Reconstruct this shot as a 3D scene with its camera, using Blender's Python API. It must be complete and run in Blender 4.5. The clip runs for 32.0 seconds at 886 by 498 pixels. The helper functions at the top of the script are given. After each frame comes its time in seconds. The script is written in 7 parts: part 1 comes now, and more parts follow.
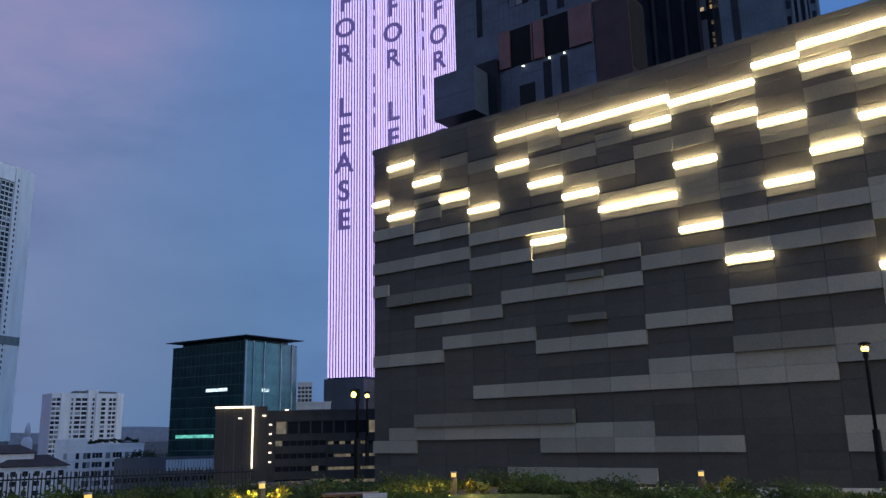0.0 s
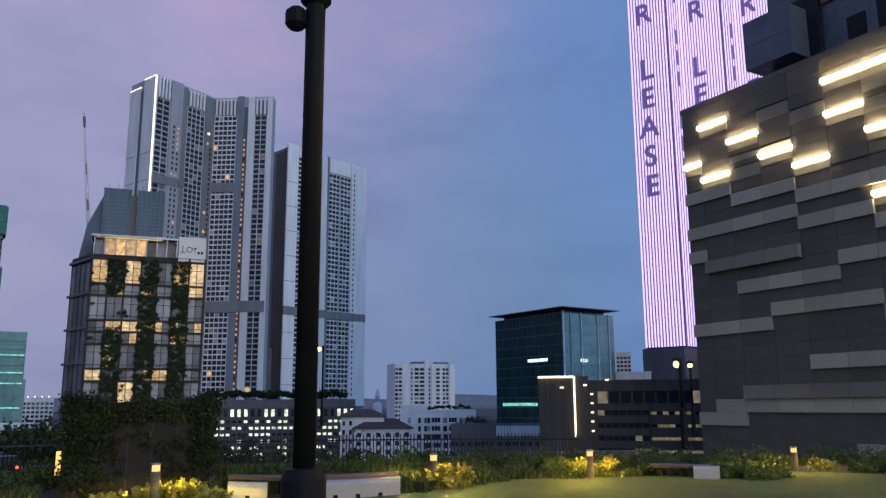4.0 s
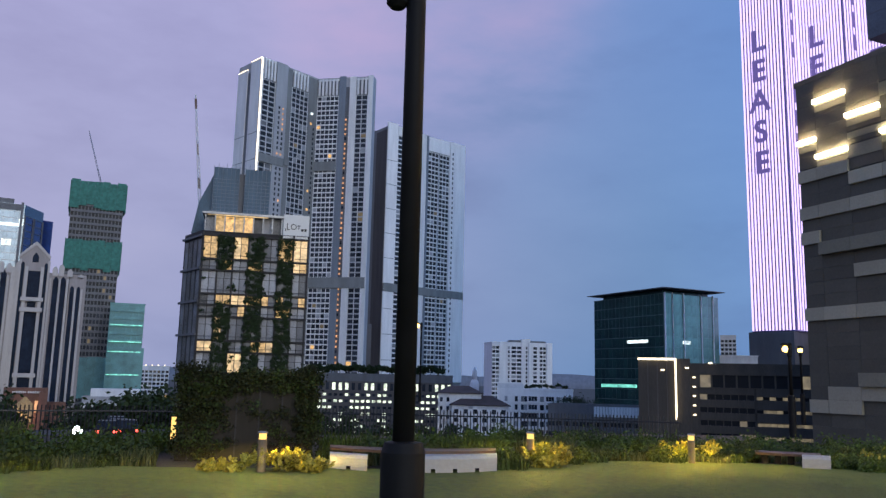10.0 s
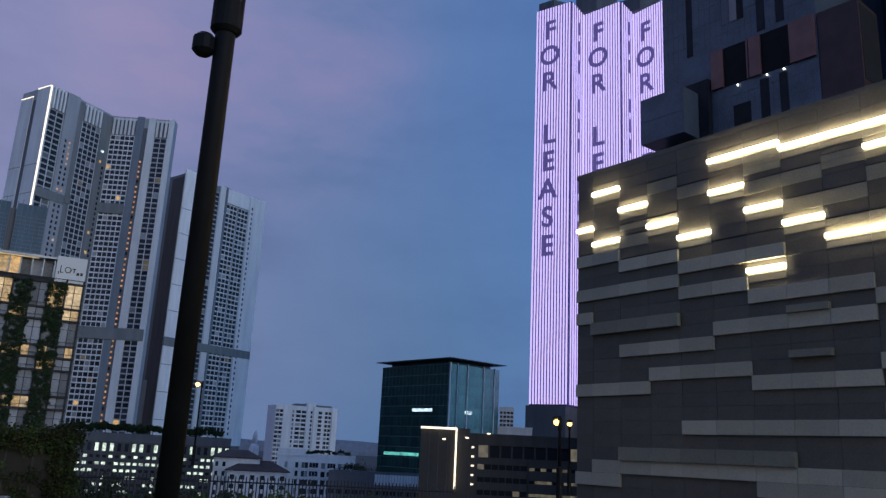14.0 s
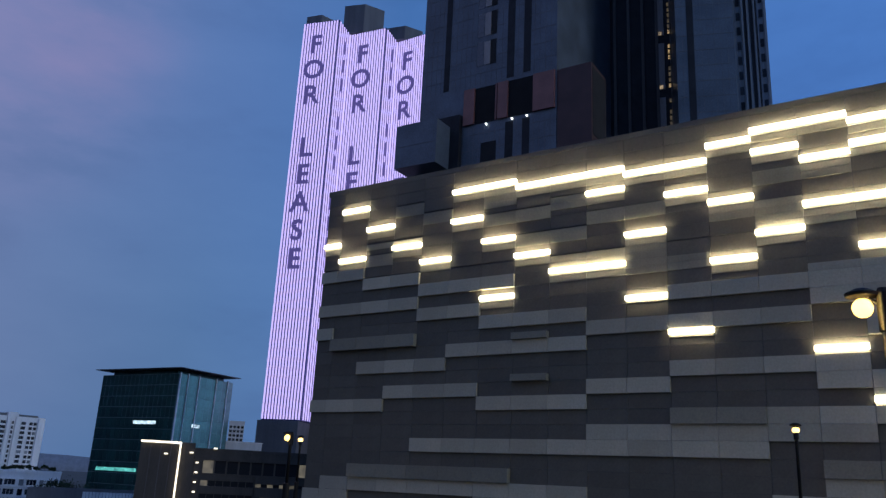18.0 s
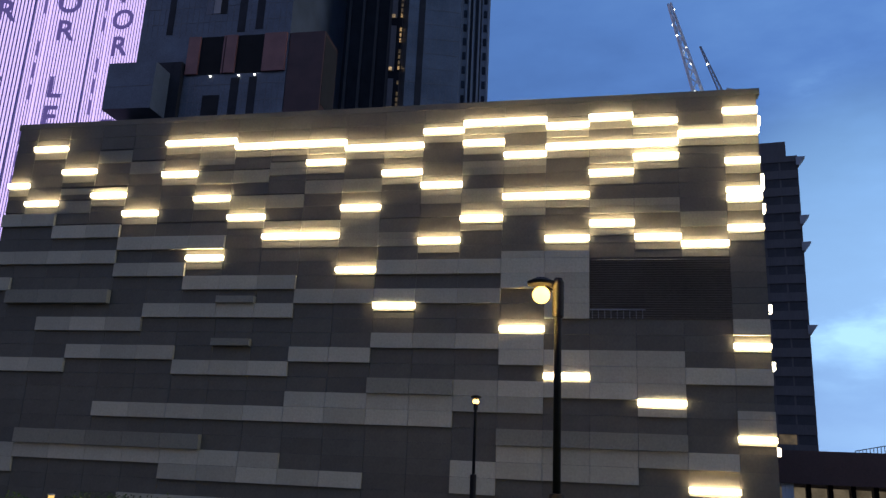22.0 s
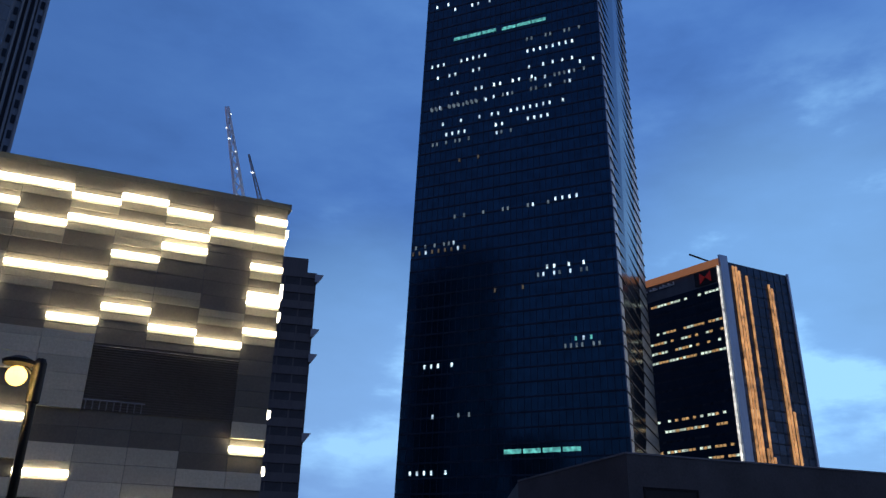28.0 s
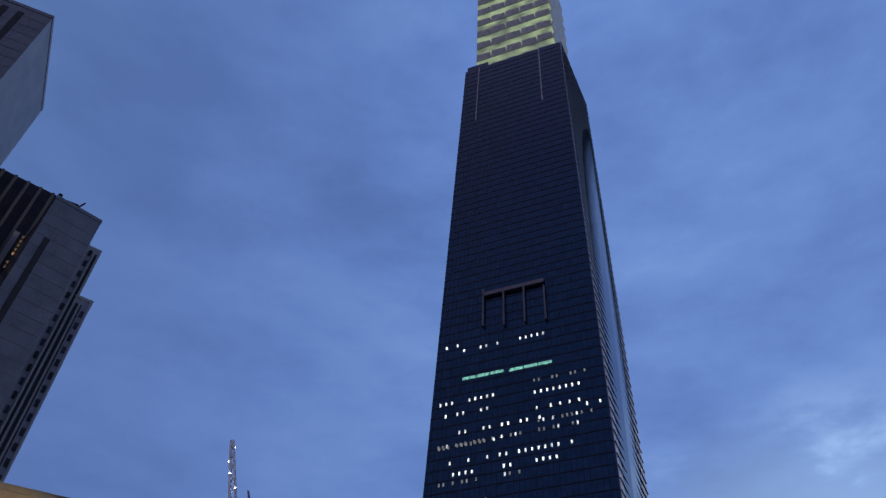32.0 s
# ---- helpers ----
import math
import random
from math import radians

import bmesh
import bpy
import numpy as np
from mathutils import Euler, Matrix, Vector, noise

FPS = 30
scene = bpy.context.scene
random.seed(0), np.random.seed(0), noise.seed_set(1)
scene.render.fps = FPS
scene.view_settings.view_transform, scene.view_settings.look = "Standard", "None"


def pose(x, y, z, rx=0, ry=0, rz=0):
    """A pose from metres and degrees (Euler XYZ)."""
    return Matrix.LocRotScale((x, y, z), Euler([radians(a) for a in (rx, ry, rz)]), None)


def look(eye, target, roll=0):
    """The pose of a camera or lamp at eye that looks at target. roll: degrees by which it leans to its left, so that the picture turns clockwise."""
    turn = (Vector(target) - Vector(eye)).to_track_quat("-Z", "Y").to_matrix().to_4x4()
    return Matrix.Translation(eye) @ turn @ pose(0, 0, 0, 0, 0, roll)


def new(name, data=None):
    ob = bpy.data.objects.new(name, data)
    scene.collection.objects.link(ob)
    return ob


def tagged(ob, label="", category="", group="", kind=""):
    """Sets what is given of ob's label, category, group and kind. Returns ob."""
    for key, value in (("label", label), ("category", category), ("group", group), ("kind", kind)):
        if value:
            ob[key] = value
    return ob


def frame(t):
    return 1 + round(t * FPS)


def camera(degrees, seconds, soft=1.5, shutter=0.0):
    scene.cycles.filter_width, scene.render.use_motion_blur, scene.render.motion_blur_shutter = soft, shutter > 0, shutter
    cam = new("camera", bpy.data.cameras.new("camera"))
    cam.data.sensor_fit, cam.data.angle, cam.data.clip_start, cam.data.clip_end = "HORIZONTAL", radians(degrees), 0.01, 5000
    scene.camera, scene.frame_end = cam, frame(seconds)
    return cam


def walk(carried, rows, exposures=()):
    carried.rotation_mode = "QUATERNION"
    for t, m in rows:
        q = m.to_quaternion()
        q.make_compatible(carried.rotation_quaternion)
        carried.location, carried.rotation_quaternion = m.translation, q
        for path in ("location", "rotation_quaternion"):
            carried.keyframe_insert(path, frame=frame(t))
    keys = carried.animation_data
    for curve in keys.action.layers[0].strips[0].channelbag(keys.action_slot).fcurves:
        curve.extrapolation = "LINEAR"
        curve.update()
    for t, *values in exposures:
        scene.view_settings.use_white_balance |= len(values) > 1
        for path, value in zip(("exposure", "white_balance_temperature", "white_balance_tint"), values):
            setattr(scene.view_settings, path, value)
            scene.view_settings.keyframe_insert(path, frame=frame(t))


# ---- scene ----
cam = camera(58.0, 32.0, soft=1.4)
PATH = [
    (0.0, pose(0.053, 0.033, 1.6, 90 + 12.69, 1.19, 0.19)),
    (0.5, pose(0.051, 0.032, 1.6, 90 + 11.87, 1.37, 2.19)),
    (1.0, pose(0.049, 0.031, 1.6, 90 + 11.13, 1.35, 4.87)),
    (1.5, pose(0.038, 0.024, 1.6, 90 + 10.25, 1.06, 8.45)),
    (2.0, pose(0.030, 0.019, 1.6, 90 + 9.26, 0.78, 12.44)),
    (2.5, pose(0.031, 0.019, 1.6, 90 + 9.24, 0.65, 14.67)),
    (3.0, pose(0.024, 0.015, 1.6, 90 + 10.22, 0.38, 16.89)),
    (3.5, pose(0.010, 0.006, 1.6, 90 + 11.06, 0.29, 19.77)),
    (5.5, pose(0.000, 0.000, 1.6, 90 + 9.25, -0.03, 29.56)),
    (6.0, pose(0.000, 0.000, 1.6, 90 + 9.02, -0.45, 31.87)),
    (6.5, pose(0.000, 0.000, 1.6, 90 + 8.87, -0.69, 33.68)),
    (7.0, pose(0.000, 0.000, 1.6, 90 + 8.84, -0.81, 34.71)),
    (7.5, pose(0.000, 0.000, 1.6, 90 + 8.83, -0.95, 35.73)),
    (8.0, pose(0.000, 0.000, 1.6, 90 + 8.80, -1.21, 36.00)),
    (8.5, pose(0.000, 0.000, 1.6, 90 + 8.87, -1.48, 35.16)),
    (9.0, pose(0.000, 0.000, 1.6, 90 + 8.95, -1.46, 33.51)),
    (9.5, pose(0.000, 0.000, 1.6, 90 + 9.09, -1.36, 31.31)),
    (10.0, pose(0.000, 0.000, 1.6, 90 + 9.28, -1.29, 29.28)),
    (10.5, pose(0.000, 0.000, 1.6, 90 + 9.62, -1.36, 27.64)),
    (11.0, pose(0.000, 0.000, 1.6, 90 + 10.45, -1.47, 25.55)),
    (11.5, pose(0.000, 0.000, 1.6, 90 + 11.08, -1.43, 23.90)),
    (12.0, pose(0.000, 0.000, 1.6, 90 + 11.55, -1.47, 22.14)),
    (12.5, pose(0.009, 0.005, 1.6, 90 + 12.33, -1.65, 18.61)),
    (13.0, pose(0.017, 0.011, 1.6, 90 + 13.17, -2.12, 16.57)),
    (13.5, pose(0.017, 0.011, 1.6, 90 + 14.08, -2.63, 15.48)),
    (15.5, pose(0.018, 0.011, 1.6, 90 + 14.84, -2.52, 7.47)),
    (16.0, pose(0.019, 0.012, 1.6, 90 + 15.24, -2.84, 4.54)),
    (16.5, pose(0.021, 0.013, 1.6, 90 + 15.74, -3.07, 2.04)),
    (17.0, pose(0.024, 0.015, 1.6, 90 + 16.06, -2.98, 0.16)),
    (17.5, pose(0.024, 0.015, 1.6, 90 + 16.26, -2.79, -1.68)),
    (18.0, pose(0.024, 0.015, 1.6, 90 + 16.34, -2.78, -4.53)),
    (18.5, pose(0.024, 0.015, 1.6, 90 + 16.29, -2.62, -7.85)),
    (19.0, pose(0.024, 0.015, 1.6, 90 + 16.37, -2.39, -10.08)),
    (19.5, pose(0.024, 0.015, 1.6, 90 + 16.31, -2.73, -12.84)),
    (20.0, pose(0.024, 0.015, 1.6, 90 + 16.24, -2.98, -16.29)),
    (20.5, pose(0.027, 0.013, 1.6, 90 + 16.32, -2.94, -18.89)),
    (21.0, pose(0.031, 0.011, 1.6, 90 + 16.14, -2.93, -21.40)),
    (21.5, pose(0.032, 0.010, 1.6, 90 + 15.63, -2.79, -23.51)),
    (22.0, pose(0.034, 0.009, 1.6, 90 + 15.08, -2.62, -25.54)),
    (22.5, pose(0.042, 0.004, 1.6, 90 + 14.68, -2.32, -27.82)),
    (23.0, pose(0.050, -0.001, 1.6, 90 + 14.60, -2.53, -32.11)),
    (23.5, pose(0.075, -0.016, 1.6, 90 + 15.10, -2.97, -38.56)),
    (24.0, pose(0.105, -0.034, 1.6, 90 + 15.78, -2.73, -43.55)),
    (24.5, pose(0.131, -0.050, 1.6, 90 + 16.65, -2.41, -46.17)),
    (25.0, pose(0.152, -0.062, 1.6, 90 + 17.55, -2.39, -48.74)),
    (25.5, pose(0.158, -0.066, 1.6, 90 + 18.17, -2.49, -51.27)),
    (26.0, pose(0.163, -0.069, 1.6, 90 + 18.44, -2.15, -55.51)),
    (26.5, pose(0.164, -0.069, 1.6, 90 + 18.18, -1.59, -58.76)),
    (28.5, pose(0.164, -0.070, 1.6, 90 + 26.51, -0.84, -59.85)),
    (29.0, pose(0.164, -0.070, 1.6, 90 + 30.81, -1.37, -59.71)),
    (29.5, pose(0.164, -0.070, 1.6, 90 + 34.30, -1.80, -59.64)),
    (30.0, pose(0.165, -0.070, 1.6, 90 + 37.91, -2.10, -60.33)),
    (30.5, pose(0.165, -0.070, 1.6, 90 + 40.41, -2.12, -60.81)),
    (31.0, pose(0.165, -0.070, 1.6, 90 + 42.71, -2.31, -60.79)),
    (31.5, pose(0.165, -0.070, 1.6, 90 + 45.00, -2.41, -60.58)),
    (32.0, pose(0.165, -0.070, 1.6, 90 + 47.06, -2.40, -60.26)),
]
EXPOSURES = [(0.0, 0.52, 6480, 2), (2.0, 0.67, 6560, 2), (3.5, 0.72, 6800, 4), (5.5, 0.9, 6900, 9), (8.0, 0.95, 7100, 11), (9.0, 0.97, 7050, 9), (10.0, 0.98, 6800, 4), (11.0, 0.84, 6900, 3), (13.0, 0.46, 6500, 2),
             (16.0, 0.25, 5900, 3), (19.0, 0.35, 5950, 3), (22.0, 0.5, 6650, 6), (24.0, 0.63, 7000, 8), (26.5, 0.47, 6700, 8), (28.5, 0.05, 5800, 5), (30.0, -0.05, 5600, 3), (31.0, 0.1, 6100, 9), (32.0, 0.42, 7500, 19)]
walk(cam, PATH, EXPOSURES)

# ---- light: a dusk sky, an added fill sun, lamps of the place ----
EYE = 1.6


def way(az):
    a = radians(az)
    return Vector((math.sin(a), math.cos(a), 0))


def at(az, d, z=0.0):
    """A place d metres from the eye on the bearing az (degrees, clockwise from +y)."""
    p = way(az) * d
    return Vector((p.x, p.y, z))


def up(el, d):
    """Height of what stands d metres off and shows el degrees over the horizon."""
    return EYE + d * math.tan(radians(el))


def dusk_sky():
    world = bpy.data.worlds.new("dusk_sky")
    scene.world = world
    world.use_nodes = True
    nt = world.node_tree
    nt.nodes.clear()
    N, Lk = nt.nodes.new, nt.links.new
    out, bg = N("ShaderNodeOutputWorld"), N("ShaderNodeBackground")
    tc, sep = N("ShaderNodeTexCoord"), N("ShaderNodeSeparateXYZ")
    Lk(tc.outputs["Generated"], sep.inputs[0])

    def math_node(op, a, b=0.0, c=None):
        n = N("ShaderNodeMath")
        n.operation = op
        for i, v in enumerate((a, b) if c is None else (a, b, c)):
            if isinstance(v, (int, float)):
                n.inputs[i].default_value = v
            else:
                Lk(v, n.inputs[i])
        return n.outputs[0]

    def ramp(fac, stops):
        n = N("ShaderNodeValToRGB")
        e = n.color_ramp.elements
        e[0].position, e[0].color = stops[0][0], (*stops[0][1], 1)
        e[1].position, e[1].color = stops[-1][0], (*stops[-1][1], 1)
        for p, c in stops[1:-1]:
            k = e.new(p)
            k.color = (*c, 1)
        Lk(fac, n.inputs[0])
        return n.outputs[0]

    def mix(fac, a, b, kind="MIX"):
        n = N("ShaderNodeMix")
        n.data_type, n.blend_type = "RGBA", kind
        for i, v in ((0, fac), (6, a), (7, b)):
            if isinstance(v, (int, float)):
                n.inputs[i].default_value = v
            elif isinstance(v, tuple):
                n.inputs[i].default_value = (*v, 1)
            else:
                Lk(v, n.inputs[i])
        return n.outputs[2]

    # bearing from -180 to 180 as 0 to 1 (0.5 is +y), and height
    bearing = math_node("ARCTAN2", sep.outputs[0], sep.outputs[1])
    turn = math_node("MULTIPLY_ADD", bearing, 1 / (2 * math.pi), 0.5)
    low = ramp(turn, [(0.0, SKY_BACK), (0.2, SKY_BACK), (0.32, SKY_LAVENDER), (0.40, SKY_VIOLET), (0.46, SKY_SLATE), (0.53, SKY_BLUE),
                      (0.62, SKY_BLUE), (0.66, SKY_BRIGHT), (0.74, SKY_BRIGHT), (0.8, SKY_BACK), (1.0, SKY_BACK)])
    high = ramp(turn, [(0.0, SKY_TOP), (0.3, SKY_MAUVE), (0.385, SKY_MAUVE), (0.435, (0.104, 0.150, 0.31)), (0.50, (0.055, 0.13, 0.33)), (0.58, SKY_DEEP), (0.68, SKY_TOP), (1.0, SKY_TOP)])
    h = N("ShaderNodeMapRange")
    h.interpolation_type = "SMOOTHSTEP"
    h.inputs[1].default_value, h.inputs[2].default_value = 0.02, 0.5
    Lk(sep.outputs[2], h.inputs[0])
    col = mix(h.outputs[0], low, high)
    # clouds, flattened towards the horizon
    mp, no, no2 = N("ShaderNodeMapping"), N("ShaderNodeTexNoise"), N("ShaderNodeTexNoise")
    mp.inputs["Scale"].default_value = (1.0, 1.0, 2.6)
    mp.inputs["Rotation"].default_value = (0.0, 0.25, 0.0)
    Lk(tc.outputs["Generated"], mp.inputs[0])
    no.inputs["Scale"].default_value, no.inputs["Detail"].default_value, no.inputs["Roughness"].default_value = 2.3, 8.0, 0.58
    no2.inputs["Scale"].default_value, no2.inputs["Detail"].default_value = 5.5, 10.0
    Lk(mp.outputs[0], no.inputs["Vector"])
    Lk(mp.outputs[0], no2.inputs["Vector"])
    cloud = math_node("ADD", math_node("MULTIPLY", no.outputs[0], 0.7), math_node("MULTIPLY", no2.outputs[0], 0.3))
    shade = ramp(cloud, [(0.36, (0.84, 0.84, 0.87)), (0.5, (1, 1, 1)), (0.64, (1.1, 1.08, 1.05))])
    # heavier clouds on the bright side
    east = N("ShaderNodeMapRange")
    east.inputs[1].default_value, east.inputs[2].default_value = 0.56, 0.65
    Lk(turn, east.inputs[0])
    strong = ramp(cloud, [(0.38, (0.66, 0.70, 0.76)), (0.50, (0.92, 0.94, 0.97)), (0.62, (1.25, 1.2, 1.1))])
    col = mix(1.0, col, mix(east.outputs[0], shade, strong), "MULTIPLY")
    # a pink patch of cloud high on the left, and the pale gap over the low roofs on the right
    def patch(az, el, size):
        d = N("ShaderNodeVectorMath")
        d.operation = "DOT_PRODUCT"
        Lk(tc.outputs["Generated"], d.inputs[0])
        v = way(az) * math.cos(radians(el))
        d.inputs[1].default_value = (v.x, v.y, math.sin(radians(el)))
        m = N("ShaderNodeMapRange")
        m.interpolation_type = "SMOOTHERSTEP"
        m.inputs[1].default_value, m.inputs[2].default_value = math.cos(radians(size)), 1.0
        Lk(d.outputs["Value"], m.inputs[0])
        return m.outputs[0]
    rose = N("ShaderNodeMapRange")
    rose.interpolation_type = "SMOOTHSTEP"
    rose.inputs[1].default_value, rose.inputs[2].default_value, rose.inputs[4].default_value = 0.38, 0.68, 0.34
    Lk(cloud, rose.inputs[0])
    col = mix(math_node("MULTIPLY", math_node("POWER", patch(-31, 27, 16), 1.3), rose.outputs[0]), col, SKY_PINK)
    gap = N("ShaderNodeMapRange")
    gap.interpolation_type = "SMOOTHSTEP"
    gap.inputs[1].default_value, gap.inputs[2].default_value = 0.47, 0.60
    Lk(cloud, gap.inputs[0])
    glow = math_node("MULTIPLY", patch(53.5, 15.5, 12), math_node("MULTIPLY_ADD", gap.outputs[0], 1.3, 0.25))
    col = mix(glow, col, SKY_GAP)
    col = mix(math_node("MULTIPLY", patch(54, 4, 20), 0.3), col, (0.30, 0.47, 0.76))
    glow2 = math_node("MULTIPLY", patch(87, 13, 24), math_node("MULTIPLY_ADD", gap.outputs[0], 1.1, 0.4))
    col = mix(glow2, col, SKY_GAP)
    # the physical twilight sky under it
    sky = N("ShaderNodeTexSky")
    sky.sky_type, sky.sun_disc, sky.sun_elevation, sky.sun_rotation = "NISHITA", False, radians(-2.0), radians(100)
    col = mix(1.0, col, mix(1.0, sky.outputs[0], (0.05, 0.05, 0.05), "MULTIPLY"), "ADD")
    Lk(col, bg.inputs[0])
    bg.inputs[1].default_value = SKY_STRENGTH
    Lk(bg.outputs[0], out.inputs[0])


SKY_STRENGTH = 1.0
SKY_LAVENDER, SKY_VIOLET, SKY_SLATE = (0.21, 0.21, 0.345), (0.132, 0.162, 0.295), (0.072, 0.135, 0.268)
SKY_BLUE, SKY_BRIGHT, SKY_BACK = (0.09, 0.19, 0.45), (0.165, 0.34, 0.70), (0.090, 0.097, 0.108)
SKY_MAUVE, SKY_DEEP, SKY_TOP = (0.20, 0.195, 0.355), (0.06, 0.14, 0.375), (0.08, 0.185, 0.48)
SKY_PINK, SKY_GAP = (0.34, 0.20, 0.34), (0.36, 0.65, 1.0)
dusk_sky()
# added wide soft fill for the facades; the real sun is already down
fill_sun = new("sun", bpy.data.lights.new("sun", "SUN"))
fill_sun.data.energy, fill_sun.data.angle, fill_sun.data.color = 0.76, radians(36), (1.0, 0.95, 0.94)
fill_sun.matrix_world = look(way(126) * 100 + Vector((0, 0, 20)), (0, 0, 0))

# ---- materials ----
MATS = {}


def material(name, base, rough=0.6, metal=0.0, var=0.15, scale=1.0, bump=0.0, bump_scale=30.0, second=None, streak=0.0, per_piece=0.0,
             emit=None, strength=0.0, emit_noise=0.0, spec=0.5, coat=0.0):
    m = bpy.data.materials.new(name)
    MATS[name] = m
    m.use_nodes = True
    nt = m.node_tree
    b = nt.nodes["Principled BSDF"]
    N, Lk = nt.nodes.new, nt.links.new
    b.inputs["Roughness"].default_value, b.inputs["Metallic"].default_value = rough, metal
    b.inputs["Specular IOR Level"].default_value = spec
    b.inputs["Coat Weight"].default_value = coat
    tc = N("ShaderNodeTexCoord")
    big, fine = N("ShaderNodeTexNoise"), N("ShaderNodeTexNoise")
    big.inputs["Scale"].default_value, big.inputs["Detail"].default_value = 0.35 * scale, 4
    fine.inputs["Scale"].default_value, fine.inputs["Detail"].default_value = 7.0 * scale, 6
    mp = N("ShaderNodeMapping")
    mp.inputs["Scale"].default_value = (1, 1, 0.12 if streak else 1)
    Lk(tc.outputs["Object"], mp.inputs[0])
    Lk(mp.outputs[0], big.inputs["Vector"])
    Lk(mp.outputs[0], fine.inputs["Vector"])
    add = N("ShaderNodeMath")
    add.operation = "ADD"
    Lk(big.outputs[0], add.inputs[0])
    Lk(fine.outputs[0], add.inputs[1])
    r = N("ShaderNodeValToRGB")
    lo = tuple(c * (1 - 1.6 * var) for c in base)
    hi = second if second else tuple(min(1, c * (1 + 1.6 * var)) for c in base)
    e = r.color_ramp.elements
    e[0].position, e[0].color, e[1].position, e[1].color = 0.35, (*lo, 1), 0.65, (*hi, 1)
    half = N("ShaderNodeMath")
    half.operation = "MULTIPLY"
    half.inputs[1].default_value = 0.5
    Lk(add.outputs[0], half.inputs[0])
    Lk(half.outputs[0], r.inputs[0])
    colour = r.outputs[0]
    if per_piece:
        info, mr, mx = N("ShaderNodeObjectInfo"), N("ShaderNodeMapRange"), N("ShaderNodeMix")
        mr.inputs[3].default_value, mr.inputs[4].default_value = 1 - per_piece, 1 + per_piece
        Lk(info.outputs["Random"], mr.inputs[0])
        mx.data_type, mx.blend_type = "RGBA", "MULTIPLY"
        mx.inputs[0].default_value = 1.0
        Lk(colour, mx.inputs[6])
        Lk(mr.outputs[0], mx.inputs[7])
        colour = mx.outputs[2]
    Lk(colour, b.inputs["Base Color"])
    rr = N("ShaderNodeMapRange")
    rr.inputs[3].default_value, rr.inputs[4].default_value = max(0.02, rough - 0.12), min(1, rough + 0.12)
    Lk(fine.outputs[0], rr.inputs[0])
    Lk(rr.outputs[0], b.inputs["Roughness"])
    if bump:
        bn, bp = N("ShaderNodeTexNoise"), N("ShaderNodeBump")
        bn.inputs["Scale"].default_value, bn.inputs["Detail"].default_value = bump_scale, 5
        Lk(tc.outputs["Object"], bn.inputs["Vector"])
        bp.inputs["Strength"].default_value, bp.inputs["Distance"].default_value = bump, 0.05
        Lk(bn.outputs[0], bp.inputs["Height"])
        Lk(bp.outputs[0], b.inputs["Normal"])
    if emit:
        b.inputs["Emission Color"].default_value = (*emit, 1)
        b.inputs["Emission Strength"].default_value = strength
        if emit_noise:
            en, er, info = N("ShaderNodeTexNoise"), N("ShaderNodeMapRange"), N("ShaderNodeObjectInfo")
            en.noise_dimensions = "4D"
            en.inputs["Scale"].default_value, en.inputs["Detail"].default_value = emit_noise, 2
            wm = N("ShaderNodeMath")
            wm.operation = "MULTIPLY"
            wm.inputs[1].default_value = 50.0
            Lk(info.outputs["Random"], wm.inputs[0])
            Lk(wm.outputs[0], en.inputs["W"])
            Lk(tc.outputs["Object"], en.inputs["Vector"])
            er.inputs[1].default_value, er.inputs[2].default_value = 0.3, 0.7
            er.inputs[3].default_value, er.inputs[4].default_value = 0.15 * strength, 1.5 * strength
            Lk(en.outputs[0], er.inputs[0])
            Lk(er.outputs[0], b.inputs["Emission Strength"])
    return m


material("render_white", (0.74, 0.74, 0.75), 0.7, streak=1, var=0.1)
material("louvre_metal", (0.085, 0.08, 0.075), 0.6, var=0.2)
material("render_mid", (0.20, 0.21, 0.215), 0.7, streak=1, var=0.14)
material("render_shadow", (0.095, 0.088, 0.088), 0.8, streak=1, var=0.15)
material("render_soft", (0.37, 0.38, 0.405), 0.7, streak=1, var=0.12)
material("render_slate", (0.19, 0.22, 0.265), 0.6, streak=1, var=0.12)
material("navy_band", (0.008, 0.020, 0.040), 0.45, var=0.2, spec=0.15)
material("glass_black", (0.026, 0.032, 0.045), 0.3, var=0.3, per_piece=0.5, spec=0.1)
material("glass_mirror", (0.10, 0.14, 0.19), 0.14, metal=0.6, var=0.12, per_piece=0.12)
material("glass_forest", (0.026, 0.068, 0.060), 0.18, metal=0.2, var=0.35, per_piece=0.3, spec=0.4)
material("glass_tealight", (0.13, 0.235, 0.225), 0.16, metal=0.4, var=0.3, per_piece=0.15, spec=0.6)
material("glass_office_green", (0.25, 0.35, 0.34), 0.16, metal=0.5, var=0.35, scale=0.4, spec=0.6)
material("floor_green", (0.42, 0.52, 0.50), 0.5, var=0.12)
material("lit_pane", (0.2, 0.25, 0.2), 0.4, emit=(0.95, 0.90, 0.62), strength=0.28, emit_noise=0.5)
material("lit_deck", (0.2, 0.16, 0.12), 0.5, emit=(1.0, 0.80, 0.52), strength=0.10, emit_noise=0.6)
material("metal_teal", (0.12, 0.19, 0.20), 0.4, metal=0.4, var=0.15)
# pale panes: drawn curtains, with reflected sky painted into the grey
material("curtain_sky_grey", (0.27, 0.28, 0.305), 0.45, var=0.2, per_piece=0.5, spec=0.2)
material("scale_metal", (0.33, 0.37, 0.34), 0.35, metal=0.4, var=0.2)
material("crown_glow", (0.2, 0.25, 0.2), 0.3, emit=(0.62, 0.95, 0.50), strength=0.22, emit_noise=0.12)
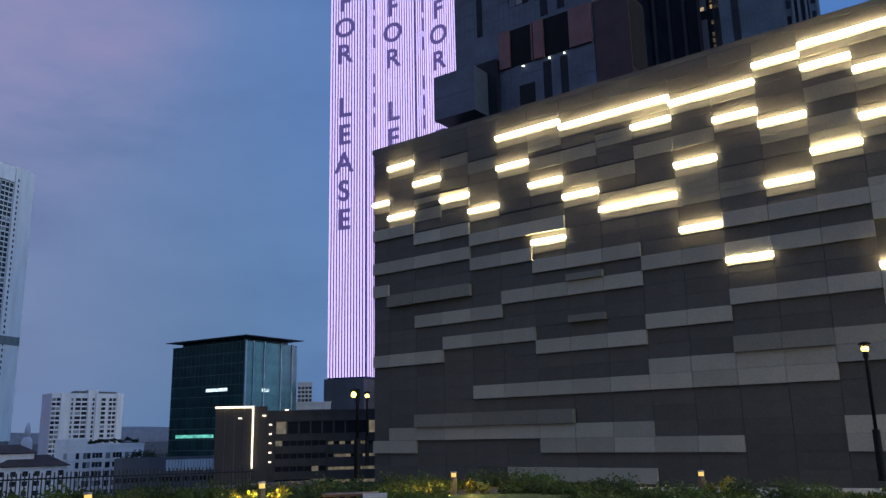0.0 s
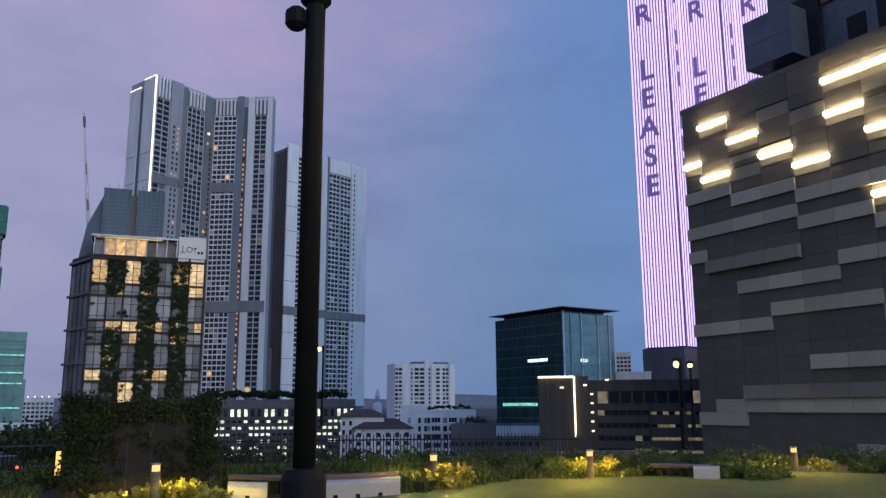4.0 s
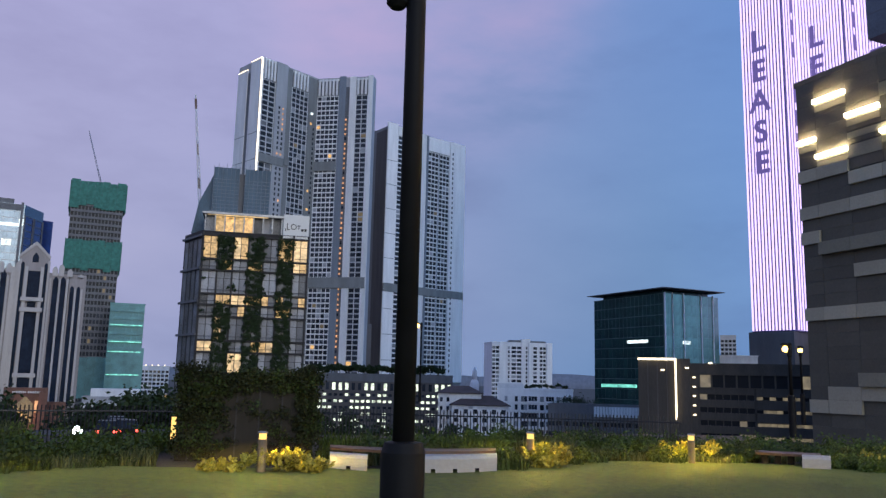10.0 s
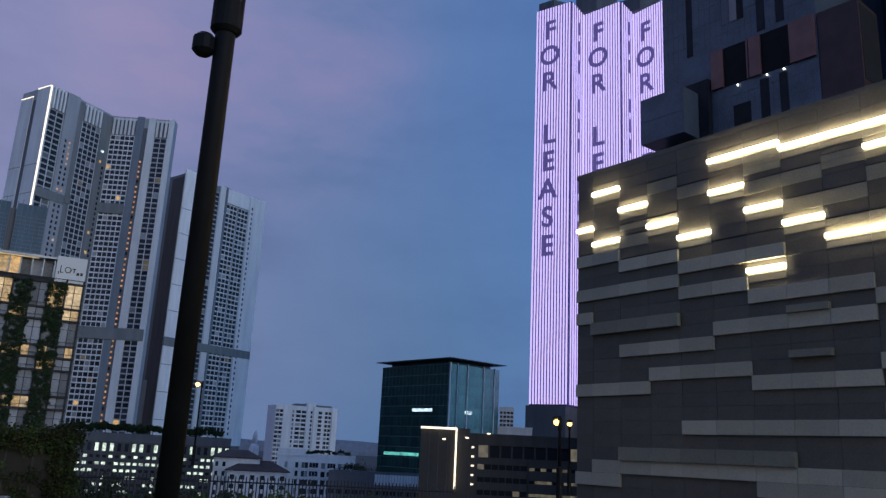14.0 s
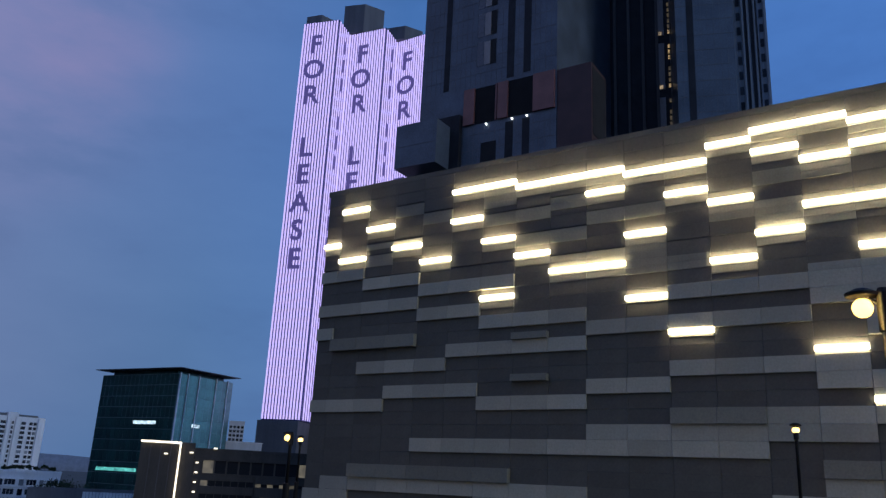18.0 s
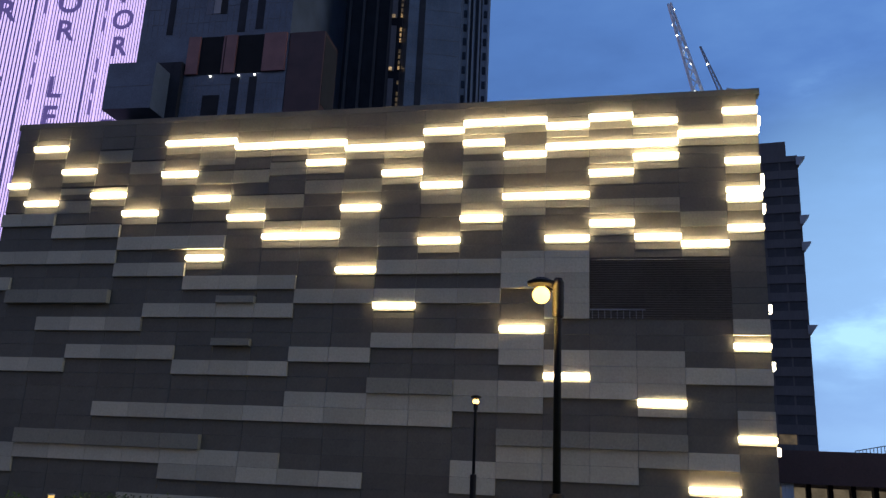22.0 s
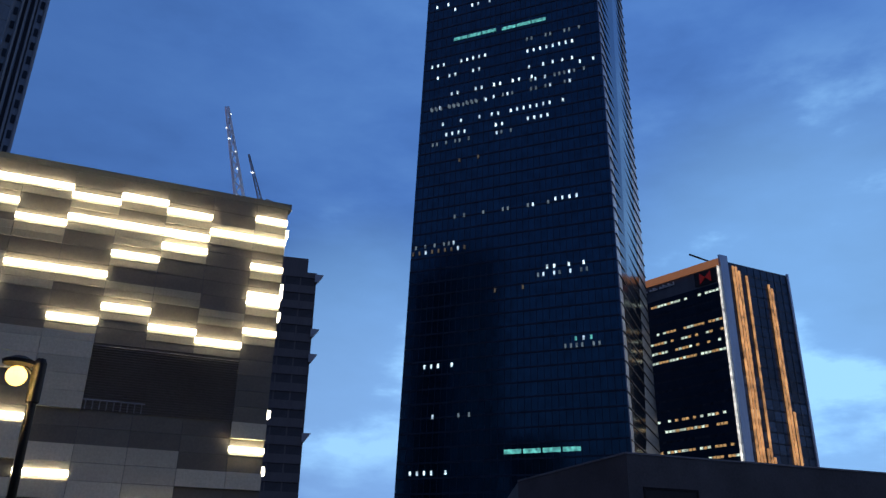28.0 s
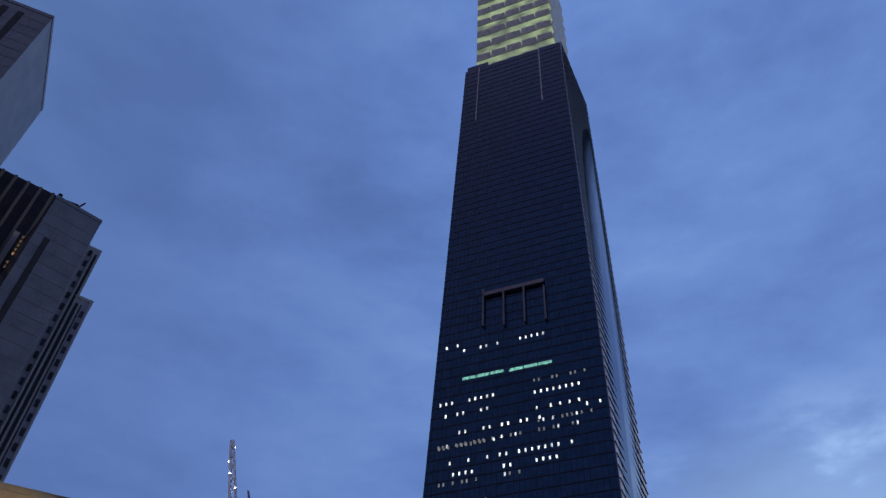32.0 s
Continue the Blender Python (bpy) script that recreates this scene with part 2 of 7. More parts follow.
material("lit_hall", (0.3, 0.25, 0.2), 0.5, emit=(1.0, 0.78, 0.52), strength=0.075, emit_noise=0.7)
material("lit_dim", (0.2, 0.15, 0.08), 0.5, emit=(1.0, 0.68, 0.34), strength=0.06, emit_noise=1.6)
material("lit_orange", (0.3, 0.2, 0.1), 0.4, emit=(1.0, 0.45, 0.22), strength=0.4, emit_noise=0.5)
material("strip_orange_dim", (0.3, 0.14, 0.07), 0.5, emit=(1.0, 0.38, 0.16), strength=0.18)
material("strip_dots", (0.6, 0.6, 0.6), 0.4, emit=(1.0, 0.9, 0.75), strength=0.9, emit_noise=0.9)
material("white_spot", (0.8, 0.8, 0.8), 0.4, emit=(1.0, 0.95, 0.85), strength=4.0)
material("dark_red", (0.05, 0.022, 0.022), 0.6, var=0.2)
material("bollard_stone", (0.15, 0.115, 0.075), 0.7, var=0.15, scale=4)
material("rail_metal", (0.022, 0.023, 0.026), 0.5, metal=0.4)
material("leaf_reed", (0.06, 0.088, 0.026), 0.55, var=0.35, scale=3, second=(0.12, 0.13, 0.05), spec=0.15)
material("render_grey", (0.36, 0.37, 0.40), 0.7, streak=1, var=0.12)
material("render_dark", (0.12, 0.125, 0.14), 0.7, streak=1, var=0.15)
material("stone_cream", (0.28, 0.255, 0.255), 0.7, streak=1, var=0.12)
material("stone_pale", (0.44, 0.415, 0.41), 0.7, streak=1, var=0.1)
material("stone_red", (0.15, 0.07, 0.05), 0.7, var=0.2)
material("concrete_raw", (0.22, 0.22, 0.21), 0.85, var=0.2)
material("concrete_seat", (0.37, 0.355, 0.33), 0.8, var=0.06, scale=2, bump=0.06)
material("glass_dark", (0.02, 0.026, 0.035), 0.08, var=0.3, per_piece=0.5, spec=0.9)
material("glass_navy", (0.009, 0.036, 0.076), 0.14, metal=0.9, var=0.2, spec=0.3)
material("glass_blue", (0.012, 0.03, 0.14), 0.12, metal=0.35, var=0.25, spec=0.8)
material("net_green", (0.045, 0.165, 0.135), 0.9, var=0.25, scale=2)
material("net_blue", (0.05, 0.10, 0.15), 0.6, var=0.25, scale=2, streak=1)
material("metal_black", (0.009, 0.009, 0.010), 0.62, metal=0.0, var=0.2, bump=0.03, spec=0.14)
material("metal_grey", (0.25, 0.26, 0.28), 0.45, metal=0.7, var=0.15)
material("metal_white", (0.65, 0.66, 0.68), 0.4, metal=0.2, var=0.1)
material("panel_pale", (0.392, 0.362, 0.262), 0.68, var=0.10, scale=1.5, per_piece=0.16, bump=0.06)
material("panel_mid", (0.208, 0.194, 0.139), 0.68, var=0.12, scale=1.5, per_piece=0.14, bump=0.06)
material("panel_dark", (0.097, 0.089, 0.066), 0.66, var=0.12, scale=1.5, per_piece=0.12, bump=0.06)
material("wall_core", (0.06, 0.06, 0.062), 0.8, var=0.15)
material("light_box", (0.8, 0.75, 0.65), 0.5, emit=(1.0, 0.83, 0.58), strength=7.0)
# added strength on the boxes' unseen tops and undersides, for lens-like glow
material("light_wash", (0.8, 0.75, 0.65), 0.5, emit=(1.0, 0.78, 0.52), strength=38.0)
material("light_spill", (0.8, 0.75, 0.65), 0.5, emit=(1.0, 0.80, 0.55), strength=16.0)
material("lit_warm", (0.3, 0.2, 0.1), 0.4, emit=(1.0, 0.55, 0.20), strength=0.5, emit_noise=2.2)
material("lit_white", (0.3, 0.3, 0.3), 0.4, emit=(0.85, 0.95, 0.75), strength=0.75, emit_noise=0.8)
material("lit_cool", (0.3, 0.3, 0.3), 0.4, emit=(0.75, 0.9, 1.0), strength=0.8, emit_noise=0.8)
material("lit_office", (0.3, 0.3, 0.3), 0.4, emit=(0.82, 0.97, 1.0), strength=1.15, emit_noise=0.9)
material("lit_faint", (0.1, 0.12, 0.12), 0.4, emit=(0.75, 0.92, 1.0), strength=0.14, emit_noise=1.4)
material("lit_teal", (0.1, 0.3, 0.28), 0.4, emit=(0.25, 0.9, 0.75), strength=0.45, emit_noise=0.9)
material("strip_white", (0.8, 0.8, 0.8), 0.4, emit=(1.0, 0.80, 0.55), strength=1.4)
material("strip_orange", (0.6, 0.3, 0.1), 0.4, emit=(1.0, 0.45, 0.16), strength=0.55, emit_noise=0.35)
# pale blue that paints the sky's reflection on the piers
material("pier_sky_tint", (0.42, 0.50, 0.62), 0.35, metal=0.3, var=0.12, streak=1)
material("glass_bank", (0.055, 0.085, 0.135), 0.2, metal=0.4, var=0.25, per_piece=0.4)
material("strip_violet", (0.1, 0.08, 0.2), 0.4, emit=(0.66, 0.50, 1.0), strength=0.88)
material("led_off", (0.03, 0.02, 0.09), 0.5, emit=(0.30, 0.22, 0.75), strength=0.2)
material("lamp_glow", (1, 0.8, 0.5), 0.4, emit=(1.0, 0.56, 0.13), strength=3.6)
material("bollard_glow", (0.05, 0.03, 0.01), 0.5, emit=(1.0, 0.56, 0.16), strength=0.9)
material("red_glow", (1, 0.1, 0.1), 0.4, emit=(1.0, 0.06, 0.04), strength=3.0)
material("white_glow", (1, 1, 1), 0.4, emit=(0.85, 0.95, 1.0), strength=8.0)
material("red_cladding", (0.105, 0.056, 0.047), 0.5, var=0.12)
material("salmon_panel", (0.20, 0.085, 0.075), 0.5, var=0.15)
material("tile_slate", (0.075, 0.095, 0.125), 0.35, var=0.25, scale=0.6)
material("roof_tile", (0.060, 0.042, 0.040), 0.8, var=0.25)
material("grass", (0.076, 0.108, 0.010), 0.9, var=0.30, scale=1.1, second=(0.132, 0.155, 0.015), bump=0.5, bump_scale=40)
material("blade", (0.085, 0.115, 0.011), 0.8, var=0.26, scale=1.1, second=(0.14, 0.165, 0.018))
material("soil", (0.032, 0.024, 0.015), 0.95, var=0.3, bump=0.4)
material("leaf", (0.052, 0.082, 0.018), 0.6, var=0.35, scale=3, second=(0.095, 0.135, 0.026), spec=0.12)
material("leaf_hedge", (0.038, 0.060, 0.017), 0.6, var=0.4, scale=2, second=(0.068, 0.098, 0.026), spec=0.12)
material("leaf_ivy", (0.022, 0.028, 0.012), 0.6, var=0.4, scale=2, second=(0.05, 0.055, 0.02), spec=0.12)
material("leaf_dark", (0.018, 0.034, 0.014), 0.55, var=0.35, scale=2, second=(0.032, 0.055, 0.02), spec=0.15)
# leaf colour with the bollards' yellow light mixed in
material("leaf_lamplit", (0.10, 0.115, 0.022), 0.5, var=0.4, scale=6, second=(0.34, 0.30, 0.05), spec=0.15)
material("paint_bright", (0.86, 0.85, 0.86), 0.7, streak=1, var=0.08)
material("hut_panel", (0.020, 0.017, 0.013), 0.6, streak=1, var=0.3, spec=0.2)
material("clad_brown", (0.052, 0.044, 0.036), 0.6, streak=1, var=0.25)
material("annex_render", (0.050, 0.049, 0.053), 0.85, var=0.2, bump=0.1)
# near-black that paints in the shade of recesses and slots
material("recess_shade", (0.018, 0.020, 0.026), 0.6, var=0.3, spec=0.2)
# black for flat sheets that paint the shade inside openings
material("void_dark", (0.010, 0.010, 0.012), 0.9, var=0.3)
material("frame_bronze", (0.036, 0.035, 0.038), 0.6, var=0.2, spec=0.2)
material("glass_tower", (0.030, 0.034, 0.045), 0.3, var=0.3, per_piece=0.6, spec=0.15)
material("glass_ink", (0.012, 0.020, 0.040), 0.5, var=0.35, spec=0.06)
material("glass_loft", (0.12, 0.13, 0.15), 0.3, var=0.35, per_piece=0.6, spec=0.2)
material("mesh_teal", (0.10, 0.25, 0.255), 0.55, var=0.25, scale=0.6)
material("navy_frame", (0.10, 0.115, 0.13), 0.5, metal=0.1, var=0.2)
# paler copy of the tower glass, with the side's sky reflection put in
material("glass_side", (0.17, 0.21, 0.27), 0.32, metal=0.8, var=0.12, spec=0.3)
material("metal_pale", (0.86, 0.88, 0.92), 0.5, var=0.05)
material("lit_room", (0.3, 0.22, 0.14), 0.4, emit=(1.0, 0.68, 0.36), strength=0.40, emit_noise=1.0)
material("lit_amber", (0.25, 0.16, 0.08), 0.4, emit=(1.0, 0.62, 0.26), strength=0.32, emit_noise=2.5)
material("bark", (0.07, 0.05, 0.035), 0.9, var=0.3)
material("seat_wood", (0.085, 0.046, 0.025), 0.55, var=0.25, scale=2, per_piece=0.2)
material("city_ground", (0.035, 0.037, 0.035), 0.9, var=0.35, scale=0.02)
# pale blue that holds the air's haze, not the hills' own colour
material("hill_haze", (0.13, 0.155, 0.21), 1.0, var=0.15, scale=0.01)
material("sign_white", (0.7, 0.7, 0.68), 0.6, var=0.05)
material("sign_ink", (0.03, 0.03, 0.03), 0.6)
material("sign_red", (0.30, 0.02, 0.02), 0.5, emit=(1.0, 0.05, 0.03), strength=0.05)


# ---- tools ----
class Face:
    """A standing plane: a origin at its left foot, u to the right, z up, w out of it (towards who looks at it)."""

    def __init__(self, a, b, flip=False):
        self.a, b = Vector((a.x, a.y, 0)), Vector((b.x, b.y, 0))
        self.len = (b - self.a).length
        self.e = (b - self.a) / self.len
        self.n = Vector((self.e.y, -self.e.x, 0))
        self.b = b

    def p(self, u, z, w=0.0):
        q = self.a + self.e * u + self.n * w
        return Vector((q.x, q.y, z))

    def turn(self):
        return Matrix(((self.e.x, -self.n.x, 0), (self.e.y, -self.n.y, 0), (0, 0, 1))).to_4x4()


class Geo:
    def __init__(self):
        self.v, self.f = [], []

    def hull(self, pts):
        """Eight corners: four below, four above, each round."""
        n = len(self.v)
        self.v += [tuple(p) for p in pts]
        self.f += [tuple(n + i for i in q) for q in ((3, 2, 1, 0), (4, 5, 6, 7), (0, 1, 5, 4), (1, 2, 6, 5), (2, 3, 7, 6), (3, 0, 4, 7))]
        return self

    def slab(self, face, u0, u1, z0, z1, w0, w1):
        p = face.p
        return self.hull([p(u0, z0, w1), p(u1, z0, w1), p(u1, z0, w0), p(u0, z0, w0), p(u0, z1, w1), p(u1, z1, w1), p(u1, z1, w0), p(u0, z1, w0)])

    def prism(self, ring, z0, z1, ring1=None):
        n, k = len(self.v), len(ring)
        self.v += [(p.x, p.y, z0) for p in ring] + [(p.x, p.y, z1) for p in (ring1 or ring)]
        self.f += [(*range(n + k - 1, n - 1, -1),), (*range(n + k, n + 2 * k),)]
        self.f += [(n + i, n + (i + 1) % k, n + k + (i + 1) % k, n + k + i) for i in range(k)]
        return self

    def bar(self, p, q, r, sides=6, r1=None):
        p, q = Vector(p), Vector(q)
        d = (q - p).normalized()
        s = d.orthogonal().normalized()
        t = d.cross(s)
        n, r1 = len(self.v), r if r1 is None else r1
        for o, rad in ((p, r), (q, r1)):
            self.v += [tuple(o + (s * math.cos(a) + t * math.sin(a)) * rad) for a in [2 * math.pi * i / sides for i in range(sides)]]
        self.f += [(n + i, n + (i + 1) % sides, n + sides + (i + 1) % sides, n + sides + i) for i in range(sides)]
        self.f += [(*range(n + sides - 1, n - 1, -1),), (*range(n + sides, n + 2 * sides),)]
        return self

    def lathe(self, c, prof, sides=20):
        """prof: (radius, height) from below to above, round the point c."""
        n = len(self.v)
        for r, z in prof:
            self.v += [(c.x + r * math.cos(2 * math.pi * i / sides), c.y + r * math.sin(2 * math.pi * i / sides), c.z + z) for i in range(sides)]
        for j in range(len(prof) - 1):
            self.f += [(n + j * sides + i, n + j * sides + (i + 1) % sides, n + (j + 1) * sides + (i + 1) % sides, n + (j + 1) * sides + i) for i in range(sides)]
        k = n + (len(prof) - 1) * sides
        self.f += [(*range(n + sides - 1, n - 1, -1),), (*range(k, k + sides),)]
        return self

    def mesh(self, name, mat, base=None, smooth=False):
        me = bpy.data.meshes.new(name)
        o = base or Vector()
        me.from_pydata([(x - o.x, y - o.y, z - o.z) for x, y, z in self.v], [], self.f)
        me.materials.append(MATS[mat] if isinstance(mat, str) else mat)
        if smooth:
            me.shade_smooth()
        me.update()
        return me


BASE = {}


def thing(name, base, label, category, group="", kind=""):
    ob = new(name)
    ob.empty_display_size = 0.5
    ob.location = base
    BASE[ob] = Vector(base)
    return tagged(ob, label, category, group, kind)


def part(name, geo, mat, parent, label="", kind="", smooth=False):
    base = BASE[parent]
    ob = new(name, geo.mesh(name, mat, base, smooth))
    ob.parent = parent
    BASE[ob] = base
    return tagged(ob, label, kind=kind)


def solo(name, geo, mat, base, label, category, group="", kind="", smooth=False):
    ob = new(name, geo.mesh(name, mat, Vector(base), smooth))
    ob.location = base
    BASE[ob] = Vector(base)
    return tagged(ob, label, category, group, kind)


def piece(name, me, parent, where, turn):
    """One more object on a shared mesh, under its thing."""
    ob = new(name, me)
    ob.parent = parent
    ob.matrix_basis = Matrix.Translation(where - BASE[parent]) @ turn
    return ob


def unit_pane(mat, w, h, depth=0.06, name="pane"):
    g = Geo()
    g.hull([Vector(p) for p in ((0, -depth, 0), (w, -depth, 0), (w, 0, 0), (0, 0, 0), (0, -depth, h), (w, -depth, h), (w, 0, h), (0, 0, h))])
    return g.mesh(name, mat)


COUNT = {}


def facade(house, face, u0, u1, z0, z1, cols, floor, wf=0.6, hf=0.55, trim="render_white", pane="glass_dark", lit=(), slab=0.35, pier=0.3,
           budget=300, sill=0.3, rows=None, seed=1, mull=0, lit_rows=None):
    """Piers and floor bands proud of the body, with one pane in each opening. lit: (material, share) pairs."""
    rnd = random.Random(seed)
    n = rows or max(1, round((z1 - z0) / floor))
    fh, cw = (z1 - z0) / n, (u1 - u0) / cols
    pw, ph = cw * wf, fh * hf
    g = Geo()
    for i in range(cols + 1):
        c = u0 + i * cw
        half = (cw - pw) / 2
        g.slab(face, max(u0, c - half), min(u1, c + half), z0, z1, 0, pier)
    for j in range(n + 1):
        lo = z0 + j * fh - fh * (1 - hf) * (1 - sill)
        g.slab(face, u0, u1, max(z0, lo), min(z1, lo + fh * (1 - hf)), 0, slab)
    if mull:
        for i in range(cols):
            for k in range(1, mull + 1):
                c = u0 + i * cw + (cw - pw) / 2 + pw * k / (mull + 1)
                g.slab(face, c - 0.05, c + 0.05, z0, z1, 0, 0.16)
    part("facade_frame", g, trim, house)
    meshes, rest = {}, {}
    turn = face.turn()
    for j in range(n):
        for i in range(cols):
            kind, x = pane, rnd.random()
            for m, share in (lit if lit_rows is None or j in lit_rows else ()):
                if x < share:
                    kind = m
                    break
                x -= share
            u, z = u0 + i * cw + (cw - pw) / 2, z0 + j * fh + fh * (1 - hf) * sill
            made = COUNT.get(house, 0)
            if made < budget:
                if kind not in meshes:
                    meshes[kind] = unit_pane(kind, pw, ph)
                piece("pane", meshes[kind], house, face.p(u, z, 0.09), turn)
                COUNT[house] = made + 1
            else:
                rest.setdefault(kind, Geo()).slab(face, u, u + pw, z, z + ph, 0.03, 0.09)
    for kind, gg in rest.items():
        part("upper_panes", gg, kind, house, kind="stuff")


def rect(face, depth):
    """The plan of a block behind a face, counterclockwise."""
    return [face.a, face.b, face.b - face.n * depth, face.a - face.n * depth]


def block(house, face, depth, z0, z1, mat, name="wall", parapet=0.0, roof="render_dark"):
    part(name, Geo().prism(rect(face, depth), z0, z1), mat, house)
    if parapet:
        g = Geo()
        for f in sides(face, depth):
            g.slab(f, 0, f.len, z1 + 0.004, z1 + parapet, -0.4, 0.12)
        part("parapet", g, mat, house)


def sides(face, depth):
    r = rect(face, depth)
    return [Face(r[i], r[(i + 1) % 4]) for i in range(4)]


GROUND = -26.0

# ---- ground ----
def garden_edge(az):
    """How far the lawn reaches on a bearing."""
    return float(np.interp(az, (-110, -62, -53, -46, -37, -25, -19, -8, 0, 7, 14, 17, 40, 110), (14, 13.7, 15.2, 14.8, 14.9, 15.0, 17.3, 18.7, 20.7, 20.6, 18.2, 15.8, 15, 14)))


def ring_sheet(r_of, az0, az1, n, radii, z_of):
    g = Geo()
    for i in range(n + 1):
        az = az0 + (az1 - az0) * i / n
        for k in radii:
            p = at(az, r_of(az) * k)
            g.v.append((p.x, p.y, z_of(p)))
    m = len(radii)
    for i in range(n):
        for j in range(m - 1):
            a = i * m + j
            g.f.append((a, a + 1, a + m + 1, a + m))
    return g


def lawn_z(p):
    return 0.05 * noise.noise(Vector((p.x * 0.12, p.y * 0.12, 3.0)))


solo("ground", Geo().hull([Vector(p) for p in ((-4800, -4800, GROUND - 1), (4800, -4800, GROUND - 1), (4800, 4800, GROUND - 1), (-4800, 4800, GROUND - 1),
                                               (-4800, -4800, GROUND), (4800, -4800, GROUND), (4800, 4800, GROUND), (-4800, 4800, GROUND))]),
     "city_ground", (0, 0, GROUND), "dark city ground with streets at dusk", "ground", kind="structure")
lawn = ring_sheet(garden_edge, -180, 180, 180, [0.001, 0.1, 0.2, 0.3, 0.4, 0.5, 0.6, 0.7, 0.8, 0.9, 1.0], lawn_z)
solo("lawn", lawn, "grass", (0, 0, 0), "mown green roof-garden lawn lit by low bollards", "lawn", kind="structure", smooth=True)


def bed_z(p):
    """The bed falls away to a drain strip before the panelled wall."""
    az = math.degrees(math.atan2(p.x, p.y))
    far = p.length / garden_edge(az)
    return -0.06 - 0.55 * float(np.interp(far, (1.21, 1.34), (0, 1))) * float(np.interp(az, (-9, -5, 62, 66), (0, 1, 1, 0)))


bed = ring_sheet(garden_edge, -180, 180, 120, [0.97, 1.2, 1.34, 1.6], bed_z)
solo("planting_bed", bed, "soil", (0, 0, 0), "dark soil bed round the lawn", "soil", kind="structure")
deck = Geo()
deck.prism([at(a, 14 if -13 < a < 60 else 22.6) for a in range(180, -180, -6)][::-1], GROUND, -0.3)
deck.prism([at(a, 33) for a in range(-12, 61, 6)] + [at(60, 13.5), at(24, 13.5), at(-12, 13.5)], GROUND, -0.75)
solo("roof_deck", deck, "concrete_raw", (0, 0, GROUND), "concrete podium under the roof garden", "podium", kind="structure")

# ---- the panelled wall ----
WALL_ROWS = [
    ".............OO.O..O",
    ".O...OO.....O..O.O..",
    "...-...OOO..........",
    "...-......OO.O....OO",
    "....-..........OOO..",
    "..O.-....O....O.....",
    ".....O--.........O..",
    "O.....--...O.......O",
    ".........--.....O...",
    "...O.....--.O.......",
    ".O-...O--...........",
    "..-....--.....OO...O",
    "##..O.....O........O",
    "##.....O............",
    "..##.........O......",
    "..##............O...",
    "....###.OO.........O",
    "....###.....O..O.O..",
    "####..............O.",
    "####..O.......##....",
    "....##.....#####vvv.",
    "....##....O#####vvv.",
    "#.....###.....##vvv.",
    "#.....###.....##vvv.",
    ".---.....#####.#vvv.",
    ".---...-.#####.#vvv.",
    ".....####..O...#vvv.",
    ".....####......#vvv.",
    "..###..............#",
    "..###.........O....#",
    "...........####.....",
    ".......-...####....O",
    "...###...##...####..",
    "...###...##...####..",
    "###...###......#####",
    "###...###......O####",
    "...........--#####..",
    "...........--#####..",
    ".........######..O..",
    ".........######..#.#",
    "....#########......#",
    "....#########......#",
    "..............----.O",
    "..............----..",
    "..-----.......#####.",
    "..-----.......#####.",
    ".########....####...",
    ".########....####...",
    "##....#####..#....O.",
    "##....#####..#......",
    "....................",
    "....................",
    ".....####...........",
    ".....####...........",
    "....................",
    "....................",
    "....................",
    "....................",
]
WN, WD = 37.5, 35.55
_n, _e = way(WN), way(WN + 90)
WALL = Face(_n * WD + _e * -32.4, _n * WD + _e * 6.33)
U0 = 32.4 - 27.16
PITCH = 0.346


def wall_u(k):
    return min(max(U0 + 2.0 * k, 0.0), WALL.len)


def wall_z(row):
    """Top of a half-course."""
    return 17.67 - PITCH * 1.007 * (row - 0.5)


mall = thing("mall_block", WALL.p(WALL.len / 2, -4.0), "windowless mall block clad in grey stone panels with glowing light boxes", "building")
part("wall", Geo().prism(rect(WALL, 24), -4.0, 18.55), "wall_core", mall)
for i, f in enumerate(sides(WALL, 24)):
    o = 0.15 if i % 2 == 0 else -0.5
    part("coping", Geo().slab(f, -o, f.len + o, 18.554, 18.85, -0.5, 0.065), "panel_dark", mall)
shared = {}


def wall_piece(kind, mat, k0, k1, r0, r1, w, gap=0.009):
    u0, u1, z1, z0 = wall_u(k0) + gap, wall_u(k1) - gap, wall_z(r0) - gap * 0.6, wall_z(r1) + gap * 0.6
    key = (mat, round(u1 - u0, 3), round(z1 - z0, 3), w)
    if key not in shared:
        shared[key] = unit_pane(mat, u1 - u0, z1 - z0, w, kind)
    return piece(kind, shared[key], mall, WALL.p(u0, z0 - 0.004 * (29.0 - u0), 0), WALL.turn())


def light_piece(k, r):
    """A glowing slot in the upper part of its half-course, with a plain sill below. Its top and bottom faces are
    overdriven to add glow on the panels.
    """
    u0, u1, z1 = wall_u(k) + 0.004, wall_u(k + 1) - 0.004, wall_z(r) - 0.004
    z0 = z1 - 0.57 * PITCH
    key = ("slot", round(u1 - u0, 3))
    if key not in shared:
        me = unit_pane("light_box", u1 - u0, z1 - z0, 0.24, "light_box")
        me.materials.append(MATS["light_wash"])
        me.materials.append(MATS["light_spill"])
        me.polygons[1].material_index, me.polygons[0].material_index = 1, 2
        shared[key] = me
        shared["sill", round(u1 - u0, 3)] = unit_pane("panel_pale", u1 - u0, z0 - wall_z(r + 1) - 0.01, 0.12, "light_box_sill")
    drop = 0.004 * (29.0 - u0)
    piece("light_box", shared[key], mall, WALL.p(u0, z0 - drop, 0), WALL.turn())
    piece("light_box_sill", shared["sill", key[1]], mall, WALL.p(u0, wall_z(r + 1) + 0.004 - drop, 0), WALL.turn())


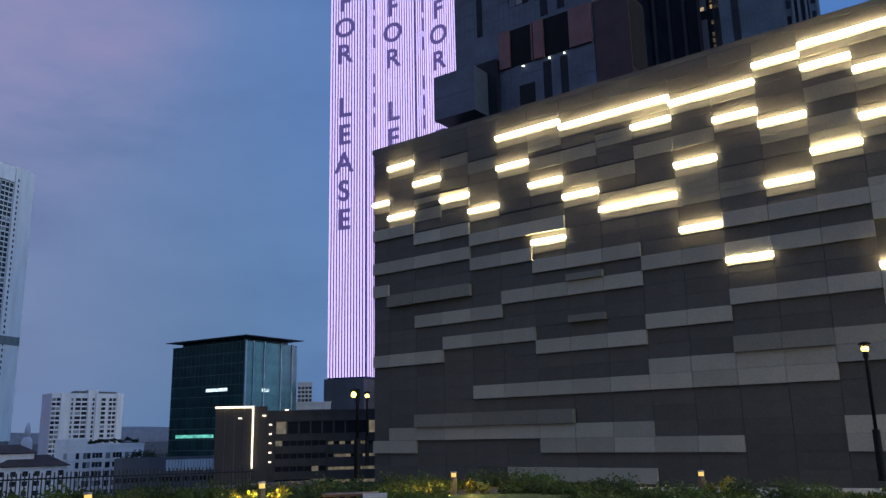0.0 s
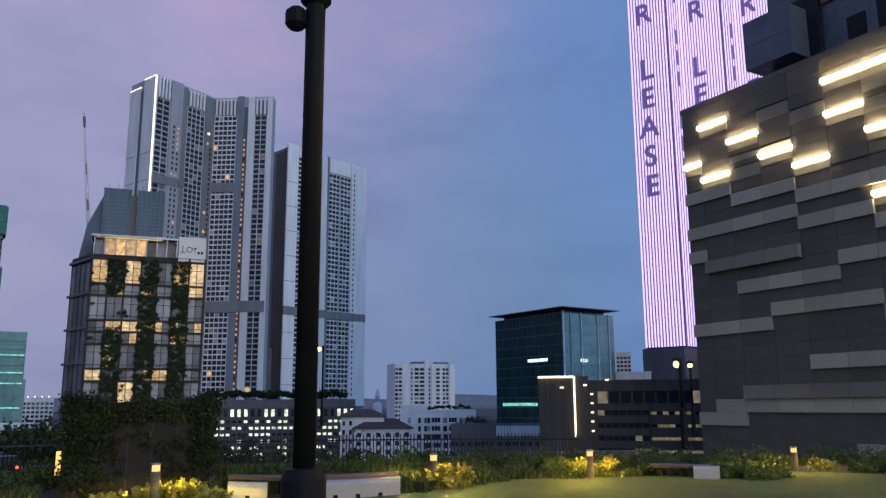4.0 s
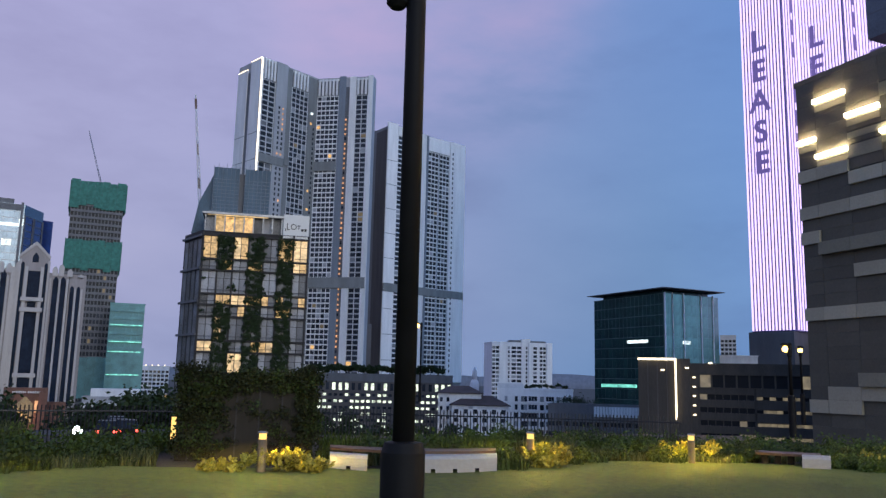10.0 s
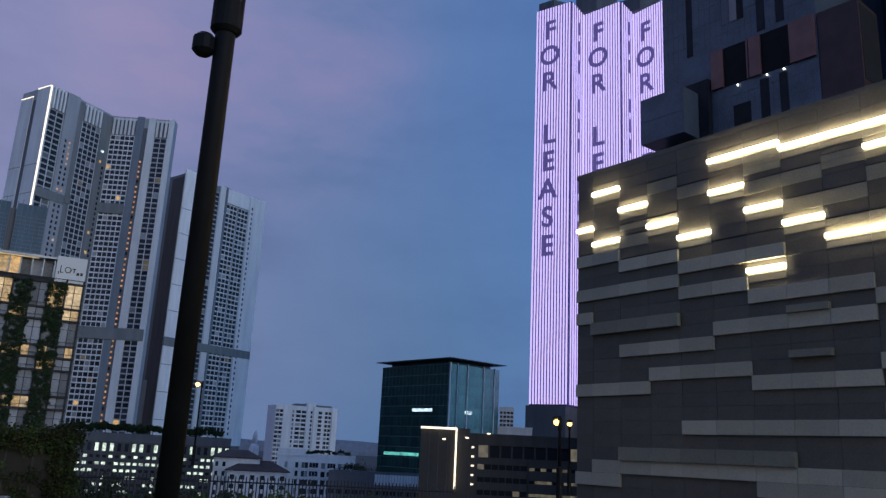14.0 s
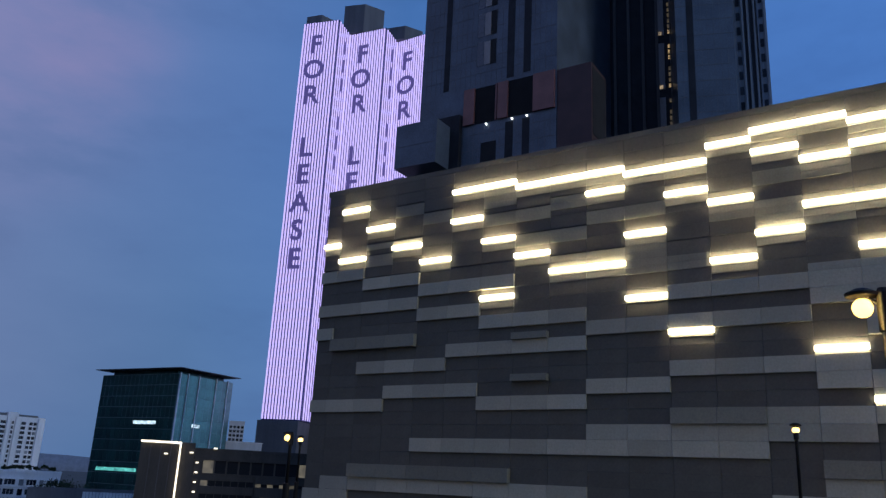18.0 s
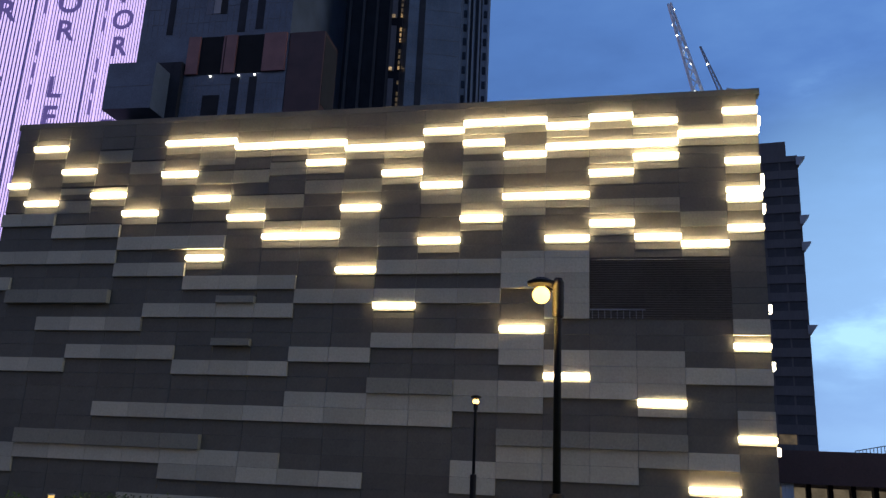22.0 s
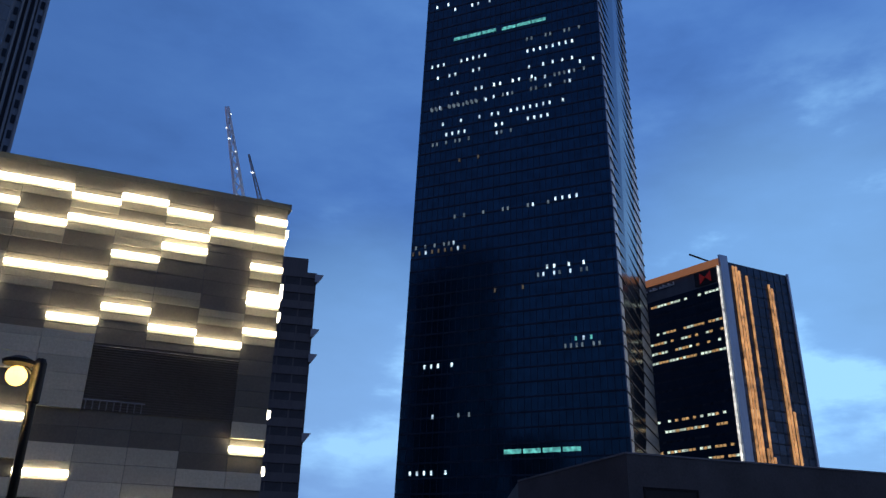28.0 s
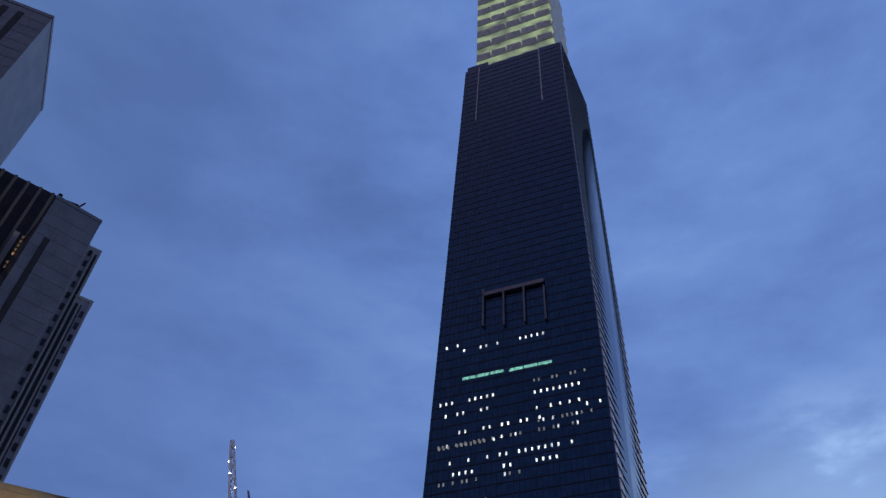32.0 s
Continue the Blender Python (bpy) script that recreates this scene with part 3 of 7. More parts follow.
# a mid-grey course hangs under each light box, its paler tone also painting in the boxes' glow; a few run on beside it
courses = [list(line) for line in WALL_ROWS]
for r, line in enumerate(WALL_ROWS[:20]):
    for c, ch in enumerate(line):
        if ch == "O" and courses[r + 1][c] == ".":
            courses[r + 1][c] = "="
for r0, r1, c0, c1 in ((12, 13, 16, 17), (14, 15, 18, 18), (10, 11, 12, 13), (16, 17, 10, 11), (6, 7, 13, 14), (3, 4, 6, 6), (8, 8, 2, 3), (5, 6, 8, 8), (14, 15, 8, 10), (2, 2, 18, 19), (12, 13, 13, 14), (6, 6, 16, 17)):
    for r in range(r0, r1 + 1):
        for c in range(c0, c1 + 1):
            if courses[r][c] == ".":
                courses[r][c] = "="
WALL_ROWS = ["".join(line) for line in courses]
rnd = random.Random(5)
dark_rest, dark_made = Geo(), 0
rows_n = len(WALL_ROWS)
for r in range(rows_n - 1, -1, -1):
    line = WALL_ROWS[r]
    for c, ch in enumerate(line):
        k = c - 3
        above = WALL_ROWS[r - 1][c] if r else "x"
        if ch in "#-.":
            if r % 2 == 0:
                pair = r + 1 < rows_n and WALL_ROWS[r + 1][c] == ch
                top, bottom = r, r + (2 if pair else 1)
            else:
                if above == ch:
                    continue
                top, bottom = r, r + 1
            if ch == "#":
                wall_piece("panel", "panel_pale", k, k + 1, top, bottom, 0.20)
            elif ch == "-":
                wall_piece("panel", "panel_mid", k, k + 1, top, bottom, 0.09 if r < 12 else 0.36)
            elif dark_made < 290:
                wall_piece("tile", "panel_dark", k, k + 1, top, bottom, 0.06)
                dark_made += 1
            else:
                dark_rest.slab(WALL, wall_u(k) + 0.012, wall_u(k + 1) - 0.012, wall_z(bottom) + 0.007, wall_z(top) - 0.007, 0, 0.06)
        elif ch == "=":
            wall_piece("panel", "panel_mid", k, k + 1, r, r + 1, 0.09)
        elif ch == "O":
            light_piece(k, r)
part("upper_tiles", dark_rest, "panel_dark", mall, kind="stuff")
for i in range(20):
    part("frieze_panel", Geo().slab(WALL, wall_u(i - 3) + 0.01, wall_u(i - 2) - 0.01, wall_z(0) + 0.01, 18.54, 0, 0.06), "panel_dark", mall)
# louvred plant opening
vu0, vu1, vz0, vz1 = wall_u(13), wall_u(16), wall_z(28), wall_z(20)
part("recess", Geo().slab(WALL, vu0, vu1, vz0, vz1, 0.0, 0.02), "louvre_metal", mall)
for i in range(26):
    z = vz0 + 0.03 + (vz1 - vz0 - 0.06) * i / 26
    g = Geo()
    p = WALL.p
    g.hull([p(vu0, z, 0.10), p(vu1, z, 0.10), p(vu1, z + 0.02, 0.03), p(vu0, z + 0.02, 0.03), p(vu0, z + 0.03, 0.11), p(vu1, z + 0.03, 0.11), p(vu1, z + 0.07, 0.04), p(vu0, z + 0.07, 0.04)])
    part("louvre", g, "louvre_metal", mall)
g = Geo()
for i in range(9):
    u = vu0 + 0.1 + 0.27 * i
    g.slab(WALL, u, u + 0.04, vz0 + 0.02, vz0 + 0.42, 0.14, 0.18)
g.slab(WALL, vu0, vu0 + 2.4, vz0 + 0.40, vz0 + 0.44, 0.13, 0.19)
part("railing", g, "metal_grey", mall)
# light boxes that turn the corner
for r in (1, 9, 10, 13, 26, 33, 43):
    z = wall_z(r)
    side = Face(WALL.b, WALL.b - WALL.n)
    part("corner_light", Geo().slab(side, 0.02, 0.5, z - 0.34, z, 0.0, 0.14), "light_box", mall)


# ---- buildings ----
def plane(az0, az1, n, d1):
    """A face seen from bearing az0 to az1 whose outward side looks back along bearing n; d1 metres off at az1."""
    dd = d1 * math.cos(radians(az1 - n))
    return Face(at(az0, dd / math.cos(radians(az0 - n))), at(az1, dd / math.cos(radians(az1 - n))))


def spot(face, az):
    """Where the bearing az crosses a face, in metres along it."""
    w, a, e = way(az), face.a, face.e
    return (a.x * w.y - a.y * w.x) / (w.x * e.y - w.y * e.x)


def rise(face, az, el):
    """Height on a face on the bearing az, el degrees over the horizon."""
    return up(el, face.p(spot(face, az), 0).length)


def house_at(name, face, label, category="building", group=""):
    return thing(name, face.p(face.len / 2, GROUND), label, category, group)


# LED media tower, folded like a screen
led = plane(-8.25, -4.9, -2, 330)
tower = house_at("media_tower", led, "blue glass high-rise wrapped in glowing violet vertical LED strips", "high-rise")
zt, zb = up(31.0, 332), up(3.55, 332)
folds = [-8.25, -5.55, -4.6, -1.75, -0.8, 1.5, 2.4, 5.0]
near = [332, 324, 336, 326, 338, 328, 340, 332]
ring = [at(a, d) for a, d in zip(folds, near)] + [at(5.0, 372), at(-7.6, 372)]
part("glass_body", Geo().prism(ring, zb, zt), "glass_blue", tower)
part("plinth", Geo().prism([p + (p - at(-2, 350)).normalized() * 1.5 for p in ring], GROUND, zb - 0.01), "render_dark", tower)
for a0, a1, d, h in ((-8.1, -5.8, 334, 5), (-5.2, -2.0, 336, 15), (-1.7, 1.2, 338, 7), (1.8, 4.6, 338, 5)):
    part("crown", Geo().prism([at(a0, d), at((a0 + a1) / 2, d - 4), at(a1, d), at(a1, 362), at(a0, 362)], zt + 0.01, zt + h), "render_dark", tower)
led_mesh = unit_pane("strip_violet", 0.66, zt - zb - 1, 0.35, "led_strip")
for i in range(7):
    f = Face(ring[i], ring[i + 1])
    k = max(2, round(f.len / (1.3 if i % 2 == 0 else 2.2)))
    for j in range(k):
        piece("led_strip", led_mesh, tower, f.p((j + 0.5) * f.len / k - 0.375, zb + 0.5, 0.25), f.turn())


def lettering(text, size, mat, depth=0.1):
    """A mesh of built-in type, its foot in the middle of the line."""
    cu = bpy.data.curves.new("lettering", "FONT")
    cu.body, cu.size, cu.extrude, cu.align_x, cu.offset = text, size, depth, "CENTER", size * 0.022
    ob = bpy.data.objects.new("lettering", cu)
    me = bpy.data.meshes.new_from_object(ob)
    bpy.data.objects.remove(ob)
    me.materials.append(MATS[mat])
    return me


# the words run down the wide folds, the figures beside them are kept as bars
STAND = Matrix.Rotation(radians(90), 4, "X")
glyphs = {c: lettering(c, 12.5, "led_off") for c in "FORLEAS"}
for i in (0, 2, 4):
    f = Face(ring[i], ring[i + 1])
    for j, ch in enumerate("FOR LEASE"):
        if ch != " ":
            piece("letter", glyphs[ch], tower, f.p(f.len * 0.42, zt - 16 - 12.6 * j, 0.75), f.turn() @ STAND)
bar_mesh = unit_pane("led_off", 2.4, 6.4, 0.12, "figure_bar")
for i in (1, 3, 5):
    f = Face(ring[i], ring[i + 1])
    for j in range(11):
        if j not in (3, 7):
            piece("figure_bar", bar_mesh, tower, f.p(f.len * 0.5 - 1.2, zt - 14 - 9.4 * j, 0.85), f.turn())
f = Face(ring[0], ring[1])
for j in range(26):
    z = zb + (zt - zb) * (j + 0.5) / 26
    part("floor_line", Geo().slab(f, 0.2, f.len - 0.2, z, z + 0.3, 0.0, 0.12), "glass_dark", tower)

# slate tower behind the mall block
fl = plane(1.4, 12.05, 36, 140)
slate = house_at("slate_tower", fl, "dark slate-tiled residential tower with salmon sky boxes", "high-rise")
ztop = up(51.7, 142)
block(slate, fl, 30, GROUND, ztop, "tile_slate", parapet=1.2)
L0 = fl.len
zs0, zs1 = rise(fl, 11.9, 26.5), rise(fl, 11.9, 29.05)
bands = Geo()
for j in range(60):
    z = 8 + 3.4 * j
    if z < ztop - 2 and not zs0 - 1 < z < zs1 + 0.5:
        bands.slab(fl, 0.1, L0 - 0.1, z, z + 0.09, 0.0, 0.05)
part("tile_joint", bands, "render_dark", slate, kind="stuff")
u_of = lambda az: spot(fl, az)
# slots are flat dark strips, their shade put into the colour
for a0, a1, z0, z1, m in ((3.13, 3.55, zs1 + 1, ztop - 2, "recess_shade"), (8.1, 8.66, zs1 + 0.8, ztop - 2, "recess_shade"), (9.42, 9.97, zs1 + 1.2, ztop - 2, "recess_shade"), (8.1, 8.7, 20, zs0 - 0.9, "recess_shade"),
                          (9.42, 9.97, 20, zs0 - 0.9, "recess_shade"), (3.1, 3.53, 20, zs0 - 6, "recess_shade")):
    part("window_slot", Geo().slab(fl, u_of(a0), u_of(a1), z0, z1, 0.0, 0.07), m, slate)
# balcony recesses are flat: dark sheets paint the shade within
for j in range(14):
    z = zs1 + 5 + 6.8 * j
    if z + 5 < ztop:
        part("recessed_balcony", Geo().slab(fl, u_of(6.75), u_of(7.2), z, z + 5.6, 0.0, 0.09), "void_dark", slate, "flat dark sheet standing in for balcony shade")
        part("balcony_reveal", Geo().slab(fl, u_of(6.25), u_of(6.74), z + 0.1, z + 5.4, 0.0, 0.14), "stone_cream", slate)
        part("balcony_screen", Geo().slab(fl, u_of(5.7), u_of(6.2), z, z + 5.6, 0.0, 0.06), "glass_dark", slate)
part("recessed_balcony", Geo().slab(fl, u_of(6.25), u_of(7.42), zs0 - 8.5, zs0 - 4.4, 0.0, 0.09), "void_dark", slate, "flat dark sheet standing in for balcony shade")
for a0, a1, m, w in ((4.85, 5.7, "salmon_panel", 0.5), (5.7, 7.3, "metal_black", 0.12), (7.3, 7.45, "salmon_panel", 0.4), (7.5, 8.3, "salmon_panel", 0.5), (8.3, 10.25, "metal_black", 0.12), (10.25, 11.95, "salmon_panel", 0.5)):
    part("sky_box_panel", Geo().slab(fl, u_of(a0) + 0.05, u_of(a1) - 0.05, zs0, zs1, 0.0, w), m, slate)
for az in (6.6, 8.6, 9.75):
    part("downlight", Geo().slab(fl, u_of(az), u_of(az) + 0.25, zs0 - 0.65, zs0 - 0.4, 0.1, 0.35), "white_spot", slate)
part("sky_box", Geo().slab(fl, u_of(1.0), u_of(4.05), up(23.95, 136), up(27.15, 136), 1.2, 6.2), "tile_slate", slate)
# dark core paints the shade behind and under the box
part("sky_box_core", Geo().slab(fl, u_of(1.6), u_of(4.75), up(23.6, 138), up(27.3, 140), 0, 1.18), "recess_shade", slate)
part("sky_box_joint", Geo().slab(fl, u_of(1.02), u_of(4.03), up(25.5, 136), up(25.5, 136) + 0.1, 6.2, 6.24), "render_dark", slate)
# box front darkened in colour for the shade of a void
red_box = part("sky_box", Geo().slab(fl, u_of(12.1), u_of(14.74), rise(fl, 14.7, 23.9), zs1, -7.6, 0.0), "dark_red", slate)
box_side = Face(fl.p(u_of(14.74), 0, 0), fl.p(u_of(14.74), 0, -7.6))
# opening as a dark sheet, shade by colour only
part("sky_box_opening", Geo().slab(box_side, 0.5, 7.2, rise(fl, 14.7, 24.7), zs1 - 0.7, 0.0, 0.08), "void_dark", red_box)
core = plane(12.0, 21.5, 24, 168)
# set-back wall coloured near-black in place of the shade on it
block(slate, core, 20, GROUND, up(42.7, 169), "recess_shade", "rear_wall")
for i in range(9):
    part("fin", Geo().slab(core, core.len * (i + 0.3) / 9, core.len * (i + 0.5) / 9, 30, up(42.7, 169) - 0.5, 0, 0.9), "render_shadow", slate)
stair_rnd = random.Random(31)
stair_pane = {m: unit_pane(m, 0.6, 0.9, 0.12, "stair_window") for m in ("lit_amber", "lit_dim", "glass_black")}
us = spot(core, 19.88)
part("stair_recess", Geo().slab(core, us, spot(core, 21.3), 24, up(41.5, 160), 0.0, 0.5), "recess_shade", slate)
for j in range(9):
    z = 34 + 13.6 * j
    if z < up(40, 160):
        part("stair_reveal", Geo().slab(core, us + 0.05, us + 1.3, z, z + 11.6, 0.5, 0.7), "stone_cream", slate)
        part("stair_light", Geo().slab(core, us + 0.1, us + 0.8, z + 0.1, z + 0.9, 0.7, 0.8), "lit_room", slate)
        for k in range(8):
            kind = stair_rnd.choice(("lit_amber", "lit_dim", "lit_dim", "glass_black", "lit_amber"))
            piece("stair_window", stair_pane[kind], slate, core.p(us + 2.1, z + 0.3 + 1.42 * k, 0.62), core.turn())
fr = plane(21.2, 25.4, 18, 150)
block(slate, fr, 22, GROUND, up(42.5, 150), "tile_slate", "side_wall", parapet=1.0)
part("window_slot", Geo().slab(fr, spot(fr, 22.02), spot(fr, 22.52), 20, up(40.0, 150), 0, 0.07), "recess_shade", slate)
grid = Geo()
for i in range(1, 26):
    grid.slab(fl, L0 * i / 26 - 0.03, L0 * i / 26 + 0.03, 16, zs0 - 1, 0.0, 0.045)
    grid.slab(fl, L0 * i / 26 - 0.03, L0 * i / 26 + 0.03, zs1 + 0.6, ztop - 2, 0.0, 0.045)
part("tile_joint", grid, "render_dark", slate, kind="stuff")
joints = Geo()
for i in range(1, 9):
    joints.slab(fr, fr.len * i / 9 - 0.03, fr.len * i / 9 + 0.03, 12, up(42, 150), 0.0, 0.045)
for j in range(int((up(42.3, 150) - 12) / 3.4)):
    joints.slab(fr, 0.1, fr.len - 0.1, 12 + 3.4 * j, 12.09 + 3.4 * j, 0.0, 0.05)
part("tile_joint", joints, "render_dark", slate, kind="stuff")
fs = plane(25.4, 27.75, 26, 156)
low_top, high_top = up(37.5, 156), up(40.9, 156)
block(slate, fs, 18, GROUND, low_top, "render_slate", "stair_wall", parapet=0.8)
part("stair_wall", Geo().slab(fs, 0, fs.len * 0.5, low_top + 0.85, high_top, -14, 0), "render_slate", slate)
for u, w, top in ((0.005, 0.035, high_top), (0.26, 0.06, high_top - 1.5), (0.42, 0.05, high_top - 1.5), (0.62, 0.05, low_top - 1), (0.93, 0.07, low_top)):
    part("fin", Geo().slab(fs, fs.len * u, fs.len * (u + w), 12, top, 0.0, 0.4), "render_slate", slate)
for u, w, top in ((0.325, 0.09, high_top - 2), (0.5, 0.10, low_top - 1.5), (0.675, 0.05, low_top - 1.5)):
    part("window_slot", Geo().slab(fs, fs.len * u, fs.len * (u + w), 20, top, 0.0, 0.12), "recess_shade", slate)
slot = unit_pane("glass_black", 0.75, 1.8, 0.06, "stair_slot")
for j in range(36):
    for u, top in ((0.1, high_top), (0.78, low_top)):
        if 20.5 + 3.4 * j < top:
            piece("stair_slot", slot, slate, fs.p(fs.len * u, 18 + 3.4 * j, 0.07), fs.turn())
bmu = at(21.4, 150, up(42.5, 150) + 1)
g = Geo()
g.bar(bmu, bmu + way(110) * 4.4 + Vector((0, 0, 0.9)), 0.5, 6)
g.bar(bmu + way(110) * 4.2 + Vector((0, 0, -0.2)), bmu + way(110) * 5.4 + Vector((0, 0, 2.8)), 0.22, 6)
g.bar(bmu + Vector((0, 0, -1)), bmu + Vector((0, 0, 1.5)), 0.5, 6)
solo("roof_crane", g, "metal_black", bmu, "small dark window-cleaning crane on the tower roof", "crane")

# very tall dark glass tower
fb = plane(56.12, 72.85, 82, 228)
giant = house_at("glass_skyscraper", fb, "very tall dark navy glass skyscraper with scattered lit office windows", "skyscraper")
GT = up(60.55, 236)
r0 = rect(fb, 55)
r1 = [fb.p(fb.len * 0.198, 0, -2), fb.p(fb.len * 0.985, 0, -2), fb.p(fb.len * 1.027, 0, -49), fb.p(fb.len * 0.2, 0, -49)]
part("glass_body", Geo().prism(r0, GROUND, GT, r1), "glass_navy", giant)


def giant_p(side, s, z):
    t = (z - GROUND) / (GT - GROUND)
    a, b = r0[side].lerp(r1[side], t), r0[(side + 1) % 4].lerp(r1[(side + 1) % 4], t)
    q = a.lerp(b, s)
    return Vector((q.x, q.y, z))


n_floor = 100
# right side made paler by colour to carry its bright sky reflection
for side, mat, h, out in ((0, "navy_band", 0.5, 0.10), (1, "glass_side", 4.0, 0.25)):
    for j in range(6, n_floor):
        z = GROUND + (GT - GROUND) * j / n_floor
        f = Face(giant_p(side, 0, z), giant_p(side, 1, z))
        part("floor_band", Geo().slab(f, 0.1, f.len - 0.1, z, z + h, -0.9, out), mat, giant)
        if side == 1:
            part("floor_fin", Geo().slab(f, 0.1, f.len - 0.1, z + h + 0.02, z + h + 0.25, -0.9, 0.6), "navy_band", giant)
for i in range(34):
    s = (i + 0.5) / 34
    p, q = giant_p(0, s, 8), giant_p(0, s, GT)
    part("mullion", Geo().bar(p, q, 0.10, 4), "navy_band", giant)
win = {m: unit_pane(m, 0.62, 1.3, 0.12) for m in ("lit_cool", "lit_white", "lit_teal", "lit_dim", "lit_office", "lit_faint")}
wide = {m: unit_pane(m, 5.2, 1.3, 0.12) for m in ("lit_cool", "lit_teal", "lit_white")}
rnd = random.Random(11)


def lit_row(az0, az1, el, kind, share, panes=win, gap=2.3):
    z = rise(fb, (az0 + az1) / 2, el)
    f = Face(giant_p(0, 0, z), giant_p(0, 1, z))
    u, u1 = spot(f, az0), spot(f, az1)
    while u < u1:
        if rnd.random() < share:
            piece("pane", panes[kind if panes is wide or rnd.random() < 0.8 else "lit_cool"], giant, f.p(u, z, 0.22), f.turn())
        u += gap


for row in ((58.6, 60.2, 40.1, "lit_office", 0.5), (60.2, 67.8, 40.5, "lit_office", 0.6), (58.3, 63.6, 36.4, "lit_office", 0.9), (58.3, 63.0, 35.5, "lit_office", 0.6), (66.5, 71.4, 37.2, "lit_office", 0.8), (59.5, 67.7, 34.7, "lit_office", 0.5),
            (59.3, 69.5, 32.8, "lit_office", 0.7), (59.6, 69.3, 32.0, "lit_office", 0.65), (58.7, 62.5, 29.4, "lit_dim", 0.6), (67.8, 70.7, 26.6, "lit_office", 0.8)):
    lit_row(*row)
for row in ((57.2, 61.2, 22.9, "lit_dim", 0.9), (67.5, 70.3, 21.8, "lit_office", 0.7), (63.5, 66, 20.2, "lit_dim", 0.6), (69.4, 71.1, 16.6, "lit_teal", 0.9), (58.3, 61.0, 14.7, "lit_office", 0.6), (57.0, 60.3, 7.3, "lit_office", 0.6), (70.9, 72.3, 36.0, "lit_office", 0.5)):
    lit_row(*row)
for row in ((58.3, 70.5, 34.0, "lit_faint", 0.7), (58.5, 66.0, 31.1, "lit_faint", 0.5), (66.3, 71.4, 35.2, "lit_faint", 0.8), (66.5, 71.2, 38.0, "lit_faint", 0.8), (58.4, 64.0, 33.4, "lit_faint", 0.6), (66.6, 71.4, 36.1, "lit_office", 0.35),
            (60.0, 70.0, 26.0, "lit_faint", 0.25), (57.4, 62.0, 23.4, "lit_faint", 0.6), (66.8, 70.8, 21.3, "lit_faint", 0.8), (68.2, 71.4, 16.1, "lit_faint", 0.7), (58.6, 61.6, 11.2, "lit_faint", 0.5)):
    lit_row(*row, gap=1.7)
lit_row(60.2, 63.3, 38.1, "lit_teal", 1.0, wide, 5.6)
lit_row(64.4, 67.4, 38.7, "lit_teal", 1.0, wide, 5.6)
lit_row(64.1, 69.4, 8.9, "lit_teal", 1.0, wide, 5.8)
# plant-floor frames and the two lit seams under the crown
for a0, a1, e0, e1 in ((61.9, 68.0, 44.2, 44.45), (61.9, 62.05, 41.6, 44.2), (63.9, 64.05, 41.7, 44.3), (65.9, 66.05, 41.9, 44.35), (67.9, 68.05, 42.0, 44.4)):
    z0, z1 = rise(fb, (a0 + a1) / 2, e0), rise(fb, (a0 + a1) / 2, e1)
    part("plant_floor_frame", Geo().slab(fb, spot(fb, a0), spot(fb, a1), z0, z1, -3, 0.35), "navy_frame", giant)
for s in (0.15, 0.78):
    part("seam", Geo().bar(giant_p(0, s, GT - 55), giant_p(0, s, GT), 0.45, 4), "metal_grey", giant)
# crown of faceted glass scales
cz1 = up(66.5, 240)
crown = [fb.p(fb.len * 0.27, 0, -6), fb.p(fb.len * 0.93, 0, -6), fb.p(fb.len * 0.93, 0, -46), fb.p(fb.len * 0.27, 0, -46)]
giant_crown = part("crown", Geo().prism(crown, GT + 0.01, cz1), "crown_glow", giant, "faceted glass crown glowing green-white")
for f in (Face(crown[0], crown[1]), Face(crown[1], crown[2])):
    for j in range(9):
        z0, z1 = GT + (cz1 - GT) * j / 9, GT + (cz1 - GT) * (j + 1) / 9
        for i in range(5):
            u0, u1 = f.len * i / 5, f.len * (i + 1) / 5
            p = f.p
            part("scale", Geo().hull([p(u0, z0, 0.3), p(u1, z0, 0.3), p(u1, z0, 0.0), p(u0, z0, 0.0), p(u0 + 0.4, z0 + (z1 - z0) * 0.42, 1.3), p(u1 - 0.4, z0 + (z1 - z0) * 0.30, 1.7), p(u1 - 0.4, z0 + (z1 - z0) * 0.30, 0), p(u0 + 0.4, z0 + (z1 - z0) * 0.42, 0)]), "scale_metal", giant_crown)
for s0, s1 in ((0.02, 0.24),):
    part("shoulder", Geo().prism([giant_p(0, s0, GT), giant_p(0, s1, GT), giant_p(0, s1, GT) - fb.n * 40, giant_p(0, s0, GT) - fb.n * 40], GT + 0.02, GT + 4), "glass_navy", giant)

# bank tower with orange light strips
fk = Face(at(73.6, 323), at(80.0, 300))
bank = house_at("bank_tower", fk, "office tower with lit window rows and orange light strips", "office tower")
kt = up(21.4, 300)
fk2 = Face(fk.b, at(84.4, 327))
part("wall", Geo().prism([fk.a, fk.b, fk2.b, fk2.b - fk2.n * 30, fk.a - fk2.n * 30], GROUND, kt), "render_dark", bank)
facade(bank, fk, 0, fk.len - 1, 30, kt - 9, 26, 3.9, 0.82, 0.24, "navy_band", "glass_black", [("lit_warm", 0.34), ("lit_white", 0.34)], slab=0.15, pier=0.12, budget=300, lit_rows=(3, 4, 5, 7, 8, 14, 15, 16, 17, 20))
part("parapet", Geo().slab(fk, 0, fk.len, kt - 2.2, kt + 0.6, 0.0, 0.6), "strip_orange_dim", bank)
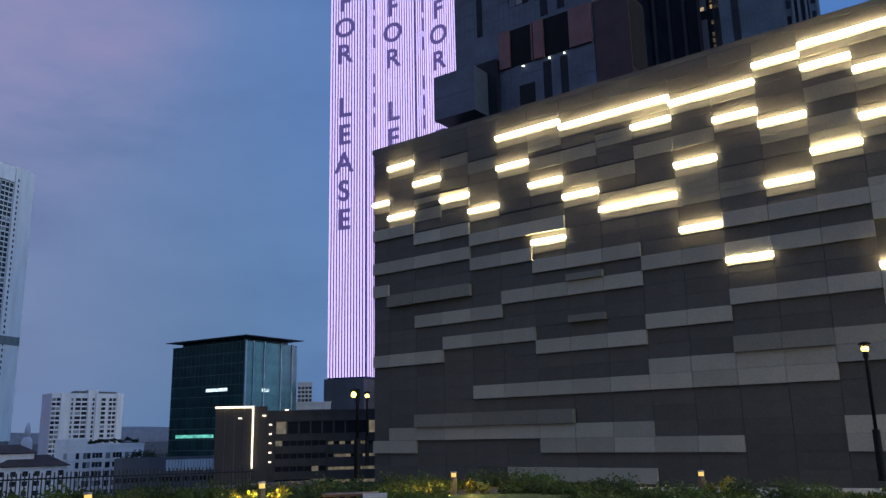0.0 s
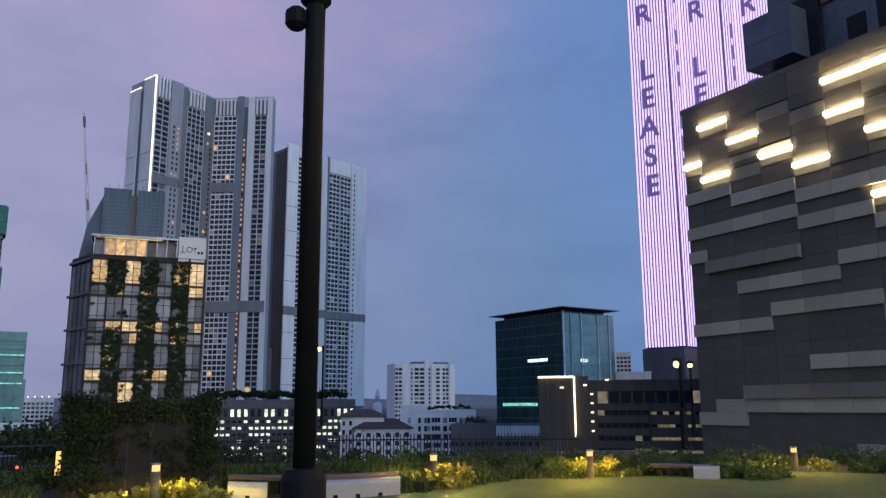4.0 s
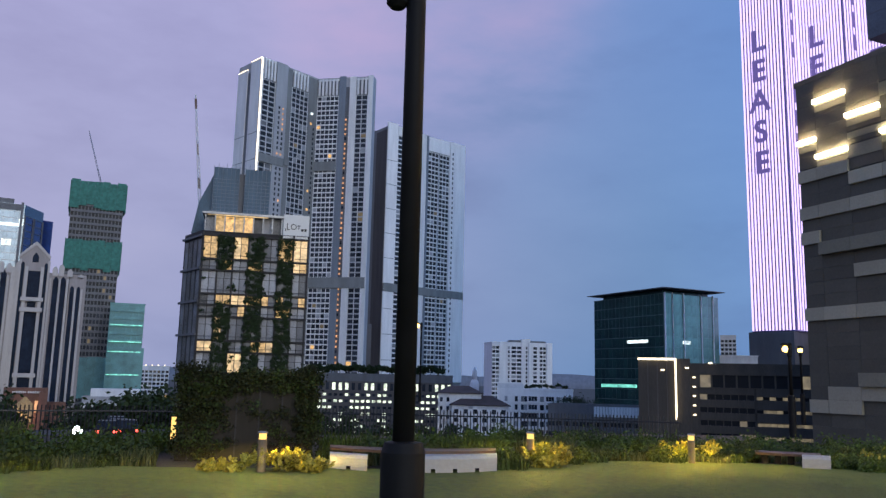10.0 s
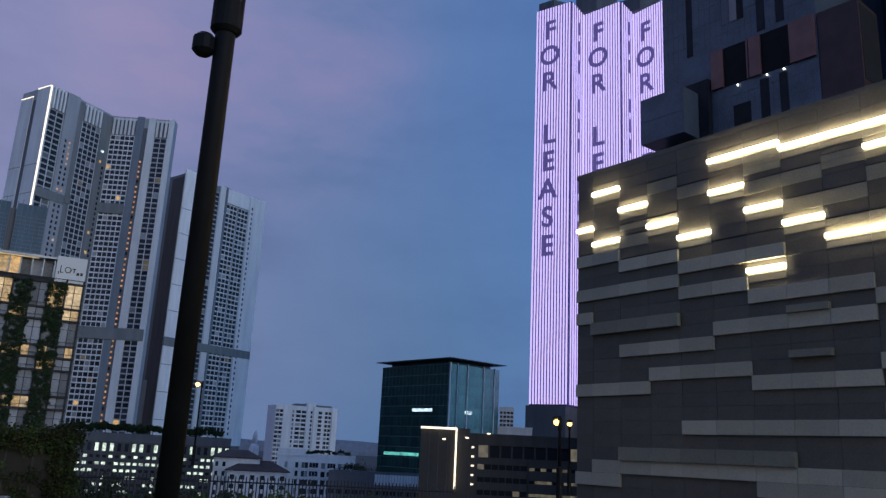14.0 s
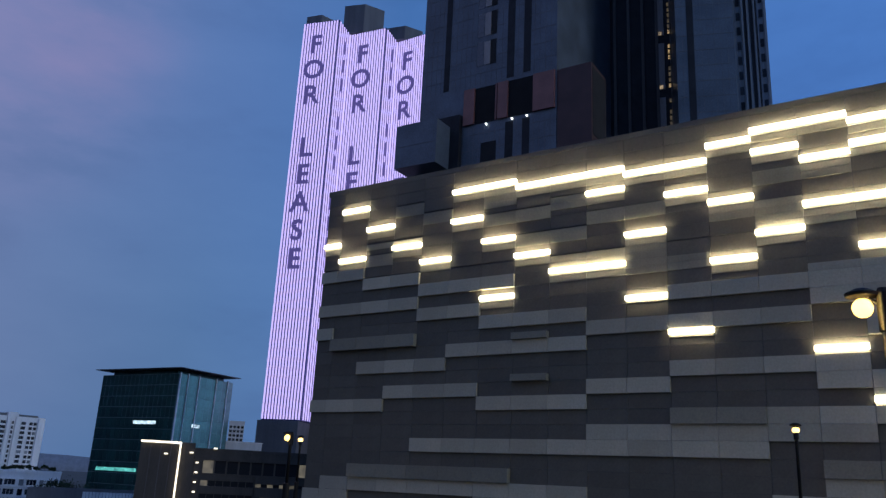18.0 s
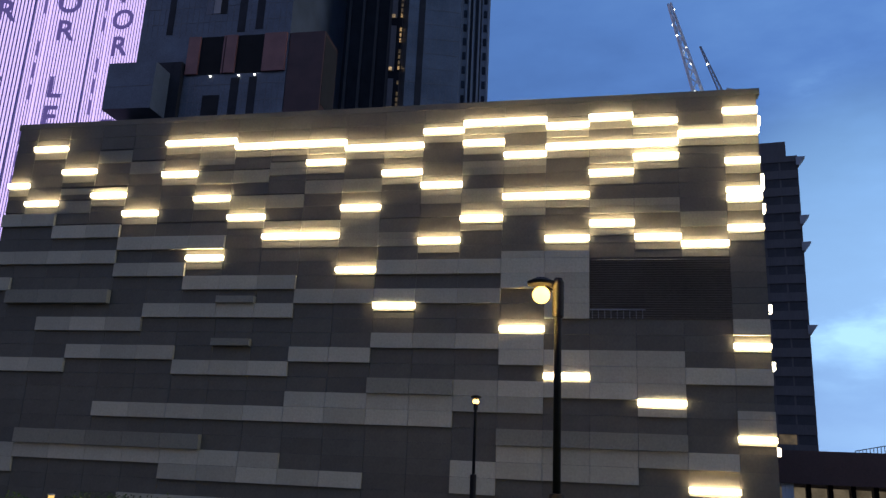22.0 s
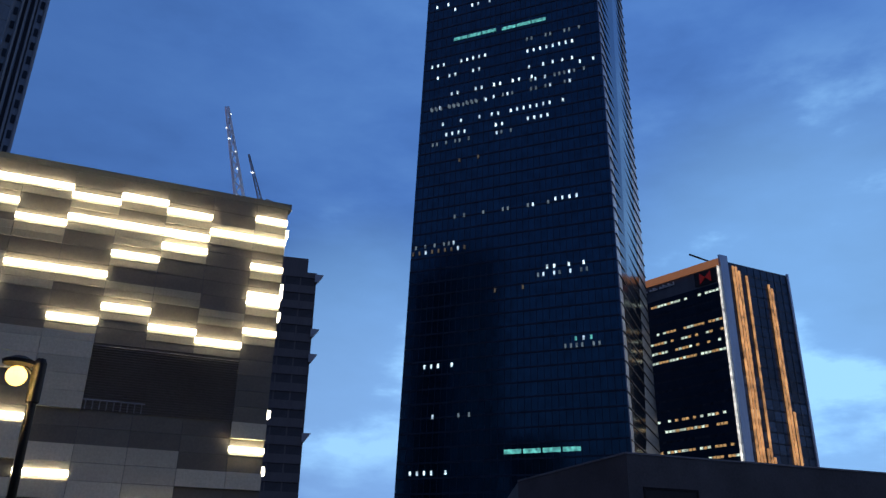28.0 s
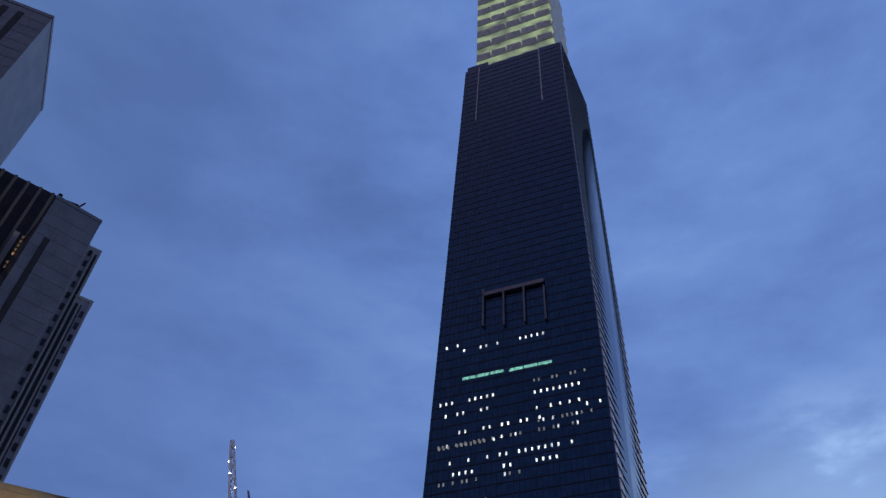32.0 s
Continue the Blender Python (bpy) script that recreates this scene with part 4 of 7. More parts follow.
for i in range(22):
    part("sign_character", Geo().slab(fk, fk.len * 0.1 + i * 0.8, fk.len * 0.1 + i * 0.8 + 0.5, kt - 4.6, kt - 3.2 - 0.4 * (i % 3), 0.1, 0.4), "sign_white", bank) if i not in (6, 12) else None
bank_sign = part("sign", Geo().slab(fk, fk.len * 0.74, fk.len * 0.97, kt - 8.2, kt - 2.8, 0.1, 0.4), "frame_bronze", bank)
p = fk.p
uc, zc = fk.len * 0.855, kt - 5.5
for k in (-1, 1):
    part("emblem", Geo().hull([p(uc, zc, 0.7), p(uc + k * 2.4, zc - 2.2, 0.7), p(uc + k * 2.4, zc - 2.2, 0.5), p(uc, zc, 0.5), p(uc, zc + 0.05, 0.7), p(uc + k * 2.4, zc + 2.2, 0.7), p(uc + k * 2.4, zc + 2.2, 0.5), p(uc, zc + 0.05, 0.5)]), "sign_red", bank_sign)
part("light_strip", Geo().slab(fk, 0.2, 1.3, GROUND, kt - 12, 0.1, 0.5), "strip_orange_dim", bank)
# piers carry the reflected sky in their base colour
part("corner_pier", Geo().slab(fk2, 0, 3.8, GROUND, kt + 2, 0.0, 1.0), "pier_sky_tint", bank)
part("corner_pier", Geo().slab(fk2, fk2.len - 0.9, fk2.len, GROUND, kt + 0.6, 0.0, 0.7), "pier_sky_tint", bank)
part("light_line", Geo().slab(fk, fk.len - 0.7, fk.len - 0.1, GROUND + 30, kt, 0.05, 0.5), "strip_dots", bank)
facade(bank, fk2, 3.9, fk2.len - 1.0, 20, kt, 9, 3.9, 0.93, 0.86, "navy_band", "glass_bank", [("lit_pane", 0.006)], slab=0.12, pier=0.2, budget=420)
kh = kt - GROUND
for u, z0, z1 in ((0.17, 0.0, 0.99), (0.21, 0.0, 0.99), (0.25, 0.0, 0.98), (0.31, 0.0, 0.52), (0.35, 0.0, 0.97), (0.39, 0.0, 0.5), (0.66, 0.3, 0.96), (0.70, 0.2, 0.95), (0.75, 0.2, 0.62), (0.86, 0.0, 0.45), (0.90, 0.0, 0.45)):
    part("light_strip", Geo().slab(fk2, fk2.len * u, fk2.len * u + 0.85, GROUND + kh * z0, GROUND + kh * z1, 0.4, 0.8), "strip_orange", bank)
g = Geo()
g.bar(fk.p(fk.len - 3, kt), fk.p(fk.len - 12, kt + 6), 0.35, 5)
part("roof_davit", g, "metal_black", bank)

# unfinished tower seen past the mall block's corner
fx = plane(46.5, 50.0, 45, 150)
site = house_at("unfinished_tower", fx, "unfinished dark concrete tower with scaffold brackets", "high-rise")
xt = up(21.9, 150)
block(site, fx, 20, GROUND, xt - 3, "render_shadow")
part("parapet", Geo().slab(fx, 0, fx.len * 0.8, xt - 3, xt, -5, 0), "render_shadow", site)
facade(site, fx, 0, fx.len, GROUND + 20, xt - 3, 3, 3.2, 0.9, 0.5, "render_shadow", "annex_render", [("lit_dim", 0.004)], slab=0.3, pier=0.12)
for z in (0.42, 0.66, 0.74, 0.92):
    part("bracket", Geo().hull([fx.p(fx.len - 0.3, xt * z, 0.6), fx.p(fx.len + 0.2, xt * z, 0.6), fx.p(fx.len + 0.2, xt * z, -1), fx.p(fx.len - 0.3, xt * z, -1), fx.p(fx.len - 0.3, xt * z + 1.6, 0.6), fx.p(fx.len + 1.3, xt * z + 1.6, 0.6), fx.p(fx.len + 1.3, xt * z + 1.6, -1), fx.p(fx.len - 0.3, xt * z + 1.6, -1)]), "metal_grey", site)

# unlit annexes on the right
q1 = plane(65.1, 72.56, 129.5, 55)
q2 = plane(72.56, 92.0, 40.5, 74.9)
shed = house_at("dark_annex", q1, "unlit grey concrete annex with square window openings", "building")
zq = up(8.75, 55)
part("wall", Geo().prism([q1.a, q1.b, q2.b, q2.b + way(40.5) * 30, q1.a + way(60) * 40], -8, zq), "annex_render", shed)
part("coping", Geo().slab(q1, 0, q1.len, zq + 0.004, zq + 0.12, -0.3, 0.06), "render_dark", shed)
part("coping", Geo().slab(q2, 0, q2.len, zq + 0.004, zq + 0.12, -0.3, 0.06), "render_dark", shed)


def punched(house, face, a0, a1, e0, e1):
    u0, u1 = spot(face, a0), spot(face, a1)
    z0, z1 = rise(face, a0, e0), rise(face, a0, e1)
    part("window_frame", Geo().slab(face, u0, u1, z0, z0 + 0.12, 0, 0.08).slab(face, u0, u1, z1 - 0.12, z1, 0, 0.08).slab(face, u0, u0 + 0.12, z0 + 0.12, z1 - 0.12, 0, 0.08).slab(face, u1 - 0.12, u1, z0 + 0.12, z1 - 0.12, 0, 0.08), "metal_black", house)
    # unlit openings: thin black sheets in place of the shade inside
    n = max(1, round((u1 - u0) / 1.6))
    for i in range(n):
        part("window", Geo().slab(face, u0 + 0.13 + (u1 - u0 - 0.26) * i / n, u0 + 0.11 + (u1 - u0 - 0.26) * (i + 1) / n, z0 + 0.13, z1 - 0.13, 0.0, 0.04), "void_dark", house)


punched(shed, q2, 73.5, 77.0, 4.0, 6.6)
punched(shed, q2, 79.0, 86.0, 2.2, 5.4)
punched(shed, q1, 67.0, 67.6, 1.3, 3.5)
v1 = plane(55.6, 58.4, 129.5, 76)
v2 = plane(58.4, 66.5, 40.5, 80.46)
annex = house_at("low_annex", v1, "low unlit grey concrete roof block", "building")
part("wall", Geo().prism([v1.a, v1.b, v2.b, v2.b + way(40.5) * 14, v1.a + way(60) * 14], -8, up(4.75, 76)), "annex_render", annex)
punched(annex, v2, 59.2, 61.6, 1.95, 3.55)
punched(annex, v2, 63.6, 64.7, 2.1, 3.2)
stair_o = at(71.2, 50, -1)
stair = thing("roof_stair", stair_o, "pale metal roof stair with tubular railings", "stair")
for i in range(6):
    a = stair_o + way(161) * (i * 0.5 - 1.2)
    part("baluster", Geo().bar(a + Vector((0, 0, 1.5)), a + Vector((0, 0, 3.6)), 0.035, 6), "metal_white", stair)
for z in (2.6, 3.1, 3.6):
    part("rail", Geo().bar(stair_o + way(161) * -1.3 + Vector((0, 0, z)), stair_o + way(161) * 1.4 + Vector((0, 0, z)), 0.035, 6), "metal_white", stair)
for k in (0.0, 0.5):
    part("stringer", Geo().bar(stair_o + way(161) * (k - 0.2) + Vector((0, 0, 2.6)), stair_o + way(161) * (k + 1.0) + Vector((0, 0, 0)), 0.05, 6), "metal_white", stair)
part("landing", Geo().hull([stair_o + Vector(p) for p in ((-1.4, -0.6, 0), (1.4, -0.6, 0), (1.4, 0.6, 0), (-1.4, 0.6, 0), (-1.4, -0.6, 1.5), (1.4, -0.6, 1.5), (1.4, 0.6, 1.5), (-1.4, 0.6, 1.5))]), "render_dark", stair)
terrace = Geo().prism([at(60, 50), at(90, 40), at(90, 58), at(60, 70)], -8, -1.0)
solo("terrace_roof", terrace, "render_dark", at(75, 52, -8), "dark flat roof in front of the annexes", "roof", kind="structure")

# red canopy and lit hall
fc = plane(46.0, 57.2, 48, 66)
cafe = house_at("canopy_hall", fc, "glazed hall with glowing panes under a deep red canopy", "pavilion")
part("canopy", Geo().slab(fc, 0, fc.len, up(-0.15, 66), up(1.82, 66), -8, 1.5), "red_cladding", cafe)
part("rear_wall", Geo().slab(fc, 0, fc.len, -4, up(-0.15, 66) - 0.01, -8, -7.6), "stone_cream", cafe)
part("end_pier", Geo().slab(fc, spot(fc, 47.7), spot(fc, 48.4), -4, up(-0.16, 66), 0.6, 1.2), "render_white", cafe)
# columns, and glowing panes that stand in for the lit glass wall
for i in range(9):
    part("column", Geo().slab(fc, fc.len * (i + 0.5) / 9, fc.len * (i + 0.5) / 9 + 0.3, -4, up(-0.15, 66) - 0.01, 0.2, 0.5), "metal_black", cafe)
    part("hall_pane", Geo().slab(fc, fc.len * (i + 0.54) / 9 + 0.3, fc.len * (i + 1.46) / 9, -3.5, up(-0.3, 66) - 0.1, -1.2, -1.0), "lit_hall", cafe)
for i in range(12):
    a = fc.p(spot(fc, 52.2) + i * 0.24, 0, -2)
    part("roof_baluster", Geo().bar((a.x, a.y, up(1.82, 66)), (a.x, a.y, up(1.95 + 0.04 * i, 68)), 0.03, 5), "metal_grey", cafe)
part("roof_rail", Geo().bar(fc.p(spot(fc, 52.2), up(1.95, 68), -2), fc.p(spot(fc, 52.2) + 2.64, up(2.42, 68), -2), 0.035, 5), "metal_grey", cafe)


def sloped(face, az0, az1, low, high, w0, w1):
    """A slab on a face between two bearings, its lower and upper edges given as elevations at both ends."""
    u0, u1 = spot(face, az0), spot(face, az1)
    z = [rise(face, a, e) for a, e in ((az0, low[0]), (az1, low[1]), (az0, high[0]), (az1, high[1]))]
    p = face.p
    return Geo().hull([p(u0, z[0], w1), p(u1, z[1], w1), p(u1, z[1], w0), p(u0, z[0], w0), p(u0, z[2], w1), p(u1, z[3], w1), p(u1, z[3], w0), p(u0, z[2], w0)])


ft1 = plane(55.9, 73.0, 64, 46)
hall = house_at("terrace_hall", ft1, "dark terrace hall with warm lit openings under a black awning", "pavilion")
part("parapet", sloped(ft1, 58.9, 66.3, (0.85, 1.15), (1.66, 2.30), -2.0, -0.2), "annex_render", hall)
part("parapet", sloped(ft1, 66.35, 72.9, (1.15, 1.45), (2.30, 2.36), -2.0, -0.2), "annex_render", hall)
part("coping", sloped(ft1, 58.9, 66.3, (1.665, 2.305), (1.78, 2.42), -2.1, -0.1), "red_cladding", hall)
part("coping", sloped(ft1, 66.35, 72.9, (2.305, 2.365), (2.42, 2.47), -2.1, -0.1), "red_cladding", hall)
part("awning", sloped(ft1, 55.9, 71.2, (0.02, 0.9), (0.40, 1.45), -1.5, 1.6), "metal_black", hall)
part("white_panel", sloped(ft1, 66.1, 68.2, (1.47, 1.5), (1.56, 1.62), -0.18, 0.3), "sign_white", hall)
part("rear_wall", Geo().slab(ft1, 0, ft1.len, -4, up(0.0, 46), -3.2, -2.6), "void_dark", hall)
for a0, a1, e0, e1, m in ((57.0, 57.2, -1.2, 0.0, "lit_orange"), (59.6, 59.9, -0.6, 0.1, "lit_dim"), (62.2, 62.7, 0.28, 0.42, "lit_orange"), (63.4, 64.5, -1.4, 0.42, "lit_warm"), (65.2, 66.5, -1.4, 0.40, "lit_hall"), (66.9, 68.6, -1.4, 0.42, "lit_amber"), (69.2, 70.8, -1.4, 0.35, "lit_hall"), (71.2, 71.7, -0.1, 0.2, "lit_orange"), (60.6, 61.4, -1.4, 0.0, "lit_hall")):
    f = ft1
    part("opening", Geo().slab(f, spot(f, a0), spot(f, a1), rise(f, a0, e0), rise(f, a0, e1), -1.3, -1.1), m, hall)
    for k in range(1, 3):
        u = spot(f, a0) + (spot(f, a1) - spot(f, a0)) * k / 3
        part("glazing_bar", Geo().slab(f, u - 0.03, u + 0.03, -1.0, rise(f, a0, e1), -1.09, -1.0), "metal_black", hall)
    part("shelf_line", Geo().slab(f, spot(f, a0), spot(f, a1), rise(f, a0, e1) - 0.22, rise(f, a0, e1) - 0.16, -1.09, -0.95), "metal_black", hall)
for i in range(9):
    part("awning_post", Geo().slab(ft1, ft1.len * i / 9 + 0.2, ft1.len * i / 9 + 0.32, -4, up(0.02, 46), 1.2, 1.32), "metal_black", hall)


# ---- the skyline over the lawn ----
zA = up(20.83, 455)
fa1 = plane(-43.16, -39.72, -79, 450.2)
res = house_at("residential_tower", fa1, "pale residential tower of two wings with a lit edge line", "high-rise", "residential towers")
fa2 = plane(-39.05, -34.98, -19, 444.5)
fa0 = Face(at(-44.74, 451), fa1.a)
part("wall", Geo().prism([fa0.a, fa1.a, fa1.b, fa2.a, fa2.b, fa2.b - fa2.n * 6, fa1.b - fa1.n * 30], GROUND, zA), "render_grey", res)
part("flank_wall", Geo().slab(fa0, 0, fa0.len * 0.42, 0, zA - 4, 0, 0.5), "render_white", res)
part("flank_wall", Geo().slab(fa0, fa0.len * 0.56, fa0.len, 0, zA - 0.4, 0, 0.5), "render_white", res)
part("flank_recess", Geo().slab(fa0, fa0.len * 0.42 + 0.05, fa0.len * 0.56 - 0.05, 0, zA - 6, 0, 0.2), "render_dark", res)


def window_strip(house, f, a, b, cols, z0, z1, seed, budget, trim="render_grey", fins=0, z_top=0.0, lit=0.008):
    """Dark windows between thin floor bands and piers, with a bay of upright fins over them."""
    facade(house, f, f.len * a, f.len * b, z0, z1, cols, 2.9, 0.85, 0.73, trim, "glass_tower", [("lit_warm", lit * 0.3), ("lit_dim", lit), ("curtain_sky_grey", 0.06)], slab=0.2, pier=0.22, budget=budget, seed=seed, sill=0.35)
    for i in range(cols + 1):
        u = f.len * (a + (b - a) * i / cols)
        part("white_pier", Geo().slab(f, u - 0.12, u + 0.07, z0, z1, 0.22, 0.36), "render_white", house)
    if fins:
        part("crown_recess", Geo().slab(f, f.len * a, f.len * b, z1 + 0.1, z_top - 1.0, 0, 0.25), "render_dark", house)
        for i in range(fins):
            u = f.len * (a + (b - a) * (i + 0.25) / fins)
            part("crown_fin", Geo().slab(f, u, u + f.len * (b - a) * 0.48 / fins, z1 + 0.3, z_top, 0.25, 1.0), "render_white", house)
        part("crown_rail", Geo().slab(f, f.len * a, f.len * b, z_top - 0.9, z_top, -0.6, 0.24), "render_white", house)


lamp_mesh, dark_mesh = unit_pane("lit_orange", 0.9, 1.1, 0.1, "balcony_light"), unit_pane("glass_black", 1.0, 1.6, 0.1, "small_window")


def share(f, az):
    return spot(f, az) / f.len


def small_windows(f, az, lamps):
    for j in range(50):
        z = 6 + j * 2.9
        if z < zA - 8:
            kind = ("balcony_light", lamp_mesh) if lamps(j) else ("small_window", dark_mesh)
            piece(kind[0], kind[1], res, f.p(spot(f, az), z, 0.95), f.turn())


def strip(f, a0, a1, top, mat, out=0.6, name="solid_strip", z0=2):
    part(name, Geo().slab(f, spot(f, a0), spot(f, a1), z0, top, 0, out), mat, res)


part("solid_strip", Geo().slab(fa1, 0.0, 0.9, 2, zA, 0, 0.7), "render_white", res)
window_strip(res, fa1, share(fa1, -43.06), share(fa1, -42.16), 2, 2, rise(fa1, -42.6, 20.4), 3, 70, "render_soft", 4, zA, 0.008)
strip(fa1, -42.13, -41.33, zA + 0.3, "render_soft", 0.9)
small_windows(fa1, -41.62, lambda j: j > 44 or j % 9 == 4)
small_windows(fa1, -41.90, lambda j: j % 17 == 6)
# a recess drawn as a flat strip, its shade in the grey
strip(fa1, -41.31, -40.95, zA - 1, "render_mid", 0.3)
window_strip(res, fa1, share(fa1, -40.93), share(fa1, -39.76), 4, 2, rise(fa1, -40.3, 19.95), 4, 140, "render_soft", 5, zA - 1, 0.008)
part("valley_wall", Geo().prism([fa1.b + fa1.n * 0.2, fa2.a + fa2.n * 0.2, fa2.a - fa2.n * 2, fa1.b - fa1.n * 2], 2, zA - 1), "render_mid", res)
valley = Face(fa1.b + fa1.n * 0.2, fa2.a + fa2.n * 0.2)
for j in range(48):
    piece("small_window", dark_mesh, res, valley.p(valley.len * 0.62, 6 + j * 2.9, 0.02), valley.turn())
for el, w in ((18.3, 1.9), (17.6, 1.1), (12.9, 1.2), (11.6, 1.4)):
    part("lit_window", Geo().slab(valley, valley.len * 0.3, valley.len * 0.3 + w, rise(valley, -39.3, el), rise(valley, -39.3, el) + 1.4, 0.02, 0.2), "lit_cool" if el > 18 else "lit_warm", res)
window_strip(res, fa2, share(fa2, -39.02), share(fa2, -37.5), 5, 2, rise(fa2, -38.2, 19.7), 5, 210, "render_white", 6, zA - 1, 0.008)
strip(fa2, -37.46, -36.98, zA + 0.6, "render_slate", 0.5)
strip(fa2, -36.97, -36.7, zA - 6, "render_dark", 0.3, "balcony_recess")
strip(fa2, -36.68, -36.22, zA, "render_white", 0.9)
small_windows(fa2, -36.93, lambda j: j % 7 != 3)
window_strip(res, fa2, share(fa2, -36.2), share(fa2, -35.36), 2, 2, rise(fa2, -35.7, 19.95), 6, 280, "render_soft", 3, zA - 1, 0.02)
for f, a0, a1, el, e1 in ((fa1, -43.1, -41.35, 14.85, 15.45), (fa1, -41.3, -40.95, 14.7, 15.3), (fa2, -39.05, -37.5, 14.4, 15.05), (fa2, -39.05, -35.05, 6.16, 6.92), (fa1, -43.1, -39.75, 6.16, 6.92)):
    strip(f, a0, a1, rise(f, a0, e1), "render_mid", 1.1, "dark_band", rise(f, a0, el))
part("end_wall", Geo().slab(fa2, spot(fa2, -35.33), fa2.len, 2, zA + 0.3, -0.4, 0.9), "render_white", res)
part("light_line", Geo().slab(fa1, -0.5, -0.1, 95, zA - 0.4, 0, 0.8), "strip_white", res)
part("light_line", Geo().slab(fa0, fa0.len * 0.56, fa0.len, zA - 0.39, zA, 0, 0.6), "strip_white", res)
part("light_line", Geo().slab(fa0, 0, fa0.len * 0.42, zA - 3.99, zA - 3.6, 0, 0.6), "strip_white", res)

zB = up(17.9, 470)
fb1 = Face(at(-33.8, 470), at(-28.05, 512))
res2 = house_at("residential_tower", fb1, "tall pale residential slab with a dark flank", "high-rise", "residential towers")
fb0 = Face(at(-34.55, 480), fb1.a)
part("wall", Geo().prism([fb0.a, fb1.a, fb1.b, fb1.b - fb1.n * 12, fb0.a - fb1.n * 12], GROUND, zB), "render_mid", res2)
# flank shade put into a darker render than the front's
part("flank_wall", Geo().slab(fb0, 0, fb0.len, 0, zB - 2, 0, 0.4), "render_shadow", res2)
part("end_wall", Geo().slab(fb1, 0, spot(fb1, -33.06), 0, zB + 2.5, 0, 0.8), "paint_bright", res2)
part("end_wall", Geo().slab(fb1, spot(fb1, -29.15), fb1.len, 0, zB + 1, 0, 0.8), "paint_bright", res2)
f = fb1
window_strip(res2, f, share(f, -33.02), share(f, -32.55), 1, 2, zB - 4, 7, 90, "render_white")
# shadow joints are slate-coloured strips, the shade painted on
part("shadow_joint", Geo().slab(f, spot(f, -32.53), spot(f, -32.4), 2, zB - 4, 0, 0.2), "render_slate", res2)
window_strip(res2, f, share(f, -32.38), share(f, -31.3), 3, 2, zB - 4, 17, 140, "render_soft")
part("crown", Geo().slab(f, spot(f, -33.02), spot(f, -32.0), zB - 4, zB + 1.5, 0, 0.7), "render_white", res2)
part("solid_strip", Geo().slab(f, spot(f, -31.28), spot(f, -30.9), 2, zB + 1, 0, 0.6), "render_white", res2)
part("shadow_joint", Geo().slab(f, spot(f, -30.88), spot(f, -30.76), 2, zB + 1, 0, 0.9), "render_slate", res2)
window_strip(res2, f, share(f, -30.74), share(f, -29.98), 3, 2, zB - 9, 8, 200, "render_white", lit=0.008)
part("shadow_joint", Geo().slab(f, spot(f, -29.97), spot(f, -29.91), 2, zB - 9, 0, 0.2), "render_slate", res2)
window_strip(res2, f, share(f, -29.9), share(f, -29.18), 3, 2, zB - 9, 9, 300, "render_white")
part("crown", Geo().slab(f, spot(f, -30.74), spot(f, -29.18), zB - 8.5, zB + 0.5, 0, 0.7), "paint_bright", res2)
sw = unit_pane("glass_black", 0.9, 1.6, 0.08, "small_window")
for j in range(44):
    piece("small_window", sw, res2, fb1.p(spot(fb1, -29.0), 6 + 3.25 * j, 0.84), fb1.turn())
part("dark_band", Geo().slab(fb1, 0, fb1.len, up(5.9, 490), up(6.45, 490), 0, 1.0), "render_mid", res2)

for k in range(9):
    for house, f, a, b, w in ((res, fa0, 0.0, 0.42, 0.5), (res, fa0, 0.56, 1.0, 0.5), (res2, fb1, 0.0, share(fb1, -33.06), 0.8)):
        part("panel_joint", Geo().slab(f, f.len * a + 0.05, f.len * b - 0.05, 12 + 15 * k, 12.3 + 15 * k, w, w + 0.06), "render_mid", house)
link = plane(-35.2, -34.45, -35, 466)
part("stair_block", Geo().slab(link, 0, link.len, GROUND, up(3.8, 466), -6, 0), "render_dark", res2)
for j in range(5):
    part("stair_light", Geo().slab(link, link.len * 0.4, link.len * 0.4 + 0.8, up(0.7 + 0.62 * j, 466), up(0.86 + 0.62 * j, 466), 0.0, 0.3), "lit_orange", res2)

# podium with lit car park
fp = plane(-38.5, -28.6, -33, 400)
pod = house_at("parking_podium", fp, "green-grey parking podium with lit decks", "building")
block(pod, fp, 30, GROUND, up(0.15, 398), "render_dark", parapet=1.0)
zp = up(-0.25, 398)
facade(pod, fp, 0, fp.len, zp - 4.6, zp, 22, 4.6, 0.5, 0.75, "render_shadow", "glass_black", [("lit_white", 0.6)], slab=0.5, pier=0.4, budget=20, rows=1)
facade(pod, fp, 0, fp.len, GROUND, zp - 4.7, 26, 2.9, 0.62, 0.4, "render_shadow", "glass_black", [("lit_white", 0.5)], slab=0.5, pier=0.3, budget=300)

# loft block with hanging plants
fo = plane(-46.4, -39.2, -43, 150)
loft = house_at("loft_block", fo, "loft building with tall lit windows and hanging green plants", "building")
zL = up(11.1, 150)
block(loft, fo, 18, GROUND, zL - 3.6, "frame_bronze")
fo0 = Face(fo.a + way(-65) * 9 + fo.e * -0.5, fo.a)
part("flank_wall", Geo().prism([fo0.a, fo0.b, fo0.b - fo.n * 4, fo0.a - fo.n * 4], GROUND, zL - 3.4), "frame_bronze", loft)
bay = fo.len / 7
LOFT_KINDS = ("glass_loft", "lit_room", "lit_amber", "curtain_sky_grey")
lr = random.Random(4)
LOFT_ROWS = [4.35, 2.05, 4.3, 2.0, 2.1, 4.25, 2.1, 4.3, 2.05, 4.3, 2.1, 4.2]
